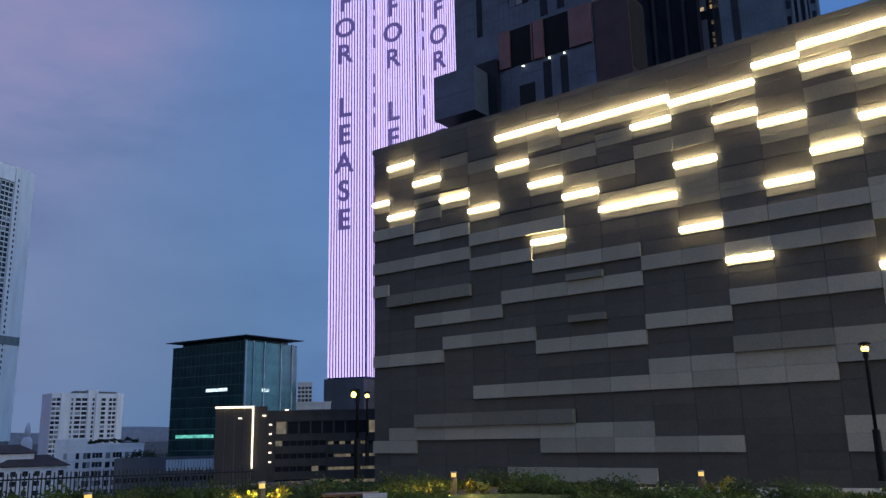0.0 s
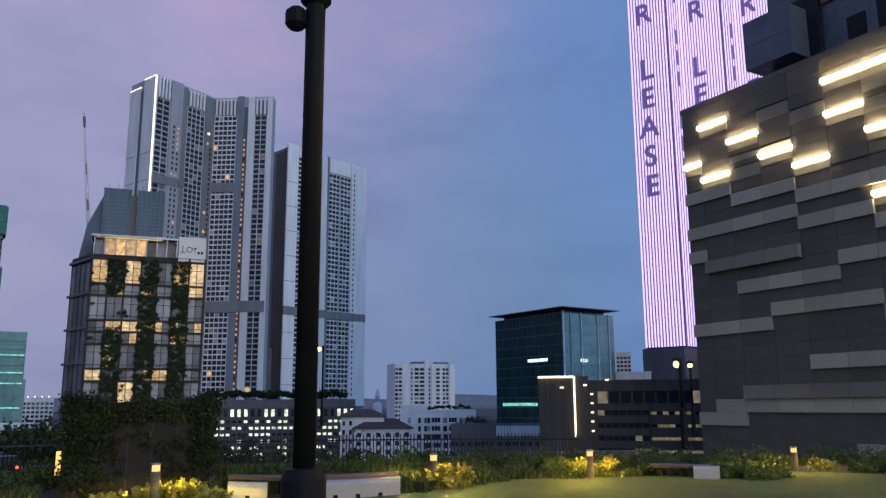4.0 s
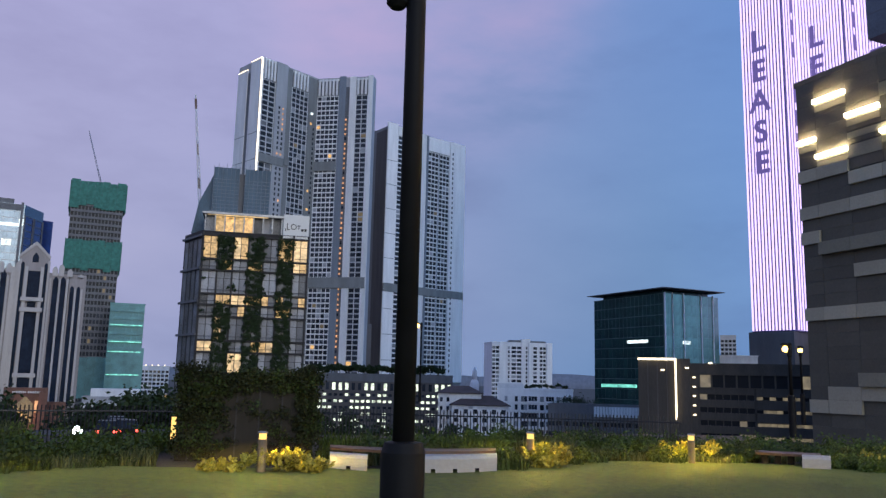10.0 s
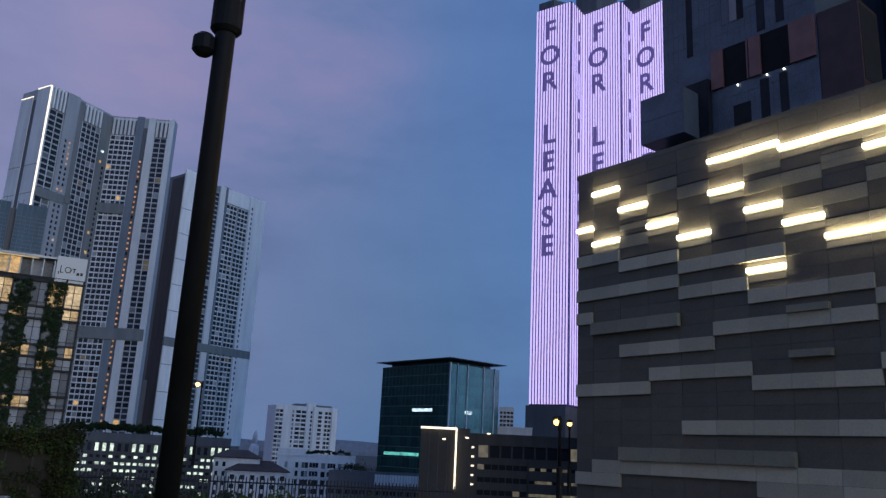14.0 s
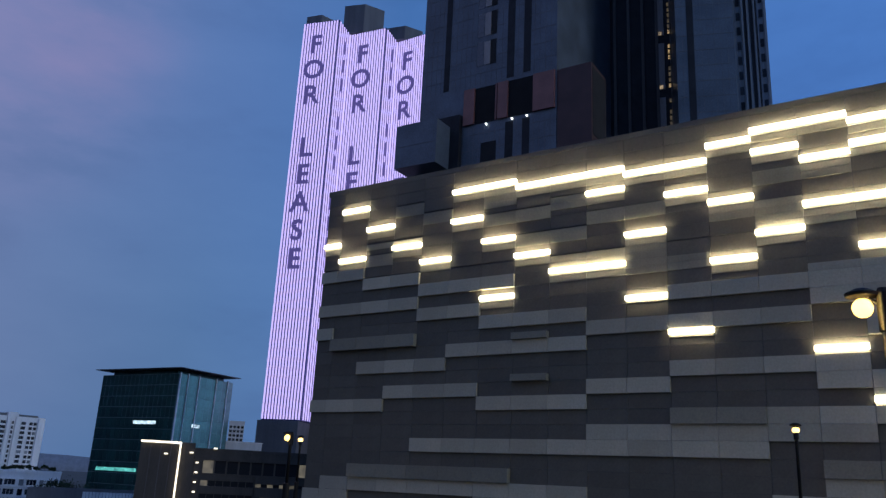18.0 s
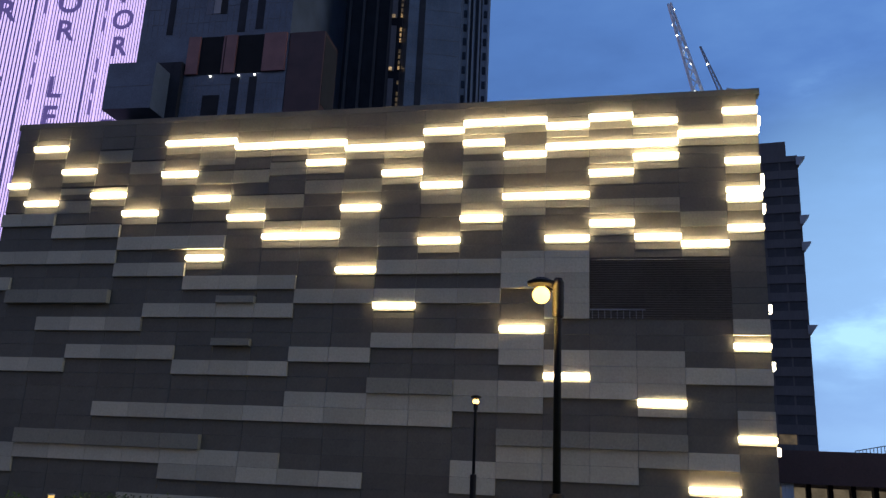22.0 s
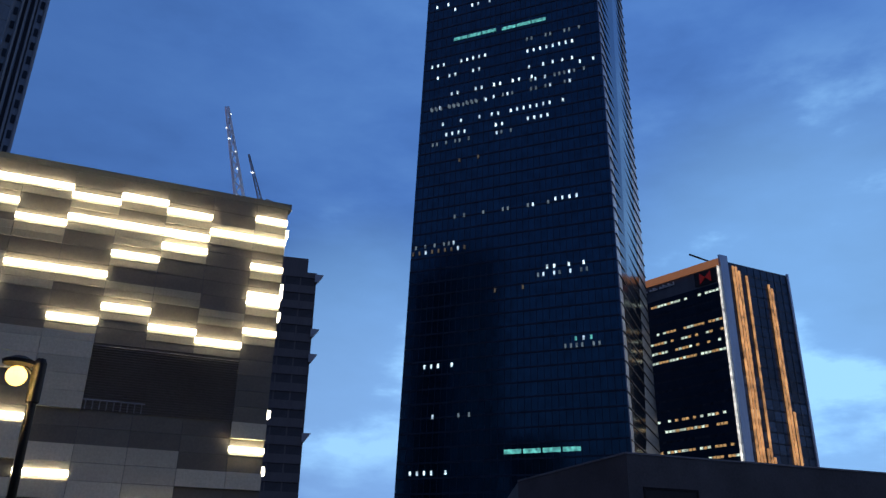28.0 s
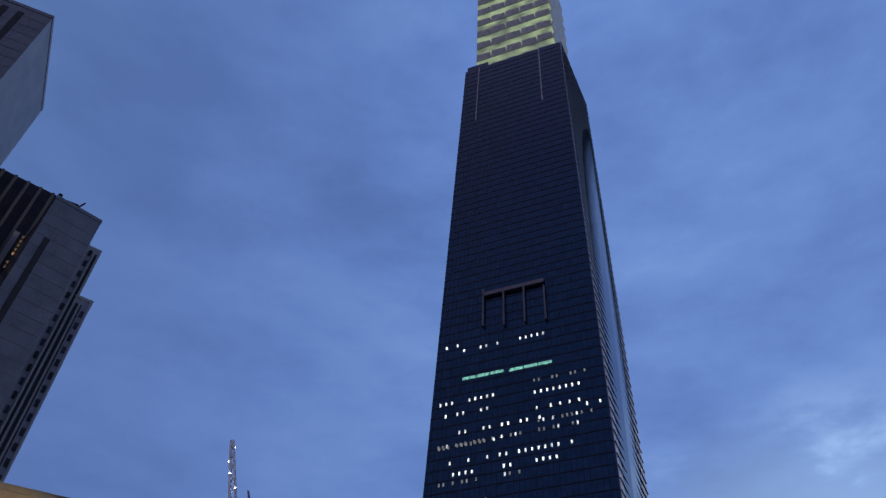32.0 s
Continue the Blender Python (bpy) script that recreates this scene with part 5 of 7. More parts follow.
panes = {(m, h): unit_pane(m, bay * 0.43, h - 0.4, 0.08) for m in LOFT_KINDS for h in set(LOFT_ROWS)}
zr = zL - 4.2
for r, h in enumerate(LOFT_ROWS):
    zr -= h
    part("floor_edge", Geo().slab(fo, -0.25, fo.len + 0.25, zr + h - 0.32, zr + h, 0.0, 0.7), "frame_bronze", loft)
    part("balcony_rail", Geo().slab(fo, -0.2, fo.len + 0.2, zr + h + 0.5, zr + h + 0.58, 0.5, 0.58), "frame_bronze", loft)
    if h > 3:
        part("transom", Geo().slab(fo, 0, fo.len, zr + h * 0.62, zr + h * 0.62 + 0.09, 0.1, 0.2), "frame_bronze", loft)
    for c in range(7):
        shade = lr.random()
        room = "lit_room" if shade < (0.20 if c % 2 == 0 else 0.05) else "lit_amber" if shade < 0.27 else "curtain_sky_grey" if c % 2 == 0 else "glass_loft"
        for k in range(2):
            kind = room if lr.random() < 0.8 else lr.choice(("curtain_sky_grey", "glass_loft", "lit_amber"))
            u = bay * (c + 0.055 + 0.46 * k)
            piece("pane", panes[kind, h], loft, fo.p(u, zr + 0.05, 0.1), fo.turn())
            cover = lr.random()
            if kind in ("lit_room", "lit_amber") and cover < 0.8:
                part("blind", Geo().slab(fo, u + (bay * 0.2 if cover < 0.2 else 0), u + bay * (0.22 if 0.2 < cover < 0.58 else 0.43), zr + (h * 0.5 if cover < 0.58 else 0.06), zr + (h - 0.42 if cover < 0.58 else h * lr.uniform(0.16, 0.34)), 0.11, 0.15), "curtain_sky_grey" if cover < 0.58 else "frame_bronze", loft)
for c in range(8):
    part("pier", Geo().slab(fo, bay * c - 0.16, bay * c + 0.16, -20, zL - 3.6, 0.0, 0.55), "frame_bronze", loft)
    if c < 7:
        part("mullion", Geo().slab(fo, bay * (c + 0.5) - 0.06, bay * (c + 0.5) + 0.06, -20, zL - 3.6, 0.0, 0.25), "frame_bronze", loft)
for r in range(6):
    part("floor_edge", Geo().slab(fo0, 0, fo0.len, zL - 4.2 - 6 * (r + 1) + 5.6, zL - 4.2 - 6 * (r + 1) + 6.0, 0.0, 0.5), "render_dark", loft)
for i in range(4):
    part("flank_window", Geo().slab(fo0, fo0.len * (0.08 + 0.23 * i), fo0.len * (0.24 + 0.23 * i), -10, zL - 5, 0.0, 0.1), "glass_loft", loft)
# roof pavilion, sign and hoarding
for i in range(9):
    part("pavilion_post", Geo().slab(fo, fo.len * 0.73 * i / 8, fo.len * 0.73 * i / 8 + 0.18, zL - 3.6, zL - 0.4, -0.3, 0.0), "metal_grey", loft)
part("pavilion_roof", Geo().slab(fo, -0.5, fo.len * 0.75, zL - 0.4, zL, -6, 0.4), "metal_grey", loft)
for i in range(8):
    part("pavilion_pane", Geo().slab(fo, fo.len * 0.73 * i / 8 + 0.2, fo.len * 0.73 * (i + 1) / 8 - 0.05, zL - 3.5, zL - 0.45, -1.4, -1.3), ("glass_loft", "lit_amber", "lit_warm", "lit_amber", "lit_warm", "glass_loft", "curtain_sky_grey", "glass_loft")[i], loft)
part("light_line", Geo().slab(fo, 0.5, fo.len * 0.6, zL - 0.54, zL - 0.42, -0.25, 0.1), "lit_room", loft)
loft_sign = part("sign_board", Geo().slab(fo, fo.len * 0.75, fo.len, zL - 4.3, zL + 0.35, 0.0, 0.4), "sign_white", loft)
for u, z, w, h in ((0.35, 1.5, 0.14, 0.5), (0.62, 1.75, 0.14, 1.3), (0.78, 1.75, 0.4, 0.14), (2.75, 1.9, 0.14, 0.8), (2.5, 2.55, 0.6, 0.14), (3.25, 1.6, 0.45, 0.45), (3.85, 1.6, 0.4, 0.5)):
    part("sign_character", Geo().slab(fo, fo.len * 0.75 + u, fo.len * 0.75 + u + w, zL - 4.3 + z, zL - 4.3 + z + h, 0.4, 0.45), "sign_ink", loft_sign)
ring_at = [fo.p(fo.len * 0.75 + 1.85 + 0.48 * math.cos(math.tau * i / 16), zL - 1.95 + 0.48 * math.sin(math.tau * i / 16), 0.44) for i in range(17)]
g = Geo()
for p0, p1 in zip(ring_at, ring_at[1:]):
    g.bar(p0, p1, 0.07, 6)
part("sign_ring", g, "sign_ink", loft_sign)
fh_ = plane(-46.0, -42.1, -44, 156)
for a, b in ((0.0, 0.45), (0.55, 1.0)):
    part("roof_hoarding", Geo().slab(fh_, fh_.len * a, fh_.len * b, zL - 3, up(14.2, 156), -6, 0), "net_blue", loft)
    for k in range(12):
        z = zL + 0.7 * k
        if z < up(14.1, 156):
            part("scaffold_rail", Geo().slab(fh_, fh_.len * a, fh_.len * b, z, z + 0.07, 0.0, 0.06), "render_slate", loft)
    for k in range(7):
        u = fh_.len * (a + (b - a) * k / 6)
        part("scaffold_pole", Geo().bar(fh_.p(u, zL - 2, 0.1), fh_.p(u, up(14.2, 156) + 0.25 + 0.5 * (k % 2), 0.1), 0.045, 6), "render_slate", loft)
part("roof_hoarding", Geo().slab(fh_, fh_.len * 0.45, fh_.len * 0.55, zL - 3, up(13.9, 156), -6, -0.8), "render_dark", loft)
part("roof_hoarding", Geo().hull([fh_.p(-3.5, zL - 3, -1), fh_.p(0, zL - 3, -1), fh_.p(0, zL - 3, -6), fh_.p(-3.5, zL - 3, -6), fh_.p(-2.5, zL + 3, -1), fh_.p(0, up(13.8, 156), -1), fh_.p(0, up(13.8, 156), -6), fh_.p(-2.5, zL + 3, -6)]), "net_blue", loft)

# cream ornate block
fn = plane(-60.9, -53.6, -57, 300)
cream = house_at("ornate_block", fn, "cream stone office block with gabled bays and tall dark windows", "office block")
zC = up(6.2, 300)
block(cream, fn, 30, -16, zC, "stone_cream")
W = fn.len


def gable(u0, u1, z0, z1, peak, w0, w1, mat, name):
    p = fn.p
    part(name, Geo().slab(fn, u0, u1, z0, z1, w0, w1), mat, cream)
    um = (u0 + u1) / 2
    part(name, Geo().hull([p(u0, z1 + 0.01, w1), p(u1, z1 + 0.01, w1), p(u1, z1 + 0.01, w0), p(u0, z1 + 0.01, w0), p(um - 0.2, peak, w1), p(um + 0.2, peak, w1), p(um + 0.2, peak, w0), p(um - 0.2, peak, w0)]), mat, cream)


def tall_window(u0, u1, z0, z1, w):
    """A dark glass strip with a pointed head."""
    gable(u0, u1, z0, z1, z1 + (u1 - u0) * 0.7, w, w + 0.12, "glass_ink", "tall_window")


part("solid_strip", Geo().slab(fn, W * 0.40, W * 0.453, -16, zC + 1.0, 0, 2.0), "stone_pale", cream)
gable(W * 0.455, W * 0.69, -16, up(7.1, 300), up(8.05, 300), 0, 2.6, "stone_cream", "centre_bay")
for s0, s1, h in ((0.10, 0.225, -1.6), (0.24, 0.40, 0.3), (0.70, 0.855, -0.4), (0.86, 1.0, -1.6)):
    part("bay", Geo().slab(fn, W * s0, W * s1, -16, zC + h, 0, 1.4), "stone_cream", cream)
part("flank", Geo().hull([fn.p(-W * 0.10, -16, -8), fn.p(W * 0.098, -16, 0.8), fn.p(W * 0.098, -16, -14), fn.p(-W * 0.10, -16, -14),
                          fn.p(-W * 0.10, zC - 2, -8), fn.p(W * 0.098, zC - 1, 0.8), fn.p(W * 0.098, zC - 1, -14), fn.p(-W * 0.10, zC - 2, -14)]), "stone_cream", cream)
for s0, s1, top in ((0.135, 0.17, -3.5), (0.18, 0.215, -3.5), (0.262, 0.308, -1.5), (0.32, 0.368, -1.5), (0.73, 0.775, -2.5), (0.787, 0.835, -2.5), (0.872, 0.905, -5), (0.925, 0.955, -5)):
    tall_window(W * s0, W * s1, -10, zC + top, 1.4)
for s0, s1, top in ((0.470, 0.497, 6.6), (0.652, 0.678, 6.6)):
    tall_window(W * s0, W * s1, -12, up(top, 300), 2.6)
part("window_bay", Geo().slab(fn, W * 0.53, W * 0.625, -9, up(3.6, 300), 2.6, 2.72), "glass_ink", cream)
part("window_bay", Geo().slab(fn, W * 0.53, W * 0.625, up(4.55, 300), up(6.2, 300), 2.6, 2.72), "glass_ink", cream)
part("window_bay", Geo().slab(fn, W * 0.545, W * 0.61, up(3.9, 300), up(4.25, 300), 2.6, 2.72), "glass_ink", cream)
tall_window(W * 0.553, W * 0.602, up(6.75, 300), up(7.1, 300), 2.6)
for a, b in ((0.503, 0.528), (0.627, 0.650)):
    part("pilaster", Geo().slab(fn, W * a, W * b, -16, up(6.45, 300), 2.6, 3.9), "stone_pale", cream)
    part("pilaster", Geo().slab(fn, W * (a - 0.052 if a < 0.56 else a + 0.052), W * (b - 0.058 if a < 0.56 else b + 0.046), -16, up(6.9, 300), 2.6, 3.2), "stone_pale", cream)
for e0, e1 in ((3.62, 3.88), (4.28, 4.52), (-0.45, -0.2)):
    part("lintel", Geo().slab(fn, W * 0.49, W * 0.665, up(e0, 300), up(e1, 300), 2.6, 4.3), "stone_pale", cream)
p = fn.p
um = W * 0.5725
for k in (-1, 1):
    u_out, u_in = um + k * W * 0.1225, um
    part("gable_rim", Geo().hull([p(u_out, up(7.0, 300), 3.0), p(u_in, up(7.85, 300), 3.0), p(u_in, up(7.85, 300), 2.6), p(u_out, up(7.0, 300), 2.6), p(u_out, up(7.18, 300), 3.0), p(u_in, up(8.08, 300), 3.0), p(u_in, up(8.08, 300), 2.6), p(u_out, up(7.18, 300), 2.6)]), "stone_pale", cream)
for s0 in (0.112, 0.1695, 0.2175, 0.243, 0.3085, 0.372, 0.70, 0.7755, 0.838, 0.907, 0.958):
    part("pilaster", Geo().slab(fn, W * s0, W * s0 + 0.62, -16, zC - 2 - (3 if s0 > 0.86 or s0 < 0.22 else 0), 1.4, 2.0), "stone_pale", cream)
fq = Face(fn.p(-W * 0.10, 0, -8), fn.p(W * 0.098, 0, 0.8))
for j in range(16):
    for u in (0.3, 0.6):
        part("flank_window", Geo().slab(fq, fq.len * u, fq.len * u + 1.0, -8 + j * 2.3, -6.7 + j * 2.3, 0.0, 0.1), "glass_ink", cream)
for s, e in ((0.25, 6.5), (0.30, 6.7), (0.36, 6.6), (0.43, 6.75), (0.72, 6.6), (0.77, 6.75), (0.84, 6.5), (0.93, 6.2)):
    gable(W * s, W * s + 1.6, zC - 1, up(e, 300) - 0.8, up(e, 300), 0.2, 1.8, "stone_pale", "finial")
part("podium", Geo().slab(fn, W * 0.12, W * 0.92, GROUND, -8.5, 0, 6), "stone_red", cream)
ft = plane(-57.7, -55.2, -56.5, 286)
part("portico", Geo().slab(ft, 0, ft.len, GROUND, up(-1.1, 286), -6, 0), "stone_red", cream)
for a, b in ((0.0, 0.2), (0.8, 1.0)):
    part("portico_pier", Geo().slab(ft, ft.len * a, ft.len * b, GROUND, up(-1.3, 286), 0, 1.2), "stone_red", cream)
    part("portico_light", Geo().slab(ft, ft.len * (0.21 if a == 0 else 0.72), ft.len * (0.28 if a == 0 else 0.79), up(-2.6, 286), up(-1.9, 286), 0.1, 0.3), "lit_orange", cream)
p = ft.p
u0, u1, um = ft.len * 0.32, ft.len * 0.68, ft.len * 0.5
part("portico_arch", Geo().hull([p(u0, up(-3.2, 286), 0.3), p(u1, up(-3.2, 286), 0.3), p(u1, up(-3.2, 286), 0.05), p(u0, up(-3.2, 286), 0.05), p(u0, up(-2.1, 286), 0.3), p(u1, up(-2.1, 286), 0.3), p(u1, up(-2.1, 286), 0.05), p(u0, up(-2.1, 286), 0.05)]), "lit_dim", cream)
part("portico_arch", Geo().hull([p(u0, up(-2.09, 286), 0.3), p(u1, up(-2.09, 286), 0.3), p(u1, up(-2.09, 286), 0.05), p(u0, up(-2.09, 286), 0.05), p(um - 0.2, up(-1.65, 286), 0.3), p(um + 0.2, up(-1.65, 286), 0.3), p(um + 0.2, up(-1.65, 286), 0.05), p(um - 0.2, up(-1.65, 286), 0.05)]), "lit_dim", cream)
for i in range(16):
    part("sign_character", Geo().slab(ft, ft.len * 0.2 + i * 0.48, ft.len * 0.2 + i * 0.48 + 0.3, up(-1.42, 286), up(-1.3, 286), 1.25, 1.35), "sign_white", cream) if i != 8 else None

uplight = new("portico_uplight", bpy.data.lights.new("portico_uplight", "POINT"))
uplight.location = ft.p(ft.len * 0.5, up(-3.0, 286), 2.5)
uplight.data.energy, uplight.data.color, uplight.data.shadow_soft_size = 320, (1.0, 0.55, 0.25), 0.3

# pale glass tower behind it, with a faceted top
fgl = plane(-60.9, -57.6, -58, 500)
glass_t = house_at("glass_tower", fgl, "pale reflective glass tower with a lit top floor", "office tower")
ring = [fgl.a, fgl.b, at(-56.5, 520), at(-56.9, 545), at(-60.9, 545)]
zz = up(10.3, 505)
part("glass_body", Geo().prism(ring, GROUND, zz), "glass_mirror", glass_t)
f2 = Face(ring[1], ring[2])
facade(glass_t, fgl, fgl.len * 0.3, fgl.len, 10, zz - 4, 8, 4, 0.94, 0.9, "metal_grey", "glass_mirror", [("lit_cool", 0.02)], slab=0.1, pier=0.15, budget=180)
facade(glass_t, fgl, 0, fgl.len * 0.28, 10, zz + 2, 2, 7, 0.74, 0.80, "render_dark", "glass_mirror", [], slab=0.9, pier=1.1, budget=240)
part("crown_frame", Geo().slab(fgl, fgl.len * 0.3, fgl.len * 0.98, zz - 3.6, zz - 0.2, 0, 0.6), "render_dark", glass_t)
part("roof_house", Geo().slab(fgl, fgl.len * 0.42, fgl.len * 0.8, zz, zz + 3.5, -14, -4), "render_dark", glass_t)
part("roof_house", Geo().slab(fgl, 0, fgl.len * 0.26, zz, zz + 3.0, -10, -2), "render_dark", glass_t)
for u in (0.0, 0.285, 0.93):
    part("corner_rib", Geo().slab(fgl, fgl.len * u, fgl.len * u + 1.3, 5, zz + 1, 0.1, 1.4), "render_dark", glass_t)
facade(glass_t, f2, 0, f2.len, 10, zz - 6, 2, 4, 0.85, 0.9, "render_dark", "glass_blue", [], slab=0.3, pier=0.6, budget=290)
part("top_light", Geo().slab(fgl, fgl.len * 0.32, fgl.len * 0.98, up(8.95, 502), up(9.15, 502), 0.2, 0.5), "lit_cool", glass_t)
part("wing", Geo().prism([at(-56.9, 530), at(-55.9, 535), at(-55.9, 560), at(-56.9, 560)], GROUND, up(9.4, 540)), "glass_blue", glass_t)

# further towers
for az0, az1, n, d, el, name, lab, mat, pane, cols, lit in (
        (-63.1, -60.9, -58, 420, 8.2, "residential_tower", "dark residential tower with rows of balconies", "render_shadow", "glass_black", 5, [("lit_dim", 0.03)]),
        (-54.95, -51.75, -54, 400, 11.9, "construction_tower", "tower under construction wrapped in green safety netting", "render_dark", "glass_black", 15, [("lit_dim", 0.02)]),
        (-52.0, -49.85, -51, 380, 4.4, "teal_block", "teal glass block with lit floor lines", "mesh_teal", "mesh_teal", 6, []),
        (-49.8, -48.0, -49, 700, 0.4, "apartment_block", "far pale apartment block", "render_white", "glass_dark", 7, [("lit_warm", 0.05)]),
        (-25.85, -21.6, -40, 620, 2.6, "apartment_block", "white slab apartment block", "paint_bright", "glass_black", 11, [("lit_dim", 0.02)]),
        (-10.3, -9.3, -10, 700, 3.3, "apartment_block", "far grey apartment tower", "render_grey", "glass_dark", 4, [])):
    f = plane(az0, az1, n, d)
    h = house_at(name, f, lab, "high-rise")
    zz = up(el, d)
    block(h, f, 25, GROUND, zz, mat, parapet=1.0)
    if el == 2.6:
        for a, b, c, wf in ((0.0, 0.12, 2, 0.86), (0.255, 0.30, 1, 0.6), (0.315, 0.49, 2, 0.84), (0.545, 0.595, 1, 0.55), (0.675, 0.75, 1, 0.8), (0.785, 0.895, 2, 0.8)):
            facade(h, f, f.len * a, f.len * b, GROUND + 8, zz - 1.5, c, 3.1, wf, 0.64, mat, pane, [("curtain_sky_grey", 0.22)] + lit, slab=0.7, pier=0.4, budget=300, seed=int(d + a * 9))
        for a in (0.12, 0.49, 0.6, 0.9):
            part("white_pier", Geo().slab(f, f.len * a, f.len * (a + 0.035), GROUND, zz + 0.6, 0, 1.1), mat, h)
        part("lift_house", Geo().slab(f, f.len * 0.49, f.len * 0.63, zz + 1.0, zz + 3.4, -8, 0.4), "paint_bright", h)
        part("roof_edge", Geo().slab(f, f.len * 0.31, f.len * 0.48, zz + 1.0, zz + 2.6, -10, -1), "render_dark", h)
        part("roof_edge", Geo().slab(f, f.len * 0.64, f.len * 0.9, zz + 1.0, zz + 2.3, -10, -1), "render_dark", h)
        continue
    facade(h, f, 0, f.len, GROUND + 8, zz - 2, cols, 2.9 if az0 < -60 or "netting" in lab else 3.4, 0.74, 0.62, mat, pane, lit, slab=0.6, pier=0.35, budget=260, seed=int(d))
    if az0 == -63.1:
        for a, b, e in ((0.36, 1.0, 9.3), (0.02, 0.34, 8.55)):
            part("roof_storey", Geo().hull([f.p(f.len * a, zz, -1), f.p(f.len * b, zz, -1), f.p(f.len * b, zz, -12), f.p(f.len * a, zz, -12), f.p(f.len * a, up(e - 0.45, d), -1), f.p(f.len * b, up(e, d), -1), f.p(f.len * b, up(e, d), -12), f.p(f.len * a, up(e - 0.45, d), -12)]), mat, h)
        part("roof_light", Geo().slab(f, f.len * 0.55, f.len * 0.8, up(8.95, d), up(9.1, d), -0.9, -0.6), "strip_white", h)
        for u in (0.3, 0.62):
            part("pale_pier", Geo().slab(f, f.len * u, f.len * u + 0.9, GROUND, zz, 0.3, 1.2), "render_grey", h)
    if "netting" in lab:
        net = random.Random(8)
        for e0, e1 in ((10.7, 12.35), (6.7, 8.5), (-1.6, 0.9)):
            for q in sides(f, 25):
                for i in range(7):
                    lo, hi = up(e0, d) + net.uniform(-1.6, 1.0), up(e1, d) + net.uniform(-0.3, 0.5)
                    part("safety_net", Geo().slab(q, q.len * i / 7 - (0.6 if i == 0 else 0), q.len * (i + 1) / 7 - 0.05 + (0.6 if i == 6 else 0), lo, hi, 0.6, 0.9 + net.uniform(0, 0.3)), "net_green" if e0 > 0 else "mesh_teal", h)
        part("hoist_frame", Geo().slab(f, f.len * 0.45, f.len * 0.62, zz, zz + 3, -6, -2), "salmon_panel", h)
    if "teal" in name:
        part("lower_wing", Geo().slab(f, f.len * 0.2, f.len * 1.07, GROUND, up(1.6, d), -12, 1.2), "mesh_teal", h)
        for e in (3.05, 1.95, 1.3, -0.2):
            part("lit_floor_line", Geo().slab(f, 0.5, f.len - 0.5, up(e, d), up(e + 0.07, d), 1.25, 1.4), "lit_teal", h)
    if az0 == -49.8:
        for i in range(4):
            part("roof_light", Geo().slab(f, f.len * (0.15 + 0.22 * i), f.len * (0.15 + 0.22 * i) + 0.9, zz + 1.0, zz + 1.7, 0.0, 0.4), "strip_white", h)
# curved glass office tower with pale floor bands
ow = [at(-69.0, 268), at(-65.4, 262), at(-64.2, 264), at(-63.45, 270), at(-62.95, 279)]
of_ = Face(ow[0], ow[1])
curved = house_at("office_tower", of_, "curved green-glass office tower with pale floor bands and lit floors", "office tower")
oring = ow + [at(-62.95, 300), at(-69.0, 300)]
ozt = up(7.75, 266)
part("glass_body", Geo().prism(oring, GROUND, ozt), "glass_office_green", curved)
orr = random.Random(17)
oc = sum(oring, Vector()) / len(oring)
for j in range(17):
    z = GROUND + 6 + 3.45 * j
    if z + 3 > ozt:
        break
    white = j in (6,)
    part("floor_band", Geo().prism([q + (q - oc).normalized() * (0.55 if white else 0.35) for q in oring], z, z + (1.9 if white else 0.55)), "render_white" if white else "floor_green", curved)
    for f in [Face(ow[i], ow[i + 1]) for i in range(4)]:
        k = max(1, round(f.len / 3.2))
        for i in range(k):
            lit_chance = orr.random()
            if not white and lit_chance < (0.42 if j in (4, 5, 7, 2) else 0.10):
                part("lit_ceiling", Geo().slab(f, f.len * i / k + 0.1, f.len * (i + 1) / k - 0.1, z + 2.2, z + 3.1, 0.02, 0.12), "lit_amber" if lit_chance < 0.07 else "lit_pane", curved)
for f in [Face(ow[i], ow[i + 1]) for i in range(4)]:
    k = max(1, round(f.len / 3.2))
    for i in range(k + 1):
        part("mullion", Geo().slab(f, f.len * i / k - 0.06, f.len * i / k + 0.06, GROUND + 6, ozt, 0.0, 0.3), "metal_teal", curved)
for q in (ow[1], ow[1].lerp(ow[0], 0.33), ow[1].lerp(ow[0], 0.66)):
    part("corner_rib", Geo().bar(Vector((q.x, q.y, GROUND)) + (q - oc).normalized() * 0.7, Vector((q.x, q.y, up(9.3, 264))) + (q - oc).normalized() * 0.7, 0.55, 6), "paint_bright", curved)
part("roof_storey", Geo().prism([oc + (q - oc) * 0.93 for q in oring], ozt + 0.01, up(8.6, 266)), "glass_loft", curved)
part("roof_band", Geo().prism([q + (q - oc).normalized() * 0.5 for q in oring], ozt - 1.2, ozt + 0.6), "render_white", curved)
part("roof_band", Geo().prism([oc + (q - oc) * 0.97 for q in oring], up(8.6, 266), up(8.75, 266)), "render_white", curved)
part("roof_house", Geo().prism([oc + (q - oc) * 0.8 for q in oring], up(8.76, 266), up(9.35, 266)), "render_mid", curved)
for i in range(4):
    f = Face(oc + (ow[i] - oc) * 0.94, oc + (ow[i + 1] - oc) * 0.94)
    part("lit_ceiling", Geo().slab(f, f.len * 0.2, f.len * 0.7, up(8.3, 266), up(8.42, 266), 0.1, 0.3), "lit_amber", curved)

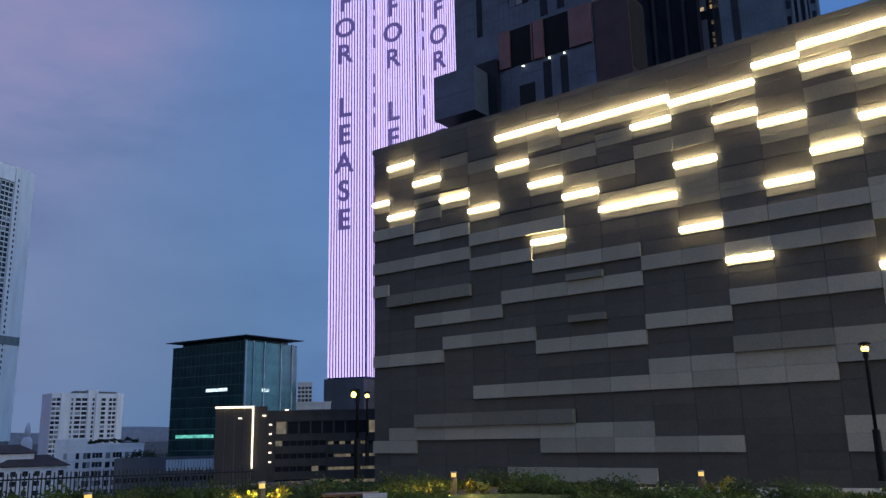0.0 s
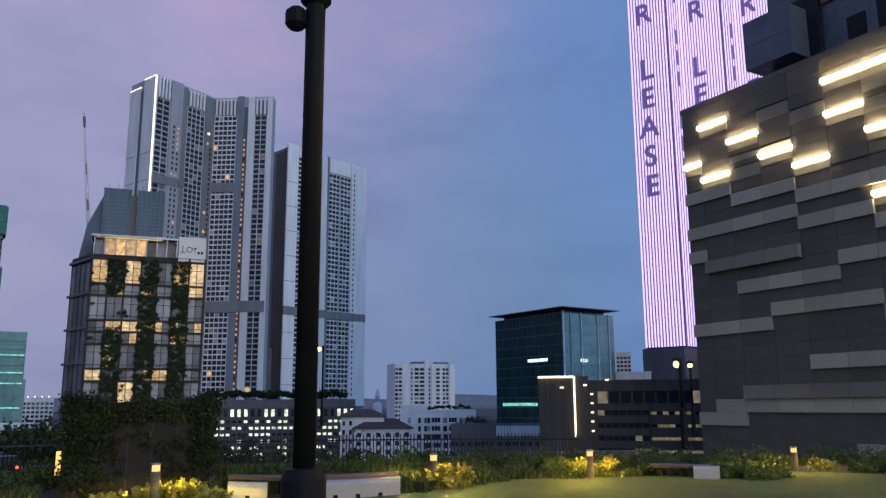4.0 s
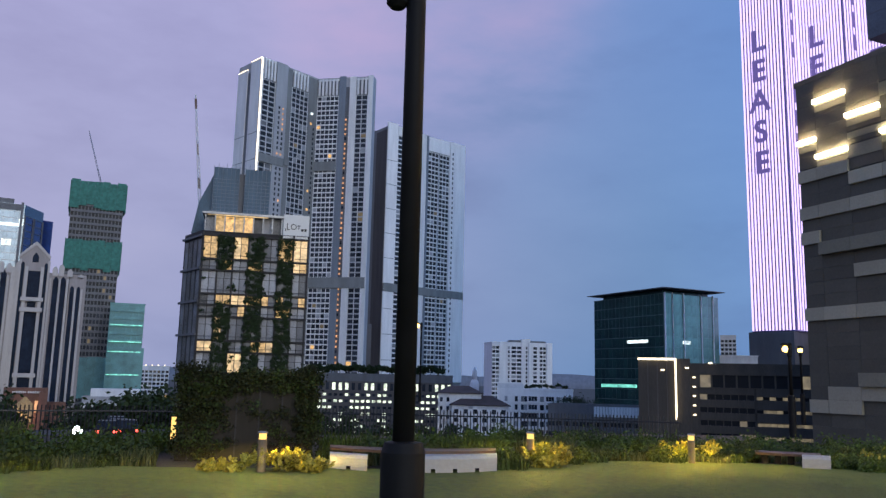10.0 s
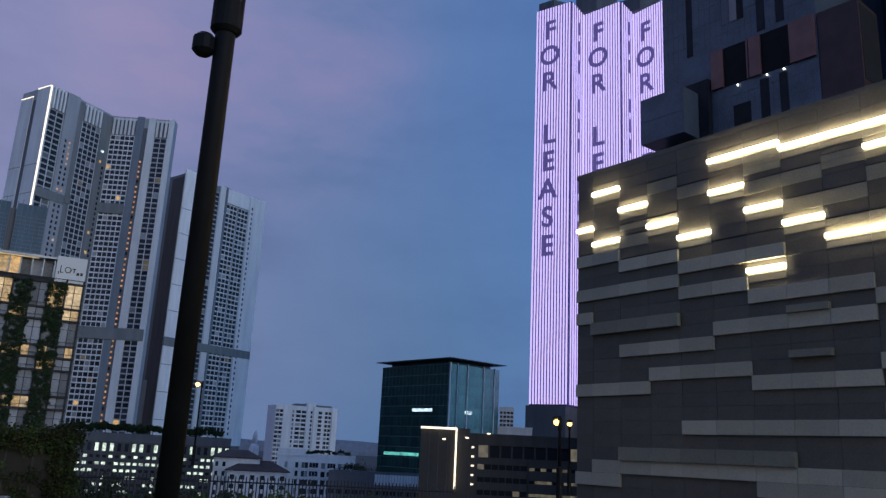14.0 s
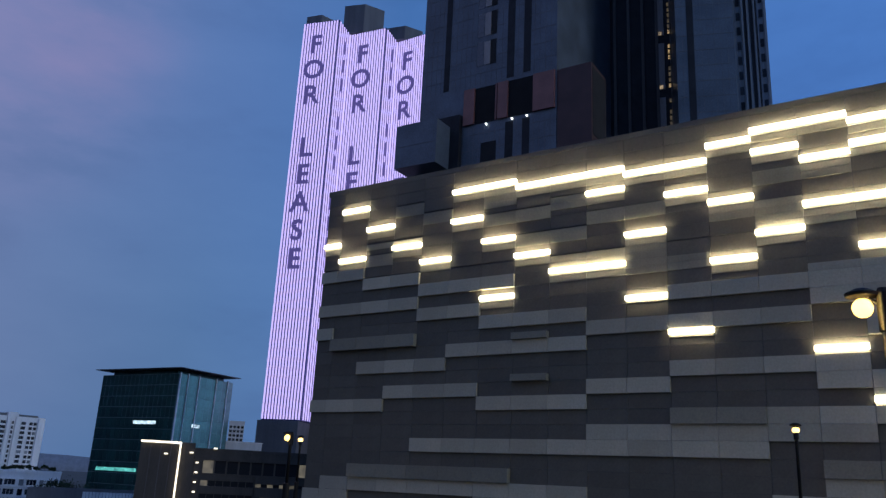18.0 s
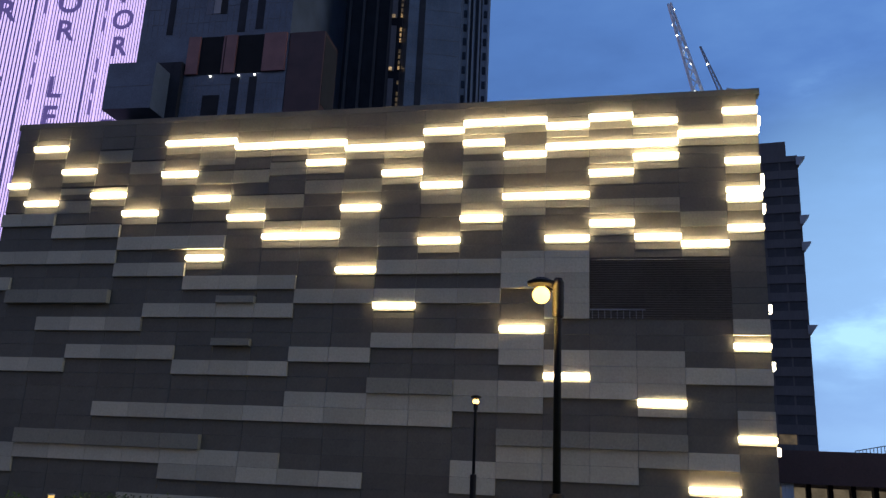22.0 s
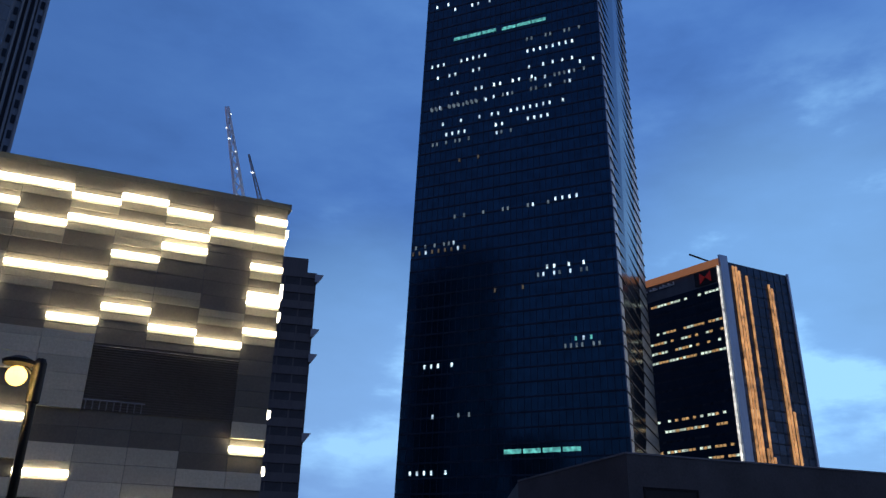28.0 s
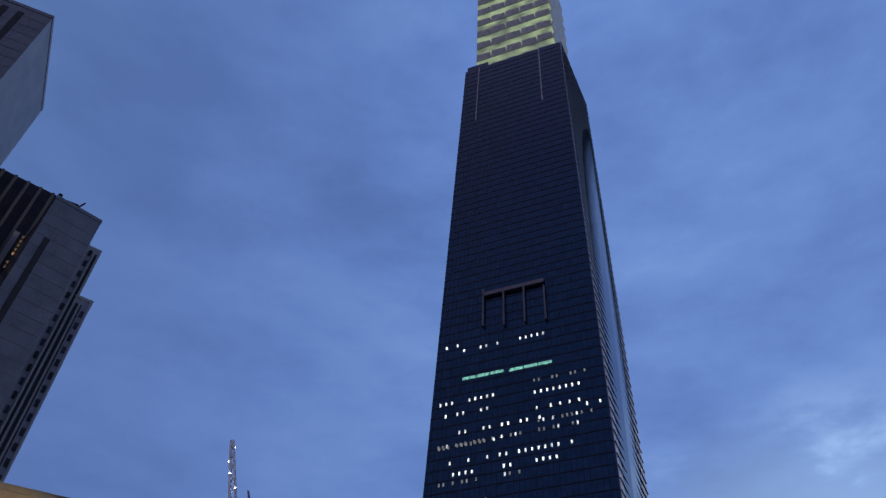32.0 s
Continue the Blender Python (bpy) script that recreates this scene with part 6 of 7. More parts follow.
# low white street blocks
fy = plane(-64.0, -60.3, -60, 200)
low = house_at("street_block", fy, "low white street block with a lit upper window", "building")
block(low, fy, 10, GROUND, up(-0.9, 200), "render_grey", parapet=0.4)
facade(low, fy, 0, fy.len, GROUND + 6, up(-1.1, 200), 6, 3.1, 0.6, 0.5, "render_white", "glass_dark", [("lit_amber", 0.1)], slab=0.15, pier=0.15)
fz = plane(-53.2, -48.6, -50, 230)
low2 = house_at("street_block", fz, "low grey street block with a flat roof", "building")
block(low2, fz, 10, GROUND, up(-1.7, 230), "render_grey", parapet=0.4)
facade(low2, fz, 0, fz.len, GROUND + 6, up(-2.0, 230), 7, 3.1, 0.6, 0.5, "render_white", "glass_loft", [], slab=0.15, pier=0.15)
part("upper_storey", Geo().slab(fz, fz.len * 0.1, fz.len * 0.75, up(-1.69, 230) + 0.4, up(-1.1, 230), -9, -1), "render_white", low2)

# white block, villa
fw = plane(-25.45, -20.15, -22, 310)
white = house_at("white_block", fw, "white five-storey block with a planted roof", "building")
block(white, fw, 14, GROUND, up(-0.65, 310), "paint_bright", parapet=0.9)
part("roof_terrace_wall", Geo().slab(fw, 0, fw.len * 0.35, up(-0.65, 310) + 0.91, up(-0.3, 310) + 0.8, -8, -1), "render_white", white)
for r in range(6):
    z = up(-1.39 - 0.57 * r, 310)
    part("storey_line", Geo().slab(fw, 0.1, fw.len - 0.1, z - 0.75, z - 0.55, 0.0, 0.14), "render_white", white)
    for k, (a, b) in enumerate(((0.10, 0.14), (0.235, 0.275), (0.315, 0.40), (0.415, 0.53), (0.565, 0.62), (0.645, 0.75), (0.78, 0.83), (0.86, 0.975))):
        u0, u1 = fw.len * a, fw.len * b
        n = max(1, round((u1 - u0) / 1.15))
        part("window_frame", Geo().slab(fw, u0 - 0.14, u0, z, z + 2.0, 0, 0.2).slab(fw, u1, u1 + 0.14, z, z + 2.0, 0, 0.2).slab(fw, u0 - 0.14, u1 + 0.14, z + 2.0, z + 2.2, 0, 0.3), "paint_bright", white)
        for i in range(n):
            w = (u1 - u0) / n
            part("window", Geo().slab(fw, u0 + w * i + 0.05, u0 + w * (i + 1) - 0.05, z, z + 1.98, 0.0, 0.06), "glass_black" if (i * 5 + k * 3 + r * 7) % 6 else "curtain_sky_grey", white)
        part("window_sill", Geo().slab(fw, u0 - 0.2, u1 + 0.2, z - 0.16, z - 0.01, 0, 0.35), "paint_bright", white)
        if b - a > 0.09:
            part("balcony_wall", Geo().slab(fw, u0 - 0.1, u1 + 0.1, z - 0.5, z + 0.25, 0.5, 0.62), "paint_bright", white)
fi = plane(-29.6, -24.7, -28, 290)
villa = house_at("hipped_villa", fi, "white villa block with dark hipped tile roofs", "house")
part("wall", Geo().prism(rect(Face(fi.a, fi.p(fi.len * 0.62, 0)), 12), GROUND, up(-0.95, 290)), "render_white", villa)
fi2 = Face(fi.p(fi.len * 0.2, 0, 3), fi.p(fi.len, 0, 3))
part("wing_wall", Geo().prism(rect(fi2, 10), GROUND, up(-1.75, 290)), "render_white", villa)
facade(villa, fi, 0, fi.len * 0.19, GROUND + 1, up(-1.0, 290), 2, 2.9, 0.42, 0.5, "render_white", "glass_black", [], slab=0.15, pier=0.15)
facade(villa, fi2, 0, fi2.len, GROUND + 1, up(-1.8, 290), 6, 2.9, 0.46, 0.52, "render_white", "glass_black", [], slab=0.15, pier=0.15)


def hip_roof(house, f, depth, z0, z1, over=1.1):
    r = rect(f, depth)
    m = sum(r, Vector()) / 4
    e = (f.b - f.a) * 0.22
    out = [q + (q - m).normalized() * over for q in r]
    top = [m - e, m + e, m + e + f.n * -0.2, m - e + f.n * -0.2]
    part("roof", Geo().prism(out, z0, z0 + 0.25), "roof_tile", house)
    part("roof", Geo().prism(out, z0 + 0.26, z1, top), "roof_tile", house)


hip_roof(villa, Face(fi.a, fi.p(fi.len * 0.62, 0)), 12, up(-0.94, 290), up(-0.4, 290))
hip_roof(villa, fi2, 10, up(-1.74, 290), up(-1.05, 290))
part("balcony", Geo().slab(fi2, fi2.len * 0.62, fi2.len * 0.8, up(-3.1, 290), up(-2.95, 290), 0.0, 1.2), "render_white", villa)

# far white domed tower, and a pale roof edge beside the glass office
base = at(-27.05, 640, GROUND)
dome = thing("domed_tower", base, "far small white tower with a domed base", "tower")
q = at(-27.05, 640)
part("dome", Geo().lathe(q, [(3.7, GROUND), (3.7, up(-0.35, 640)), (3.2, up(-0.1, 640)), (2.0, up(0.05, 640))], 16), "paint_bright", dome, smooth=True)
part("shaft", Geo().lathe(q, [(2.0, up(0.05, 640)), (1.9, up(0.65, 640)), (1.2, up(0.72, 640)), (0.9, up(0.85, 640)), (0.1, up(0.98, 640))], 12), "paint_bright", dome, smooth=True)
fk = plane(-10.6, -7.9, -9, 330)
pale = house_at("low_pale_block", fk, "low grey block with a pale roof parapet", "building")
block(pale, fk, 10, GROUND, up(1.5, 330), "render_mid")
part("parapet", Geo().slab(fk, 0, fk.len, up(1.5, 330) + 0.01, up(1.97, 330), -9, 0.2), "render_white", pale)
part("parapet_coping", Geo().slab(fk, -0.2, fk.len + 0.2, up(1.97, 330) + 0.01, up(2.03, 330), -9.2, 0.4), "paint_bright", pale)

# low grey block with a pale canopy
fj = plane(-21.9, -15.6, -18, 240)
shop = house_at("low_depot", fj, "low grey depot with a pale ribbed upper wall", "building")
block(shop, fj, 12, GROUND, up(-1.55, 240), "render_dark", parapet=0.3)
for i in range(16):
    part("rib_panel", Geo().slab(fj, fj.len * (0.5 + i / 32) + 0.05, fj.len * (0.5 + (i + 1) / 32) - 0.05, up(-2.3, 240), up(-1.6, 240), 0.0, 0.3), "render_white", shop)
facade(shop, fj, 0, fj.len, GROUND + 6, up(-2.4, 240), 12, 3.2, 0.8, 0.45, "render_dark", "glass_dark", [("lit_dim", 0.08)], slab=0.4, pier=0.2)

# green glass office with a flat oversailing roof
fg1 = Face(at(-18.65, 330), at(-13.95, 300))
fg2 = Face(fg1.b, at(-10.4, 319))
office = house_at("glass_office", fg1, "dark green glass office with a flat oversailing roof", "office block")
zG = up(6.25, 300)
ring = [fg1.a, fg1.b, fg2.b, fg2.b - fg2.n * 34, fg1.a - fg1.n * 30]
part("wall", Geo().prism(ring, GROUND, zG), "glass_forest", office)
facade(office, fg1, 0, fg1.len, GROUND + 14, zG, 18, 3.9, 0.94, 0.95, "metal_teal", "glass_forest", [], slab=0.12, pier=0.10, budget=150)
facade(office, fg2, 0, fg2.len, GROUND + 14, zG, 10, 3.9, 0.93, 0.96, "metal_teal", "glass_tealight", [], slab=0.05, pier=0.15, budget=300)
for u, w in ((0.012, 0.4), (0.15, 0.16), (0.35, 0.3), (0.67, 0.3), (0.89, 0.25)):
    part("vertical_fin", Geo().slab(fg2, fg2.len * u - w / 2, fg2.len * u + w / 2, GROUND + 14, zG + 0.4, 0.1, 0.6), "metal_pale", office)
for a0, a1, el in ((-18.2, -15.8, -0.25), (-16.4, -15.0, 2.75), (-12.75, -12.25, 2.75)):
    f = fg1 if a0 < -14 else fg2
    part("lit_ceiling", Geo().slab(f, spot(f, a0), spot(f, a1), rise(f, a0, el), rise(f, a0, el) + 1.2, 0.1, 0.22), "lit_teal" if el < 0 else "lit_cool", office)
c0 = sum(ring, Vector()) / 5
part("roof", Geo().prism([p + (p - c0).normalized() * 3.0 for p in ring], zG + 1.75, zG + 2.0), "render_dark", office)
part("roof_storey", Geo().prism([c0 + (p - c0) * 0.85 for p in ring], zG + 0.01, zG + 1.74), "glass_forest", office)
part("beacon", Geo().lathe(fg1.p(fg1.len * 0.6, zG + 2.0, -4), [(0.3, 0), (0.3, 0.7)], 8), "red_glow", office)

# dark parking block with a lit gantry line
fd = plane(-15.7, -4.6, -8, 190)
park = house_at("parking_block", fd, "dark parking block with rows of warm lights and a lit edge", "building")
block(park, fd, 22, GROUND, up(1.3, 190), "clad_brown", parapet=0.6)
stair_t = part("stair_tower", Geo().slab(fd, 0, fd.len * 0.23, GROUND, up(1.6, 192), 0.0, 0.5), "clad_brown", park)
for i in range(1, 4):
    part("cladding_joint", Geo().slab(fd, fd.len * 0.23 * i / 4 - 0.08, fd.len * 0.23 * i / 4 + 0.08, GROUND, up(1.55, 192), 0.5, 0.55), "render_shadow", stair_t)
part("side_tower", Geo().slab(fd, fd.len * 0.23 + 0.1, fd.len * 0.31, GROUND, up(1.75, 192), 0.0, 0.4), "clad_brown", park)
zz = up(0.9, 190)
facade(park, fd, fd.len * 0.36, fd.len, zz - 3.6, zz, 9, 3.6, 0.85, 0.75, "clad_brown", "void_dark", [("lit_deck", 0.22)], slab=0.5, pier=0.2, rows=1)
facade(park, fd, fd.len * 0.68, fd.len, GROUND + 10, zz - 3.7, 9, 2.6, 0.94, 0.24, "clad_brown", "void_dark", [("lit_deck", 0.8)], slab=0.6, pier=0.2)
facade(park, fd, fd.len * 0.36, fd.len * 0.67, GROUND + 10, zz - 3.7, 7, 2.6, 0.9, 0.4, "clad_brown", "void_dark", [("lit_deck", 0.08)], slab=0.4, pier=0.2)
for j in range(5):
    part("stair_light", Geo().slab(fd, fd.len * 0.322, fd.len * 0.338, up(0.48 - 0.62 * j, 190), up(0.58 - 0.62 * j, 190), 0.0, 0.3), "strip_white", park)
for az, el in ((-11.1, 1.45), (-12.6, 1.1), (-14.2, 0.95)):
    part("wall_light", Geo().slab(fd, spot(fd, az), spot(fd, az) + 0.8, up(el, 190), up(el, 190) + 0.3, 0.5, 0.8), "strip_white", park)
part("light_line", Geo().slab(fd, 0, fd.len * 0.23, up(1.64, 192), up(1.78, 192), 0.6, 1.2), "strip_white", park)
part("light_line", Geo().slab(fd, fd.len * 0.23 - 0.35, fd.len * 0.23, up(-2.3, 192), up(1.64, 192) - 0.01, 0.6, 1.2), "strip_white", park)

# far hills, their haze painted into the colour
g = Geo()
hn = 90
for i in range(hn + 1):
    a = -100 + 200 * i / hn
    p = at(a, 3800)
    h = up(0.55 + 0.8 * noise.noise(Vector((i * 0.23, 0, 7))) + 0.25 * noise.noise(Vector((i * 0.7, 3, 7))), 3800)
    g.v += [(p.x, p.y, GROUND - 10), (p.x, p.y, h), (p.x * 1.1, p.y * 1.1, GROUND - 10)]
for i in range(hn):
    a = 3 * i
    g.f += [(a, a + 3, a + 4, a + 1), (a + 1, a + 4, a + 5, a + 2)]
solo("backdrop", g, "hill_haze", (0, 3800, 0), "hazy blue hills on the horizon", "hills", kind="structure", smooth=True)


# ---- cranes ----
def tower_crane(az, d, base_el, tip_az, tip_el, label, w=1.6, mat="metal_white", lights=0, bands=()):
    """A luffing jib as an open lattice, from its slew ring to the tip."""
    o = at(az, d, up(base_el, d))
    tip = at(tip_az, d, up(tip_el, d))
    c = thing("tower_crane", o, label, "crane", "tower cranes")
    axis = (tip - o).normalized()
    s = axis.cross(way(az)).normalized() * w * 0.5
    t = axis.cross(s).normalized() * w * 0.5
    L = (tip - o).length
    n = max(6, int(L / (w * 1.3)))
    chords = (s + t, s - t, -s - t, -s + t)
    for q in chords:
        part("jib_chord", Geo().bar(o + q, tip + q * 0.3, w * 0.13, 4), mat, c)
    g = Geo()
    for i in range(n):
        a, b = i / n, (i + 1) / n
        for k in range(4):
            qa, qb = chords[k] * (1 - 0.7 * a), chords[(k + 1) % 4] * (1 - 0.7 * b)
            g.bar(o + axis * L * a + qa, o + axis * L * b + qb, w * 0.09, 3)
    part("jib_lattice", g, mat, c)
    for k in range(lights):
        q = o + axis * L * (k + 0.6) / lights + chords[k % 4] * 0.6
        part("work_light", Geo().lathe(q, [(0.15, -0.3), (0.42, 0.0), (0.15, 0.3)], 8), "white_spot", c, "small white work light")
    for k in bands:
        part("jib_band", Geo().bar(o + axis * L * k, o + axis * L * (k + 0.1), w * 0.42, 6), "red_cladding", c, "dull red painted section")
    m0 = Vector((o.x, o.y, GROUND))
    part("mast", Geo().bar(m0, o, w * 0.5, 4), mat, c)
    part("machine_deck", Geo().bar(o - s * 3, o + way(az + 90) * w * 3, w * 0.6, 4), mat, c)
    return c


tower_crane(43.75, 250, 25.2, 41.76, 31.64, "pale lattice tower crane lit by the dusk sky", 2.9, "metal_pale", 7)
tower_crane(45.2, 270, 25.6, 43.9, 28.7, "small grey tower crane behind a roof", 1.3, "metal_grey", 1)
tower_crane(-46.85, 170, 11.9, -47.65, 18.9, "pale striped luffing crane behind the loft block", 0.6, "metal_white", 0, (0.1, 0.42, 0.86))
tower_crane(-53.2, 400, 12.1, -54.3, 15.6, "thin crane jib on the netted tower", 0.6, "metal_grey")


# ---- garden furniture ----
def glow_lamp(where, watts, colour, size):
    lamp = new("lamp_light", bpy.data.lights.new("lamp_light", "POINT"))
    lamp.location = where
    lamp.data.energy, lamp.data.color, lamp.data.shadow_soft_size = watts, colour, size
    return lamp


SODIUM = (1.0, 0.60, 0.20)


def lamp_post(az, d, z_lamp, label, head_out=0.42, watts=0.0, r=0.046, globe=0.105):
    o = at(az, d)
    post = thing("street_lamp", o, label, "lamp post", "lamp posts")
    part("base_sleeve", Geo().lathe(o, [(0.12, -0.05), (0.12, 0.02), (r * 2.0, 0.03), (r * 2.0, 1.30), (r * 1.7, 1.34), (r * 1.05, 1.345)], 72), "metal_black", post)
    part("pole", Geo().lathe(o, [(r, 1.34), (r * 0.95, z_lamp - 0.4), (r * 0.95, z_lamp)], 24), "metal_black", post, smooth=True)
    part("collar", Geo().lathe(o, [(r * 1.1, z_lamp - 0.38), (r * 1.5, z_lamp - 0.36), (r * 1.5, z_lamp + 0.05), (r, z_lamp + 0.1)], 20), "metal_black", post)
    head = o + way(az - 90) * head_out
    part("arm", Geo().bar(o + Vector((0, 0, z_lamp - 0.1)), head + Vector((0, 0, z_lamp + 0.03)), r * 0.5, 8), "metal_black", post)
    hood = part("head", Geo().lathe(head + Vector((0, 0, z_lamp)), [(0.05, 0.0), (0.16, 0.015), (0.17, 0.05), (0.07, 0.10)], 18), "metal_black", post)
    if watts:
        lens = part("lamp", Geo().lathe(head + Vector((0, 0, z_lamp)), [(globe * math.sin(math.pi * (i + 0.4) / 10.8), -globe - 0.002 - globe * math.cos(math.pi * (i + 0.4) / 10.8)) for i in range(11)], 24), "lamp_glow", hood, "glowing sodium globe", smooth=True)
        lens.visible_shadow = False
        glow_lamp(head + Vector((0, 0, z_lamp - 0.1)), watts, SODIUM, 0.1)
    return post


near_post = lamp_post(-31.95, 3.4, 3.75, "thick black lamp post on a wider base sleeve")
nb = at(-31.95, 3.4)
part("floodlight", Geo().lathe(nb + way(-122) * 0.085 + Vector((0, 0, up(26.6, 3.4) - 0.05)), [(0.03, 0), (0.05, 0.02), (0.05, 0.08), (0.03, 0.1)], 12), "metal_black", near_post)
LIT = "slim black lamp post with a glowing sodium lamp"
lamp_post(33.5, 9.4, up(12.6, 9.4), LIT, 0.20, 420, 0.045)
lamp_post(27.72, 26.0, up(4.6, 26.0), LIT, 0.0, 420, 0.05)
lamp_post(-6.05, 30.0, up(2.7, 30.0), LIT, 0.12, 110, 0.06, 0.115)
lamp_post(-5.4, 40.0, up(2.55, 40.0), LIT, 0.0, 40, 0.05, 0.115)
lamp_post(-30.9, 60.0, up(3.9, 60.0), LIT, 0.3, 60, 0.06, 0.16)


def bollard(az, d, top_el, watts=270):
    o = at(az, d)
    h = up(top_el, d)
    b = thing("bollard_light", o, "low bollard light with a warm glowing head", "bollard", "bollard lights")
    shaft = part("post", Geo().lathe(o, [(0.075, -0.1), (0.075, h - 0.135)], 16), "bollard_stone", b)
    lens = part("lens", Geo().lathe(o, [(0.064, h - 0.133), (0.064, h - 0.035)], 16), "bollard_glow", shaft, "warm glowing lens")
    lens.visible_shadow = False
    part("cap", Geo().lathe(o, [(0.085, h - 0.033), (0.085, h - 0.01), (0.05, h)], 16), "metal_grey", shaft)
    shine = new("bollard_beam", bpy.data.lights.new("bollard_beam", "SPOT"))
    shine.location = o + Vector((0, 0, h - 0.06))
    shine.data.energy, shine.data.color, shine.data.shadow_soft_size, shine.data.spot_size, shine.data.spot_blend = watts, (1.0, 0.64, 0.13), 0.09, radians(170), 0.35
    return b


for az, d, el in ((-41.6, 14.2, -3.75), (-23.1, 15.9, -3.44), (-12.35, 17.9, -3.2), (0.63, 20.9, -2.87), (17.15, 21.0, -3.0), (-61.9, 13.5, -3.64)):
    bollard(az, d, el, 430)
# unlit stub post on the lawn
so = at(7.15, 8.0)
stub = thing("stub_post", so, "short dark timber post with an overhanging cap", "post")
ft2 = Face(so + way(-83) * 0.10, so + way(97) * 0.10)
part("shaft", Geo().slab(ft2, 0, 0.2, -0.1, 0.66, -0.2, 0.0), "seat_wood", stub)
part("cap", Geo().slab(ft2, -0.03, 0.2, 0.662, 0.735, -0.22, 0.02), "seat_wood", stub)


def bow(az, centre, d):
    """The front of a round seat falls back from its middle."""
    return d + 0.55 * ((az - centre) / 5.7) ** 2


def bench(az0, az1, d, top_el):
    """A curved timber seat."""
    z1, base_d = up(top_el, d), d
    o = at((az0 + az1) / 2, d)
    b = thing("curved_bench", o, "curved dark timber bench on the lawn's edge", "bench", "benches")
    steps = 16
    for k in range(4):
        g = Geo()
        mid_az = (az0 + az1) / 2
        for i in range(steps):
            a, c = az0 + (az1 - az0) * i / steps, az0 + (az1 - az0) * (i + 1) / steps
            ra, rc = bow(a, mid_az, d) + 0.15 * k, bow(c, mid_az, d) + 0.15 * k
            g.hull([at(a, ra, z1 - 0.05), at(c, rc, z1 - 0.05), at(c, rc + 0.14, z1 - 0.05), at(a, ra + 0.14, z1 - 0.05), at(a, ra, z1), at(c, rc, z1), at(c, rc + 0.14, z1), at(a, ra + 0.14, z1)])
        part("seat_slat", g, "seat_wood", b)
    for i in range(5):
        a = az0 + (az1 - az0) * (i + 0.5) / 5
        d = bow(a, (az0 + az1) / 2, base_d)
        part("support", Geo().hull([at(a, d + 0.1, -0.05), at(a + 0.4, d + 0.1, -0.05), at(a + 0.4, d + 0.5, -0.05), at(a, d + 0.5, -0.05), at(a, d + 0.1, z1 - 0.051), at(a + 0.4, d + 0.1, z1 - 0.051), at(a + 0.4, d + 0.5, z1 - 0.051), at(a, d + 0.5, z1 - 0.051)]), "metal_black", b)
    return b


def seat_block(az0, az1, d, z1, feet=3, centre=-31.2):
    o = at((az0 + az1) / 2, d)
    b = thing("concrete_seat", o, "pale precast concrete seat block with notched feet", "seat", "concrete seats")
    g, steps, bev = Geo(), 14, 0.05
    prof = [(0.0, 0.05), (0.0, z1 - bev), (bev, z1), (0.5 - bev, z1), (0.5, z1 - bev), (0.5, 0.05)]
    m = len(prof)
    for i in range(steps + 1):
        a = az0 + (az1 - az0) * i / steps
        g.v += [tuple(at(a, bow(a, centre, d) + r, z)) for r, z in prof]
    for i in range(steps):
        for j in range(m):
            k = (j + 1) % m
            g.f.append((i * m + j, i * m + k, (i + 1) * m + k, (i + 1) * m + j))
    g.f += [tuple(range(m - 1, -1, -1)), tuple(steps * m + j for j in range(m))]
    body = part("body", g, "concrete_seat", b)
    for i in range(feet):
        w = (az1 - az0) / (feet * 1.25 - 0.25)
        a, c = az0 + 1.25 * w * i, az0 + 1.25 * w * i + w
        da, dc = bow(a, centre, d), bow(c, centre, d)
        part("foot", Geo().hull([at(a, da, -0.05), at(c, dc, -0.05), at(c, dc + 0.5, -0.05), at(a, da + 0.5, -0.05), at(a, da, 0.048), at(c, dc, 0.048), at(c, dc + 0.5, 0.048), at(a, da + 0.5, 0.048)]), "concrete_seat", body)
    return b


bench(-37.0, -25.5, 14.95, -4.95)
seat_block(-37.0, -34.4, 14.35, up(-5.42, 14.35), 2)
seat_block(-31.2, -25.4, 14.4, up(-5.3, 14.4), 4)
bench(-8.4, -4.5, 18.7, -4.2)
seat_block(-5.6, -3.95, 18.2, up(-4.3, 18.2), 1, -6.4)

# railing behind the planting
fo_r = 21.5
rail_thing = thing("roof_railing", at(-40, fo_r), "thin dark metal railing of upright bars", "railing")
bar_mesh = Geo().bar((0, 0, -0.3), (0, 0, 0.80), 0.016, 5).mesh("bar", "rail_metal")
for i in range(230):
    az = -67 + i * 0.235
    if not -47.5 < az < -38:
        piece("bar", bar_mesh, rail_thing, at(az, fo_r), Matrix.Identity(4))
for a0, a1 in ((-67, -47.5), (-38, -13)):
    k = 12
    for i in range(k):
        p, q = at(a0 + (a1 - a0) * i / k, fo_r, 0.66), at(a0 + (a1 - a0) * (i + 1) / k, fo_r, 0.66)
        part("rail", Geo().bar(p, q, 0.02, 5), "rail_metal", rail_thing)


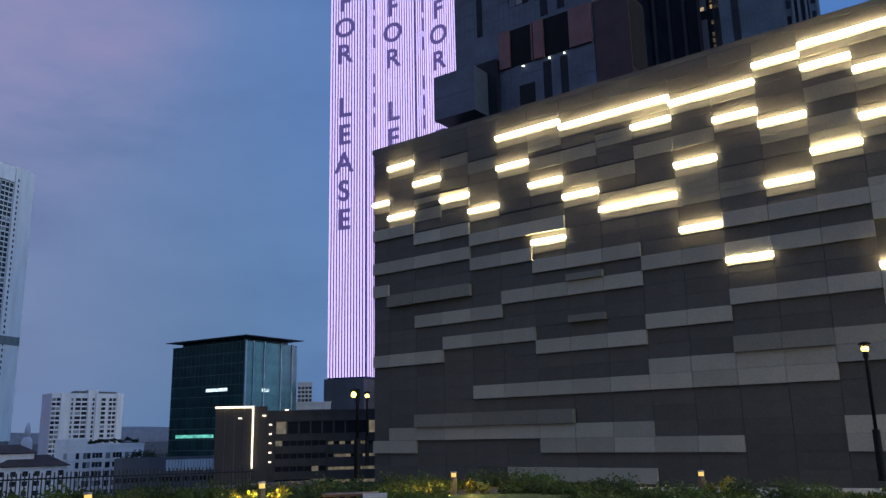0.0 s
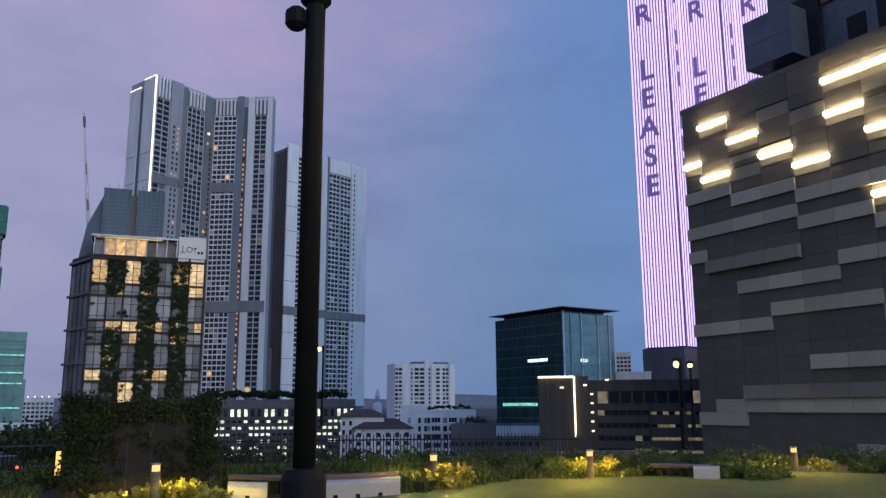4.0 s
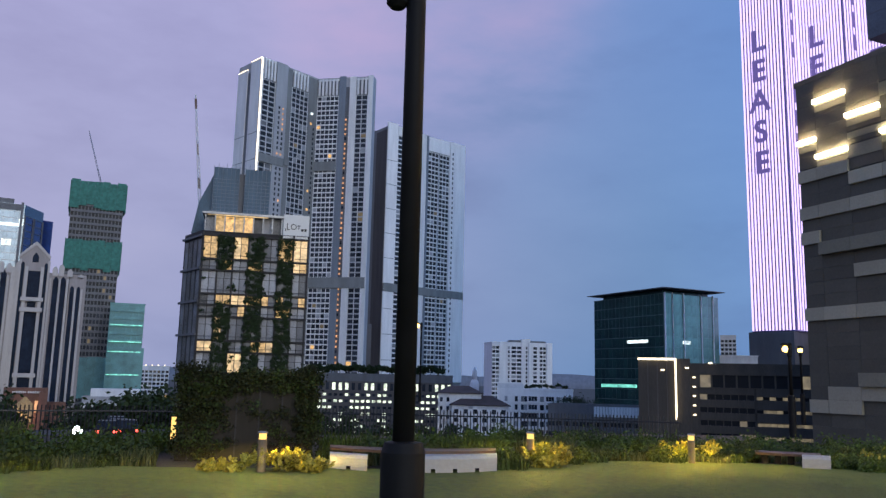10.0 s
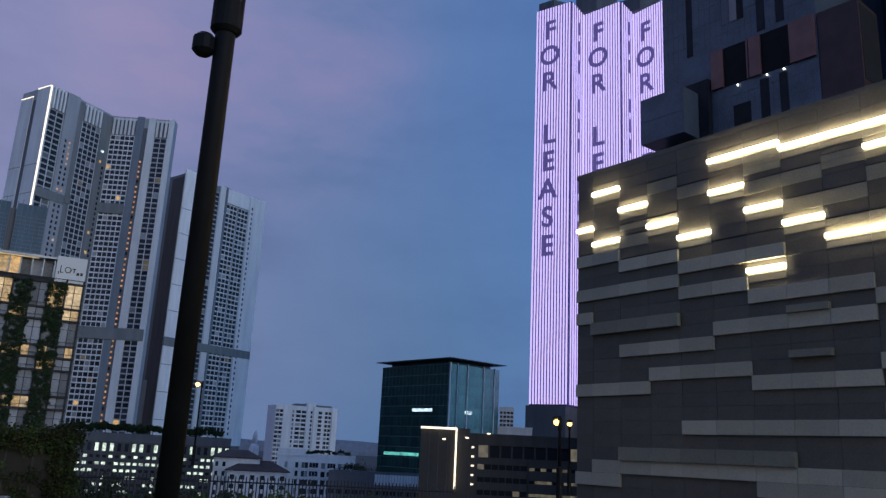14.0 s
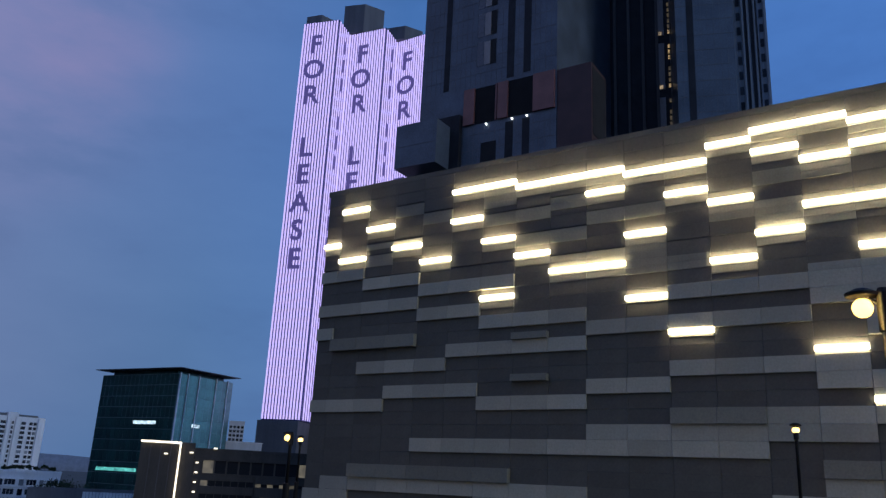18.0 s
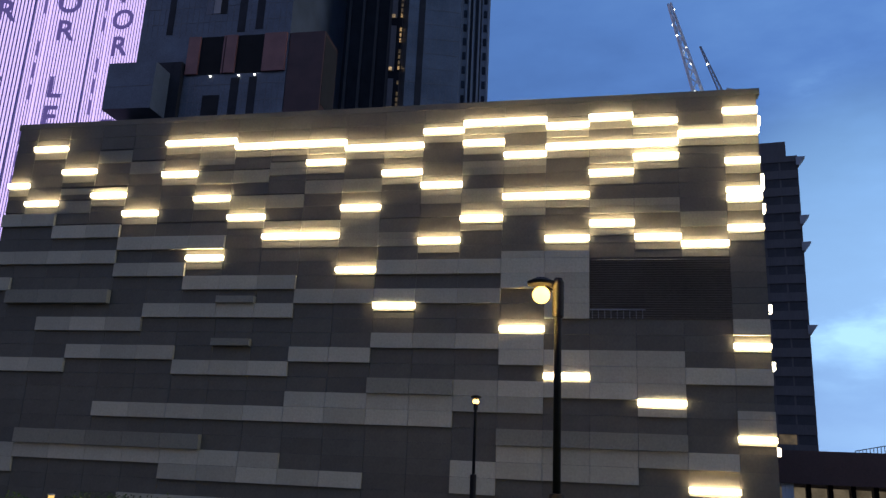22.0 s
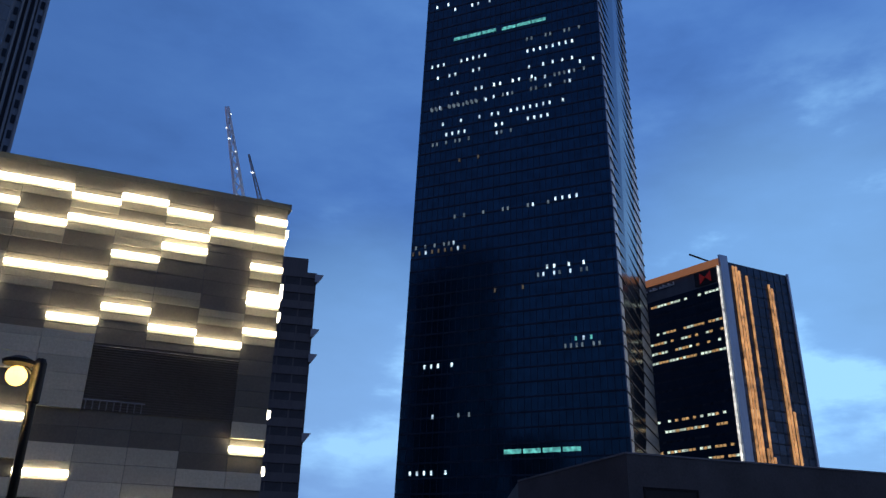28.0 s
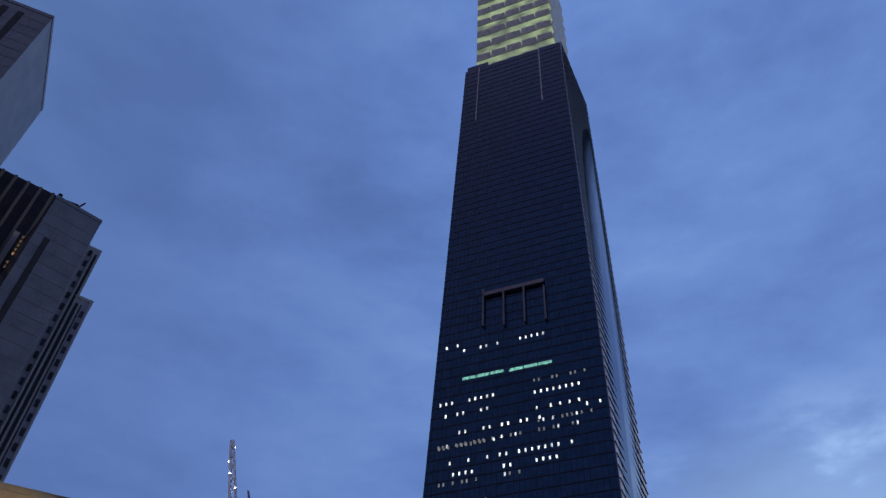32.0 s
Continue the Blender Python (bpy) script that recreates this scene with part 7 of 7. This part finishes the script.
# ---- plants ----
def leaf_cloud(rnd, spots, leaf, spread, flat=0.7, lift=0.0):
    """Many small leaves round the spots: (place, radius, count)."""
    g = Geo()
    for c, r, n in spots:
        for _ in range(n):
            d = Vector((rnd.gauss(0, 1), rnd.gauss(0, 1), rnd.gauss(0, 1) * flat)).normalized() * r * rnd.random() ** 0.4
            p = c + d
            a = Vector((rnd.uniform(-1, 1), rnd.uniform(-1, 1), rnd.uniform(-0.6, 0.8) + lift)).normalized()
            b = a.orthogonal().normalized()
            s = leaf * rnd.uniform(0.6, 1.4)
            k = len(g.v)
            g.v += [tuple(p), tuple(p + a * s * 0.5 + b * s * spread), tuple(p + a * s), tuple(p + a * s * 0.5 - b * s * spread)]
            g.f.append((k, k + 1, k + 2, k + 3))
    return g


def blades(rnd, az, d, wide, high, n):
    """A tuft of upright strap leaves."""
    g = Geo()
    for _ in range(n):
        p = at(az + rnd.uniform(-wide, wide), d + rnd.uniform(-0.5, 0.5), -0.06)
        h = high * rnd.uniform(0.55, 1.1)
        lean = Vector((rnd.gauss(0, 0.25), rnd.gauss(0, 0.25), 0)) * h
        s = Vector((rnd.uniform(-1, 1), rnd.uniform(-1, 1), 0)).normalized() * 0.018
        k = len(g.v)
        g.v += [tuple(p - s), tuple(p + s), tuple(p + s * 0.8 + lean * 0.35 + Vector((0, 0, h * 0.6))), tuple(p - s * 0.8 + lean * 0.35 + Vector((0, 0, h * 0.6))), tuple(p + lean + Vector((0, 0, h)))]
        g.f += [(k, k + 1, k + 2, k + 3), (k + 3, k + 2, k + 4)]
    return g


prnd = random.Random(21)
for i in range(76):
    az = -72 + i * 1.5 + prnd.uniform(-0.5, 0.5)
    if -48 < az < -37.5 or -36 < az < -26 and i % 2:
        continue
    d = garden_edge(az) + prnd.uniform(1.7, 4.6)
    top_el = float(np.interp(az, (-72, -60, -56, -54.8, -49.3, -48, -36, -24, -10, -2, 0.5, 12, 40), (-2.9, -3.4, -3.5, -6.9, -6.9, -3.6, -3.9, -3.7, -3.6, -3.7, -4.7, -4.9, -4.9))) + prnd.uniform(-0.5, 0.3)
    top = max(0.16, up(top_el, d))
    if az > 0.5 and i % 2:
        continue
    if i % 3 == 0:
        solo("tall_grass", blades(prnd, az, d, 2.0, top + 0.1, 520), "leaf_reed" if i % 2 else "leaf", at(az, d), "tuft of tall green ornamental grass", "grass", "tall grasses")
    else:
        spots = [(at(az + prnd.uniform(-1.6, 1.6), d + prnd.uniform(-0.8, 0.8), top * prnd.uniform(0.15, 0.8)), prnd.uniform(0.18, 0.4), 130) for _ in range(12)]
        solo("shrub", leaf_cloud(prnd, spots, 0.085, 0.26), "leaf" if i % 3 == 1 else "leaf_hedge", at(az, d), "dense green shrub at the lawn's edge", "shrub", "lawn-edge shrubs")
for i in range(116):
    az = -70 + i * 0.88 + prnd.uniform(-0.3, 0.3)
    if -49.0 < az < -37.2 or -1.2 < az < 6.5:
        continue
    by_seat = -37.6 < az < -24.6 or -9.2 < az < -3.2
    d = garden_edge(az) + (prnd.uniform(1.25, 1.7) if by_seat else prnd.uniform(0.15, 0.8))
    high = prnd.uniform(0.2, 0.34) if az < -9 else prnd.uniform(0.12, 0.24)
    if i % 3:
        solo("tall_grass", blades(prnd, az, d, 1.1, high, 330), "leaf_reed" if i % 2 else "leaf_hedge", at(az, d), "tuft of tall green ornamental grass", "grass", "tall grasses")
    else:
        spots = [(at(az + prnd.uniform(-0.9, 0.9), d + prnd.uniform(-0.3, 0.3), high * prnd.uniform(0.1, 0.8)), prnd.uniform(0.12, 0.2), 110) for _ in range(9)]
        solo("shrub", leaf_cloud(prnd, spots, 0.07, 0.26), "leaf_hedge", at(az, d), "dense green shrub at the lawn's edge", "shrub", "lawn-edge shrubs")
for az, d in ((-67.4, 12.2), (-66.4, 12.5), (-65.5, 12.5), (-64.7, 12.9), (-68.5, 11.9)):
    spots = [(at(az + prnd.uniform(-0.9, 0.9), d + prnd.uniform(-0.4, 0.4), 0.55 * prnd.uniform(0.05, 0.95)), prnd.uniform(0.16, 0.26), 150) for _ in range(12)]
    solo("shrub", leaf_cloud(prnd, spots, 0.085, 0.28), "leaf_hedge", at(az, d), "dense green shrub at the lawn's edge", "shrub", "lawn-edge shrubs")
# shrubs by the bollards, lamplight yellow put into their leaf colour
for az, d, wide, high, n in ((-40.6, 14.3, 1.9, 0.24, 16), (-44.0, 14.4, 1.2, 0.14, 8), (-38.3, 14.3, 1.1, 0.14, 8), (-21.9, 15.9, 1.3, 0.36, 22), (-13.1, 18.3, 1.0, 0.34, 10), (-11.4, 18.6, 0.6, 0.36, 7),
                             (2.2, 20.8, 0.8, 0.22, 8), (18.2, 20.8, 0.9, 0.26, 8), (-61.5, 13.6, 0.6, 0.52, 20), (-1.6, 20.6, 0.8, 0.20, 6)):
    spots = [(at(az + wide * prnd.uniform(-1, 1), d + prnd.uniform(-0.25, 0.25), high * prnd.uniform(0.1, 0.9)), 0.13, 46) for _ in range(n)]
    solo("lamplit_shrub", leaf_cloud(prnd, spots, 0.10, 0.32, lift=0.3), "leaf_lamplit", at(az, d), "shrub with yellow bollard lamplight painted into its leaves", "shrub", "yellow shrubs")
# low clumps in front of the panelled wall
for az, d in ((-2.7, 18.6), (-1.7, 18.7), (-0.7, 18.9), (9.4, 17.9), (10.6, 17.8), (12.0, 17.6), (5.2, 21.2), (8.5, 20.4), (10.5, 19.6), (14.6, 18.2), (16.4, 17.4), (-3.4, 20.2), (19.5, 17.5)):
    spots = [(at(az + prnd.uniform(-1.2, 1.2), d + prnd.uniform(-0.4, 0.4), prnd.uniform(0.0, 0.11)), 0.16, 110) for _ in range(10)]
    solo("low_shrub", leaf_cloud(prnd, spots, 0.09, 0.28), "leaf", at(az, d), "low green clump on the lawn before the wall", "shrub", "low clumps")

# mown grass: short blades where the lawn is seen
g = Geo()
for _ in range(40000):
    az = prnd.uniform(-66, 30)
    d = garden_edge(az) * math.sqrt(prnd.uniform(0.30, 0.985))
    p = at(az, d)
    p.z = lawn_z(p) - 0.01
    h = prnd.uniform(0.008, 0.02)
    s = Vector((prnd.uniform(-1, 1), prnd.uniform(-1, 1), 0)).normalized() * prnd.uniform(0.006, 0.014)
    lean = Vector((prnd.gauss(0, 0.03), prnd.gauss(0, 0.03), h))
    k = len(g.v)
    g.v += [tuple(p - s), tuple(p + s), tuple(p + lean)]
    g.f.append((k, k + 1, k + 2))
solo("grass_blades", g, "blade", (0, 0, 0), "short mown grass blades of the lawn", "grass", kind="stuff")

# ivy-grown hut
fe = plane(-47.3, -38.2, -43, 16.6)
hut = thing("ivy_hut", fe.p(fe.len / 2, 0), "dark service hut overgrown with climbing ivy", "hut")
block(hut, fe, 2.5, -0.2, up(0.15, 16.6), "hut_panel")
for i in range(6):
    part("panel_joint", Geo().slab(fe, fe.len * (i + 0.5) / 6, fe.len * (i + 0.5) / 6 + 0.03, -0.1, 1.55, 0.0, 0.02), "frame_bronze", hut)
part("wall_light", Geo().slab(fe, -0.10, -0.004, 0.34, 0.76, -0.25, -0.12), "bollard_glow", hut, "slim warm wall light")
ivy = {"leaf_ivy": [], "leaf_hedge": []}
for i in range(430):
    pick = prnd.random()
    if pick < 0.36:
        u, z = prnd.uniform(0.0, 0.28), 1.75 * prnd.random() ** 0.75
    elif pick < 0.62:
        u, z = prnd.uniform(0.88, 1.03), 1.75 * prnd.random() ** 0.7
    elif pick < 0.93:
        u = prnd.uniform(0.2, 0.95)
        z = 1.78 - (0.12 + 0.4 * prnd.random() ** 2) * (1.6 if u < 0.4 else 1.0)
    else:
        u, z = prnd.uniform(0.3, 0.88), 1.7 * prnd.random()
    ivy["leaf_ivy" if i % 3 else "leaf_hedge"].append((fe.p(fe.len * u, z, 0.04 + 0.10 * prnd.random()), 0.14, 46))
for m, spots in ivy.items():
    part("ivy", leaf_cloud(prnd, spots, 0.05, 0.38, lift=-0.3), m, hut, "dense climbing ivy leaves", kind="stuff")


def tree(pos, height, crown, name="tree", label="dark rounded street tree with a dense crown", leaf=0.55, n=90, trunk=0.35, flat=0.6):
    t = thing(name, pos, label, "tree", "street trees")
    fork = pos + Vector((0, 0, height - crown * 1.1))
    part("trunk", Geo().bar(pos, fork, trunk, 8, trunk * 0.6), "bark", t)
    spots = []
    for i in range(7):
        a = prnd.uniform(0, 2 * math.pi)
        tip = fork + Vector((math.cos(a) * crown * 0.7, math.sin(a) * crown * 0.7, crown * prnd.uniform(0.3, 0.9)))
        part("limb", Geo().bar(fork, tip, trunk * 0.4, 5, trunk * 0.12), "bark", t)
        spots += [(tip + Vector((prnd.gauss(0, 0.25), prnd.gauss(0, 0.25), prnd.gauss(0, 0.15))) * crown, crown * prnd.uniform(0.22, 0.42), n) for _ in range(4)]
    part("crown", leaf_cloud(prnd, spots, leaf, 0.35, flat), "leaf_dark", t)
    return t


for az, d, el, crown in ((-51.6, 110, -2.2, 6.5), (-50.4, 112, -2.9, 4), (-59.2, 120, -2.3, 5), (-61.2, 110, -1.8, 7), (-63.6, 105, -2.0, 6), (-48.6, 105, -1.8, 6), (-53.8, 130, -3.2, 4.5), (-65.8, 100, -2.1, 7),
                         (-64.6, 92, -1.5, 6), (-62.4, 96, -1.6, 5.5), (-60.0, 94, -1.7, 5), (-53.0, 102, -2.9, 4.5), (-52.2, 96, -2.4, 5), (-50.9, 94, -2.1, 5), (-49.2, 98, -1.9, 5), (-47.8, 92, -1.7, 5),
                         (-34.5, 150, -3.0, 6), (-31.5, 140, -3.2, 6), (-37.2, 150, -2.8, 5), (-29.6, 130, -3.5, 4), (-19.0, 150, -3.3, 5), (-20.1, 300, -0.9, 8)):
    o = at(az, d, GROUND)
    tree(o, up(el, d) - GROUND, crown)
for i in range(16):
    az = -38.3 + i * 0.58
    o = at(az, 404, up(0.15, 398))
    tree(o, prnd.uniform(3.5, 5.5), 2.4, label="small tree on the podium roof", leaf=0.9, n=26, trunk=0.2)
for i in range(7):
    o = at(-23.4 + i * 0.45, 316, up(-0.65, 310))
    tree(o, prnd.uniform(1.8, 2.8), 1.0, "roof_bush", "small bush on the white block's roof", 0.35, 30, 0.08)
# plants that hang down the loft block
for c, rows in ((1, (0, 2, 3, 4, 5, 6)), (3, (0, 1, 2, 3, 4, 5, 6)), (5, (0, 1, 2, 3, 4, 5, 6))):
    for r in rows:
        zt_ = zL - 4.2 - 6.0 * r
        spots = [(fo.p(bay * (c + 0.5) + prnd.uniform(-1.35, 1.35), zt_ - prnd.uniform(0, 6.6), 0.65), 0.5, 90) for _ in range(60)]
        part("hanging_plant", leaf_cloud(prnd, spots, 0.2, 0.3, lift=-0.9), "leaf_dark", loft, "hanging dark green creeper", kind="stuff")
for r in range(6):
    spots = [(fo.p(bay * prnd.choice((0.1, 1.9, 2.2, 4.1)) + prnd.uniform(-0.3, 0.3), zL - 5 - 6 * r - prnd.uniform(0, 4), 0.6), 0.35, 26) for _ in range(8)]
    part("hanging_plant", leaf_cloud(prnd, spots, 0.32, 0.3, lift=-0.7), "leaf_dark", loft, "hanging dark green creeper", kind="stuff")

# raised road with lights beyond the planting
road = Geo().prism([at(-68, 62), at(-47, 62), at(-47, 78), at(-68, 78)], GROUND, up(-4.05, 70))
solo("road", road, "city_ground", at(-57, 70, GROUND), "raised concrete road behind the garden", "road", kind="structure")
zr = up(-4.05, 70)
o = at(-53.3, 66, zr)
sl = thing("street_lamp", o, "white-glowing street lamp beside the raised road", "lamp post", "road lamps")
part("pole", Geo().lathe(o, [(0.09, 0), (0.06, up(-3.8, 66) - zr)], 10), "metal_grey", sl)
part("lamp", Geo().lathe(o + Vector((0, 0, up(-3.75, 66) - zr)), [(0.06, -0.34), (0.28, -0.2), (0.36, 0.0), (0.28, 0.2), (0.06, 0.34)], 16), "white_glow", sl, "white glowing lamp")


def car(az, d, heading):
    o = at(az, d, zr)
    c = thing("car", o, "dark parked car with red tail lights on", "car", "cars")
    f = Face(o + way(heading) * -0.85, o + way(heading) * 0.85)
    p = f.p
    shell = part("body", Geo().slab(f, 0, 1.7, zr + 0.25, zr + 0.85, -4.0, 0), "metal_black", c)
    part("cabin", Geo().hull([p(0.1, zr + 0.852, -0.4), p(1.6, zr + 0.852, -0.4), p(1.6, zr + 0.852, -3.0), p(0.1, zr + 0.852, -3.0), p(0.25, zr + 1.4, -0.9), p(1.45, zr + 1.4, -0.9), p(1.45, zr + 1.4, -2.4), p(0.25, zr + 1.4, -2.4)]), "glass_black", c)
    for u in (0.12, 1.33):
        part("tail_light", Geo().slab(f, u, u + 0.26, zr + 0.6, zr + 0.78, 0.0, 0.05), "red_glow", shell, "glowing red tail light")
    for u, w in ((0.0, -0.8), (1.5, -0.8), (0.0, -3.2), (1.5, -3.2)):
        part("wheel", Geo().bar(f.p(u, zr + 0.31, w), f.p(u + 0.2, zr + 0.31, w), 0.31, 14), "metal_black", c)
    return c


car(-51.6, 64, 40)
car(-50.9, 66, 40)
car(-50.3, 65, 40)
car(-51.1, 70, 40)
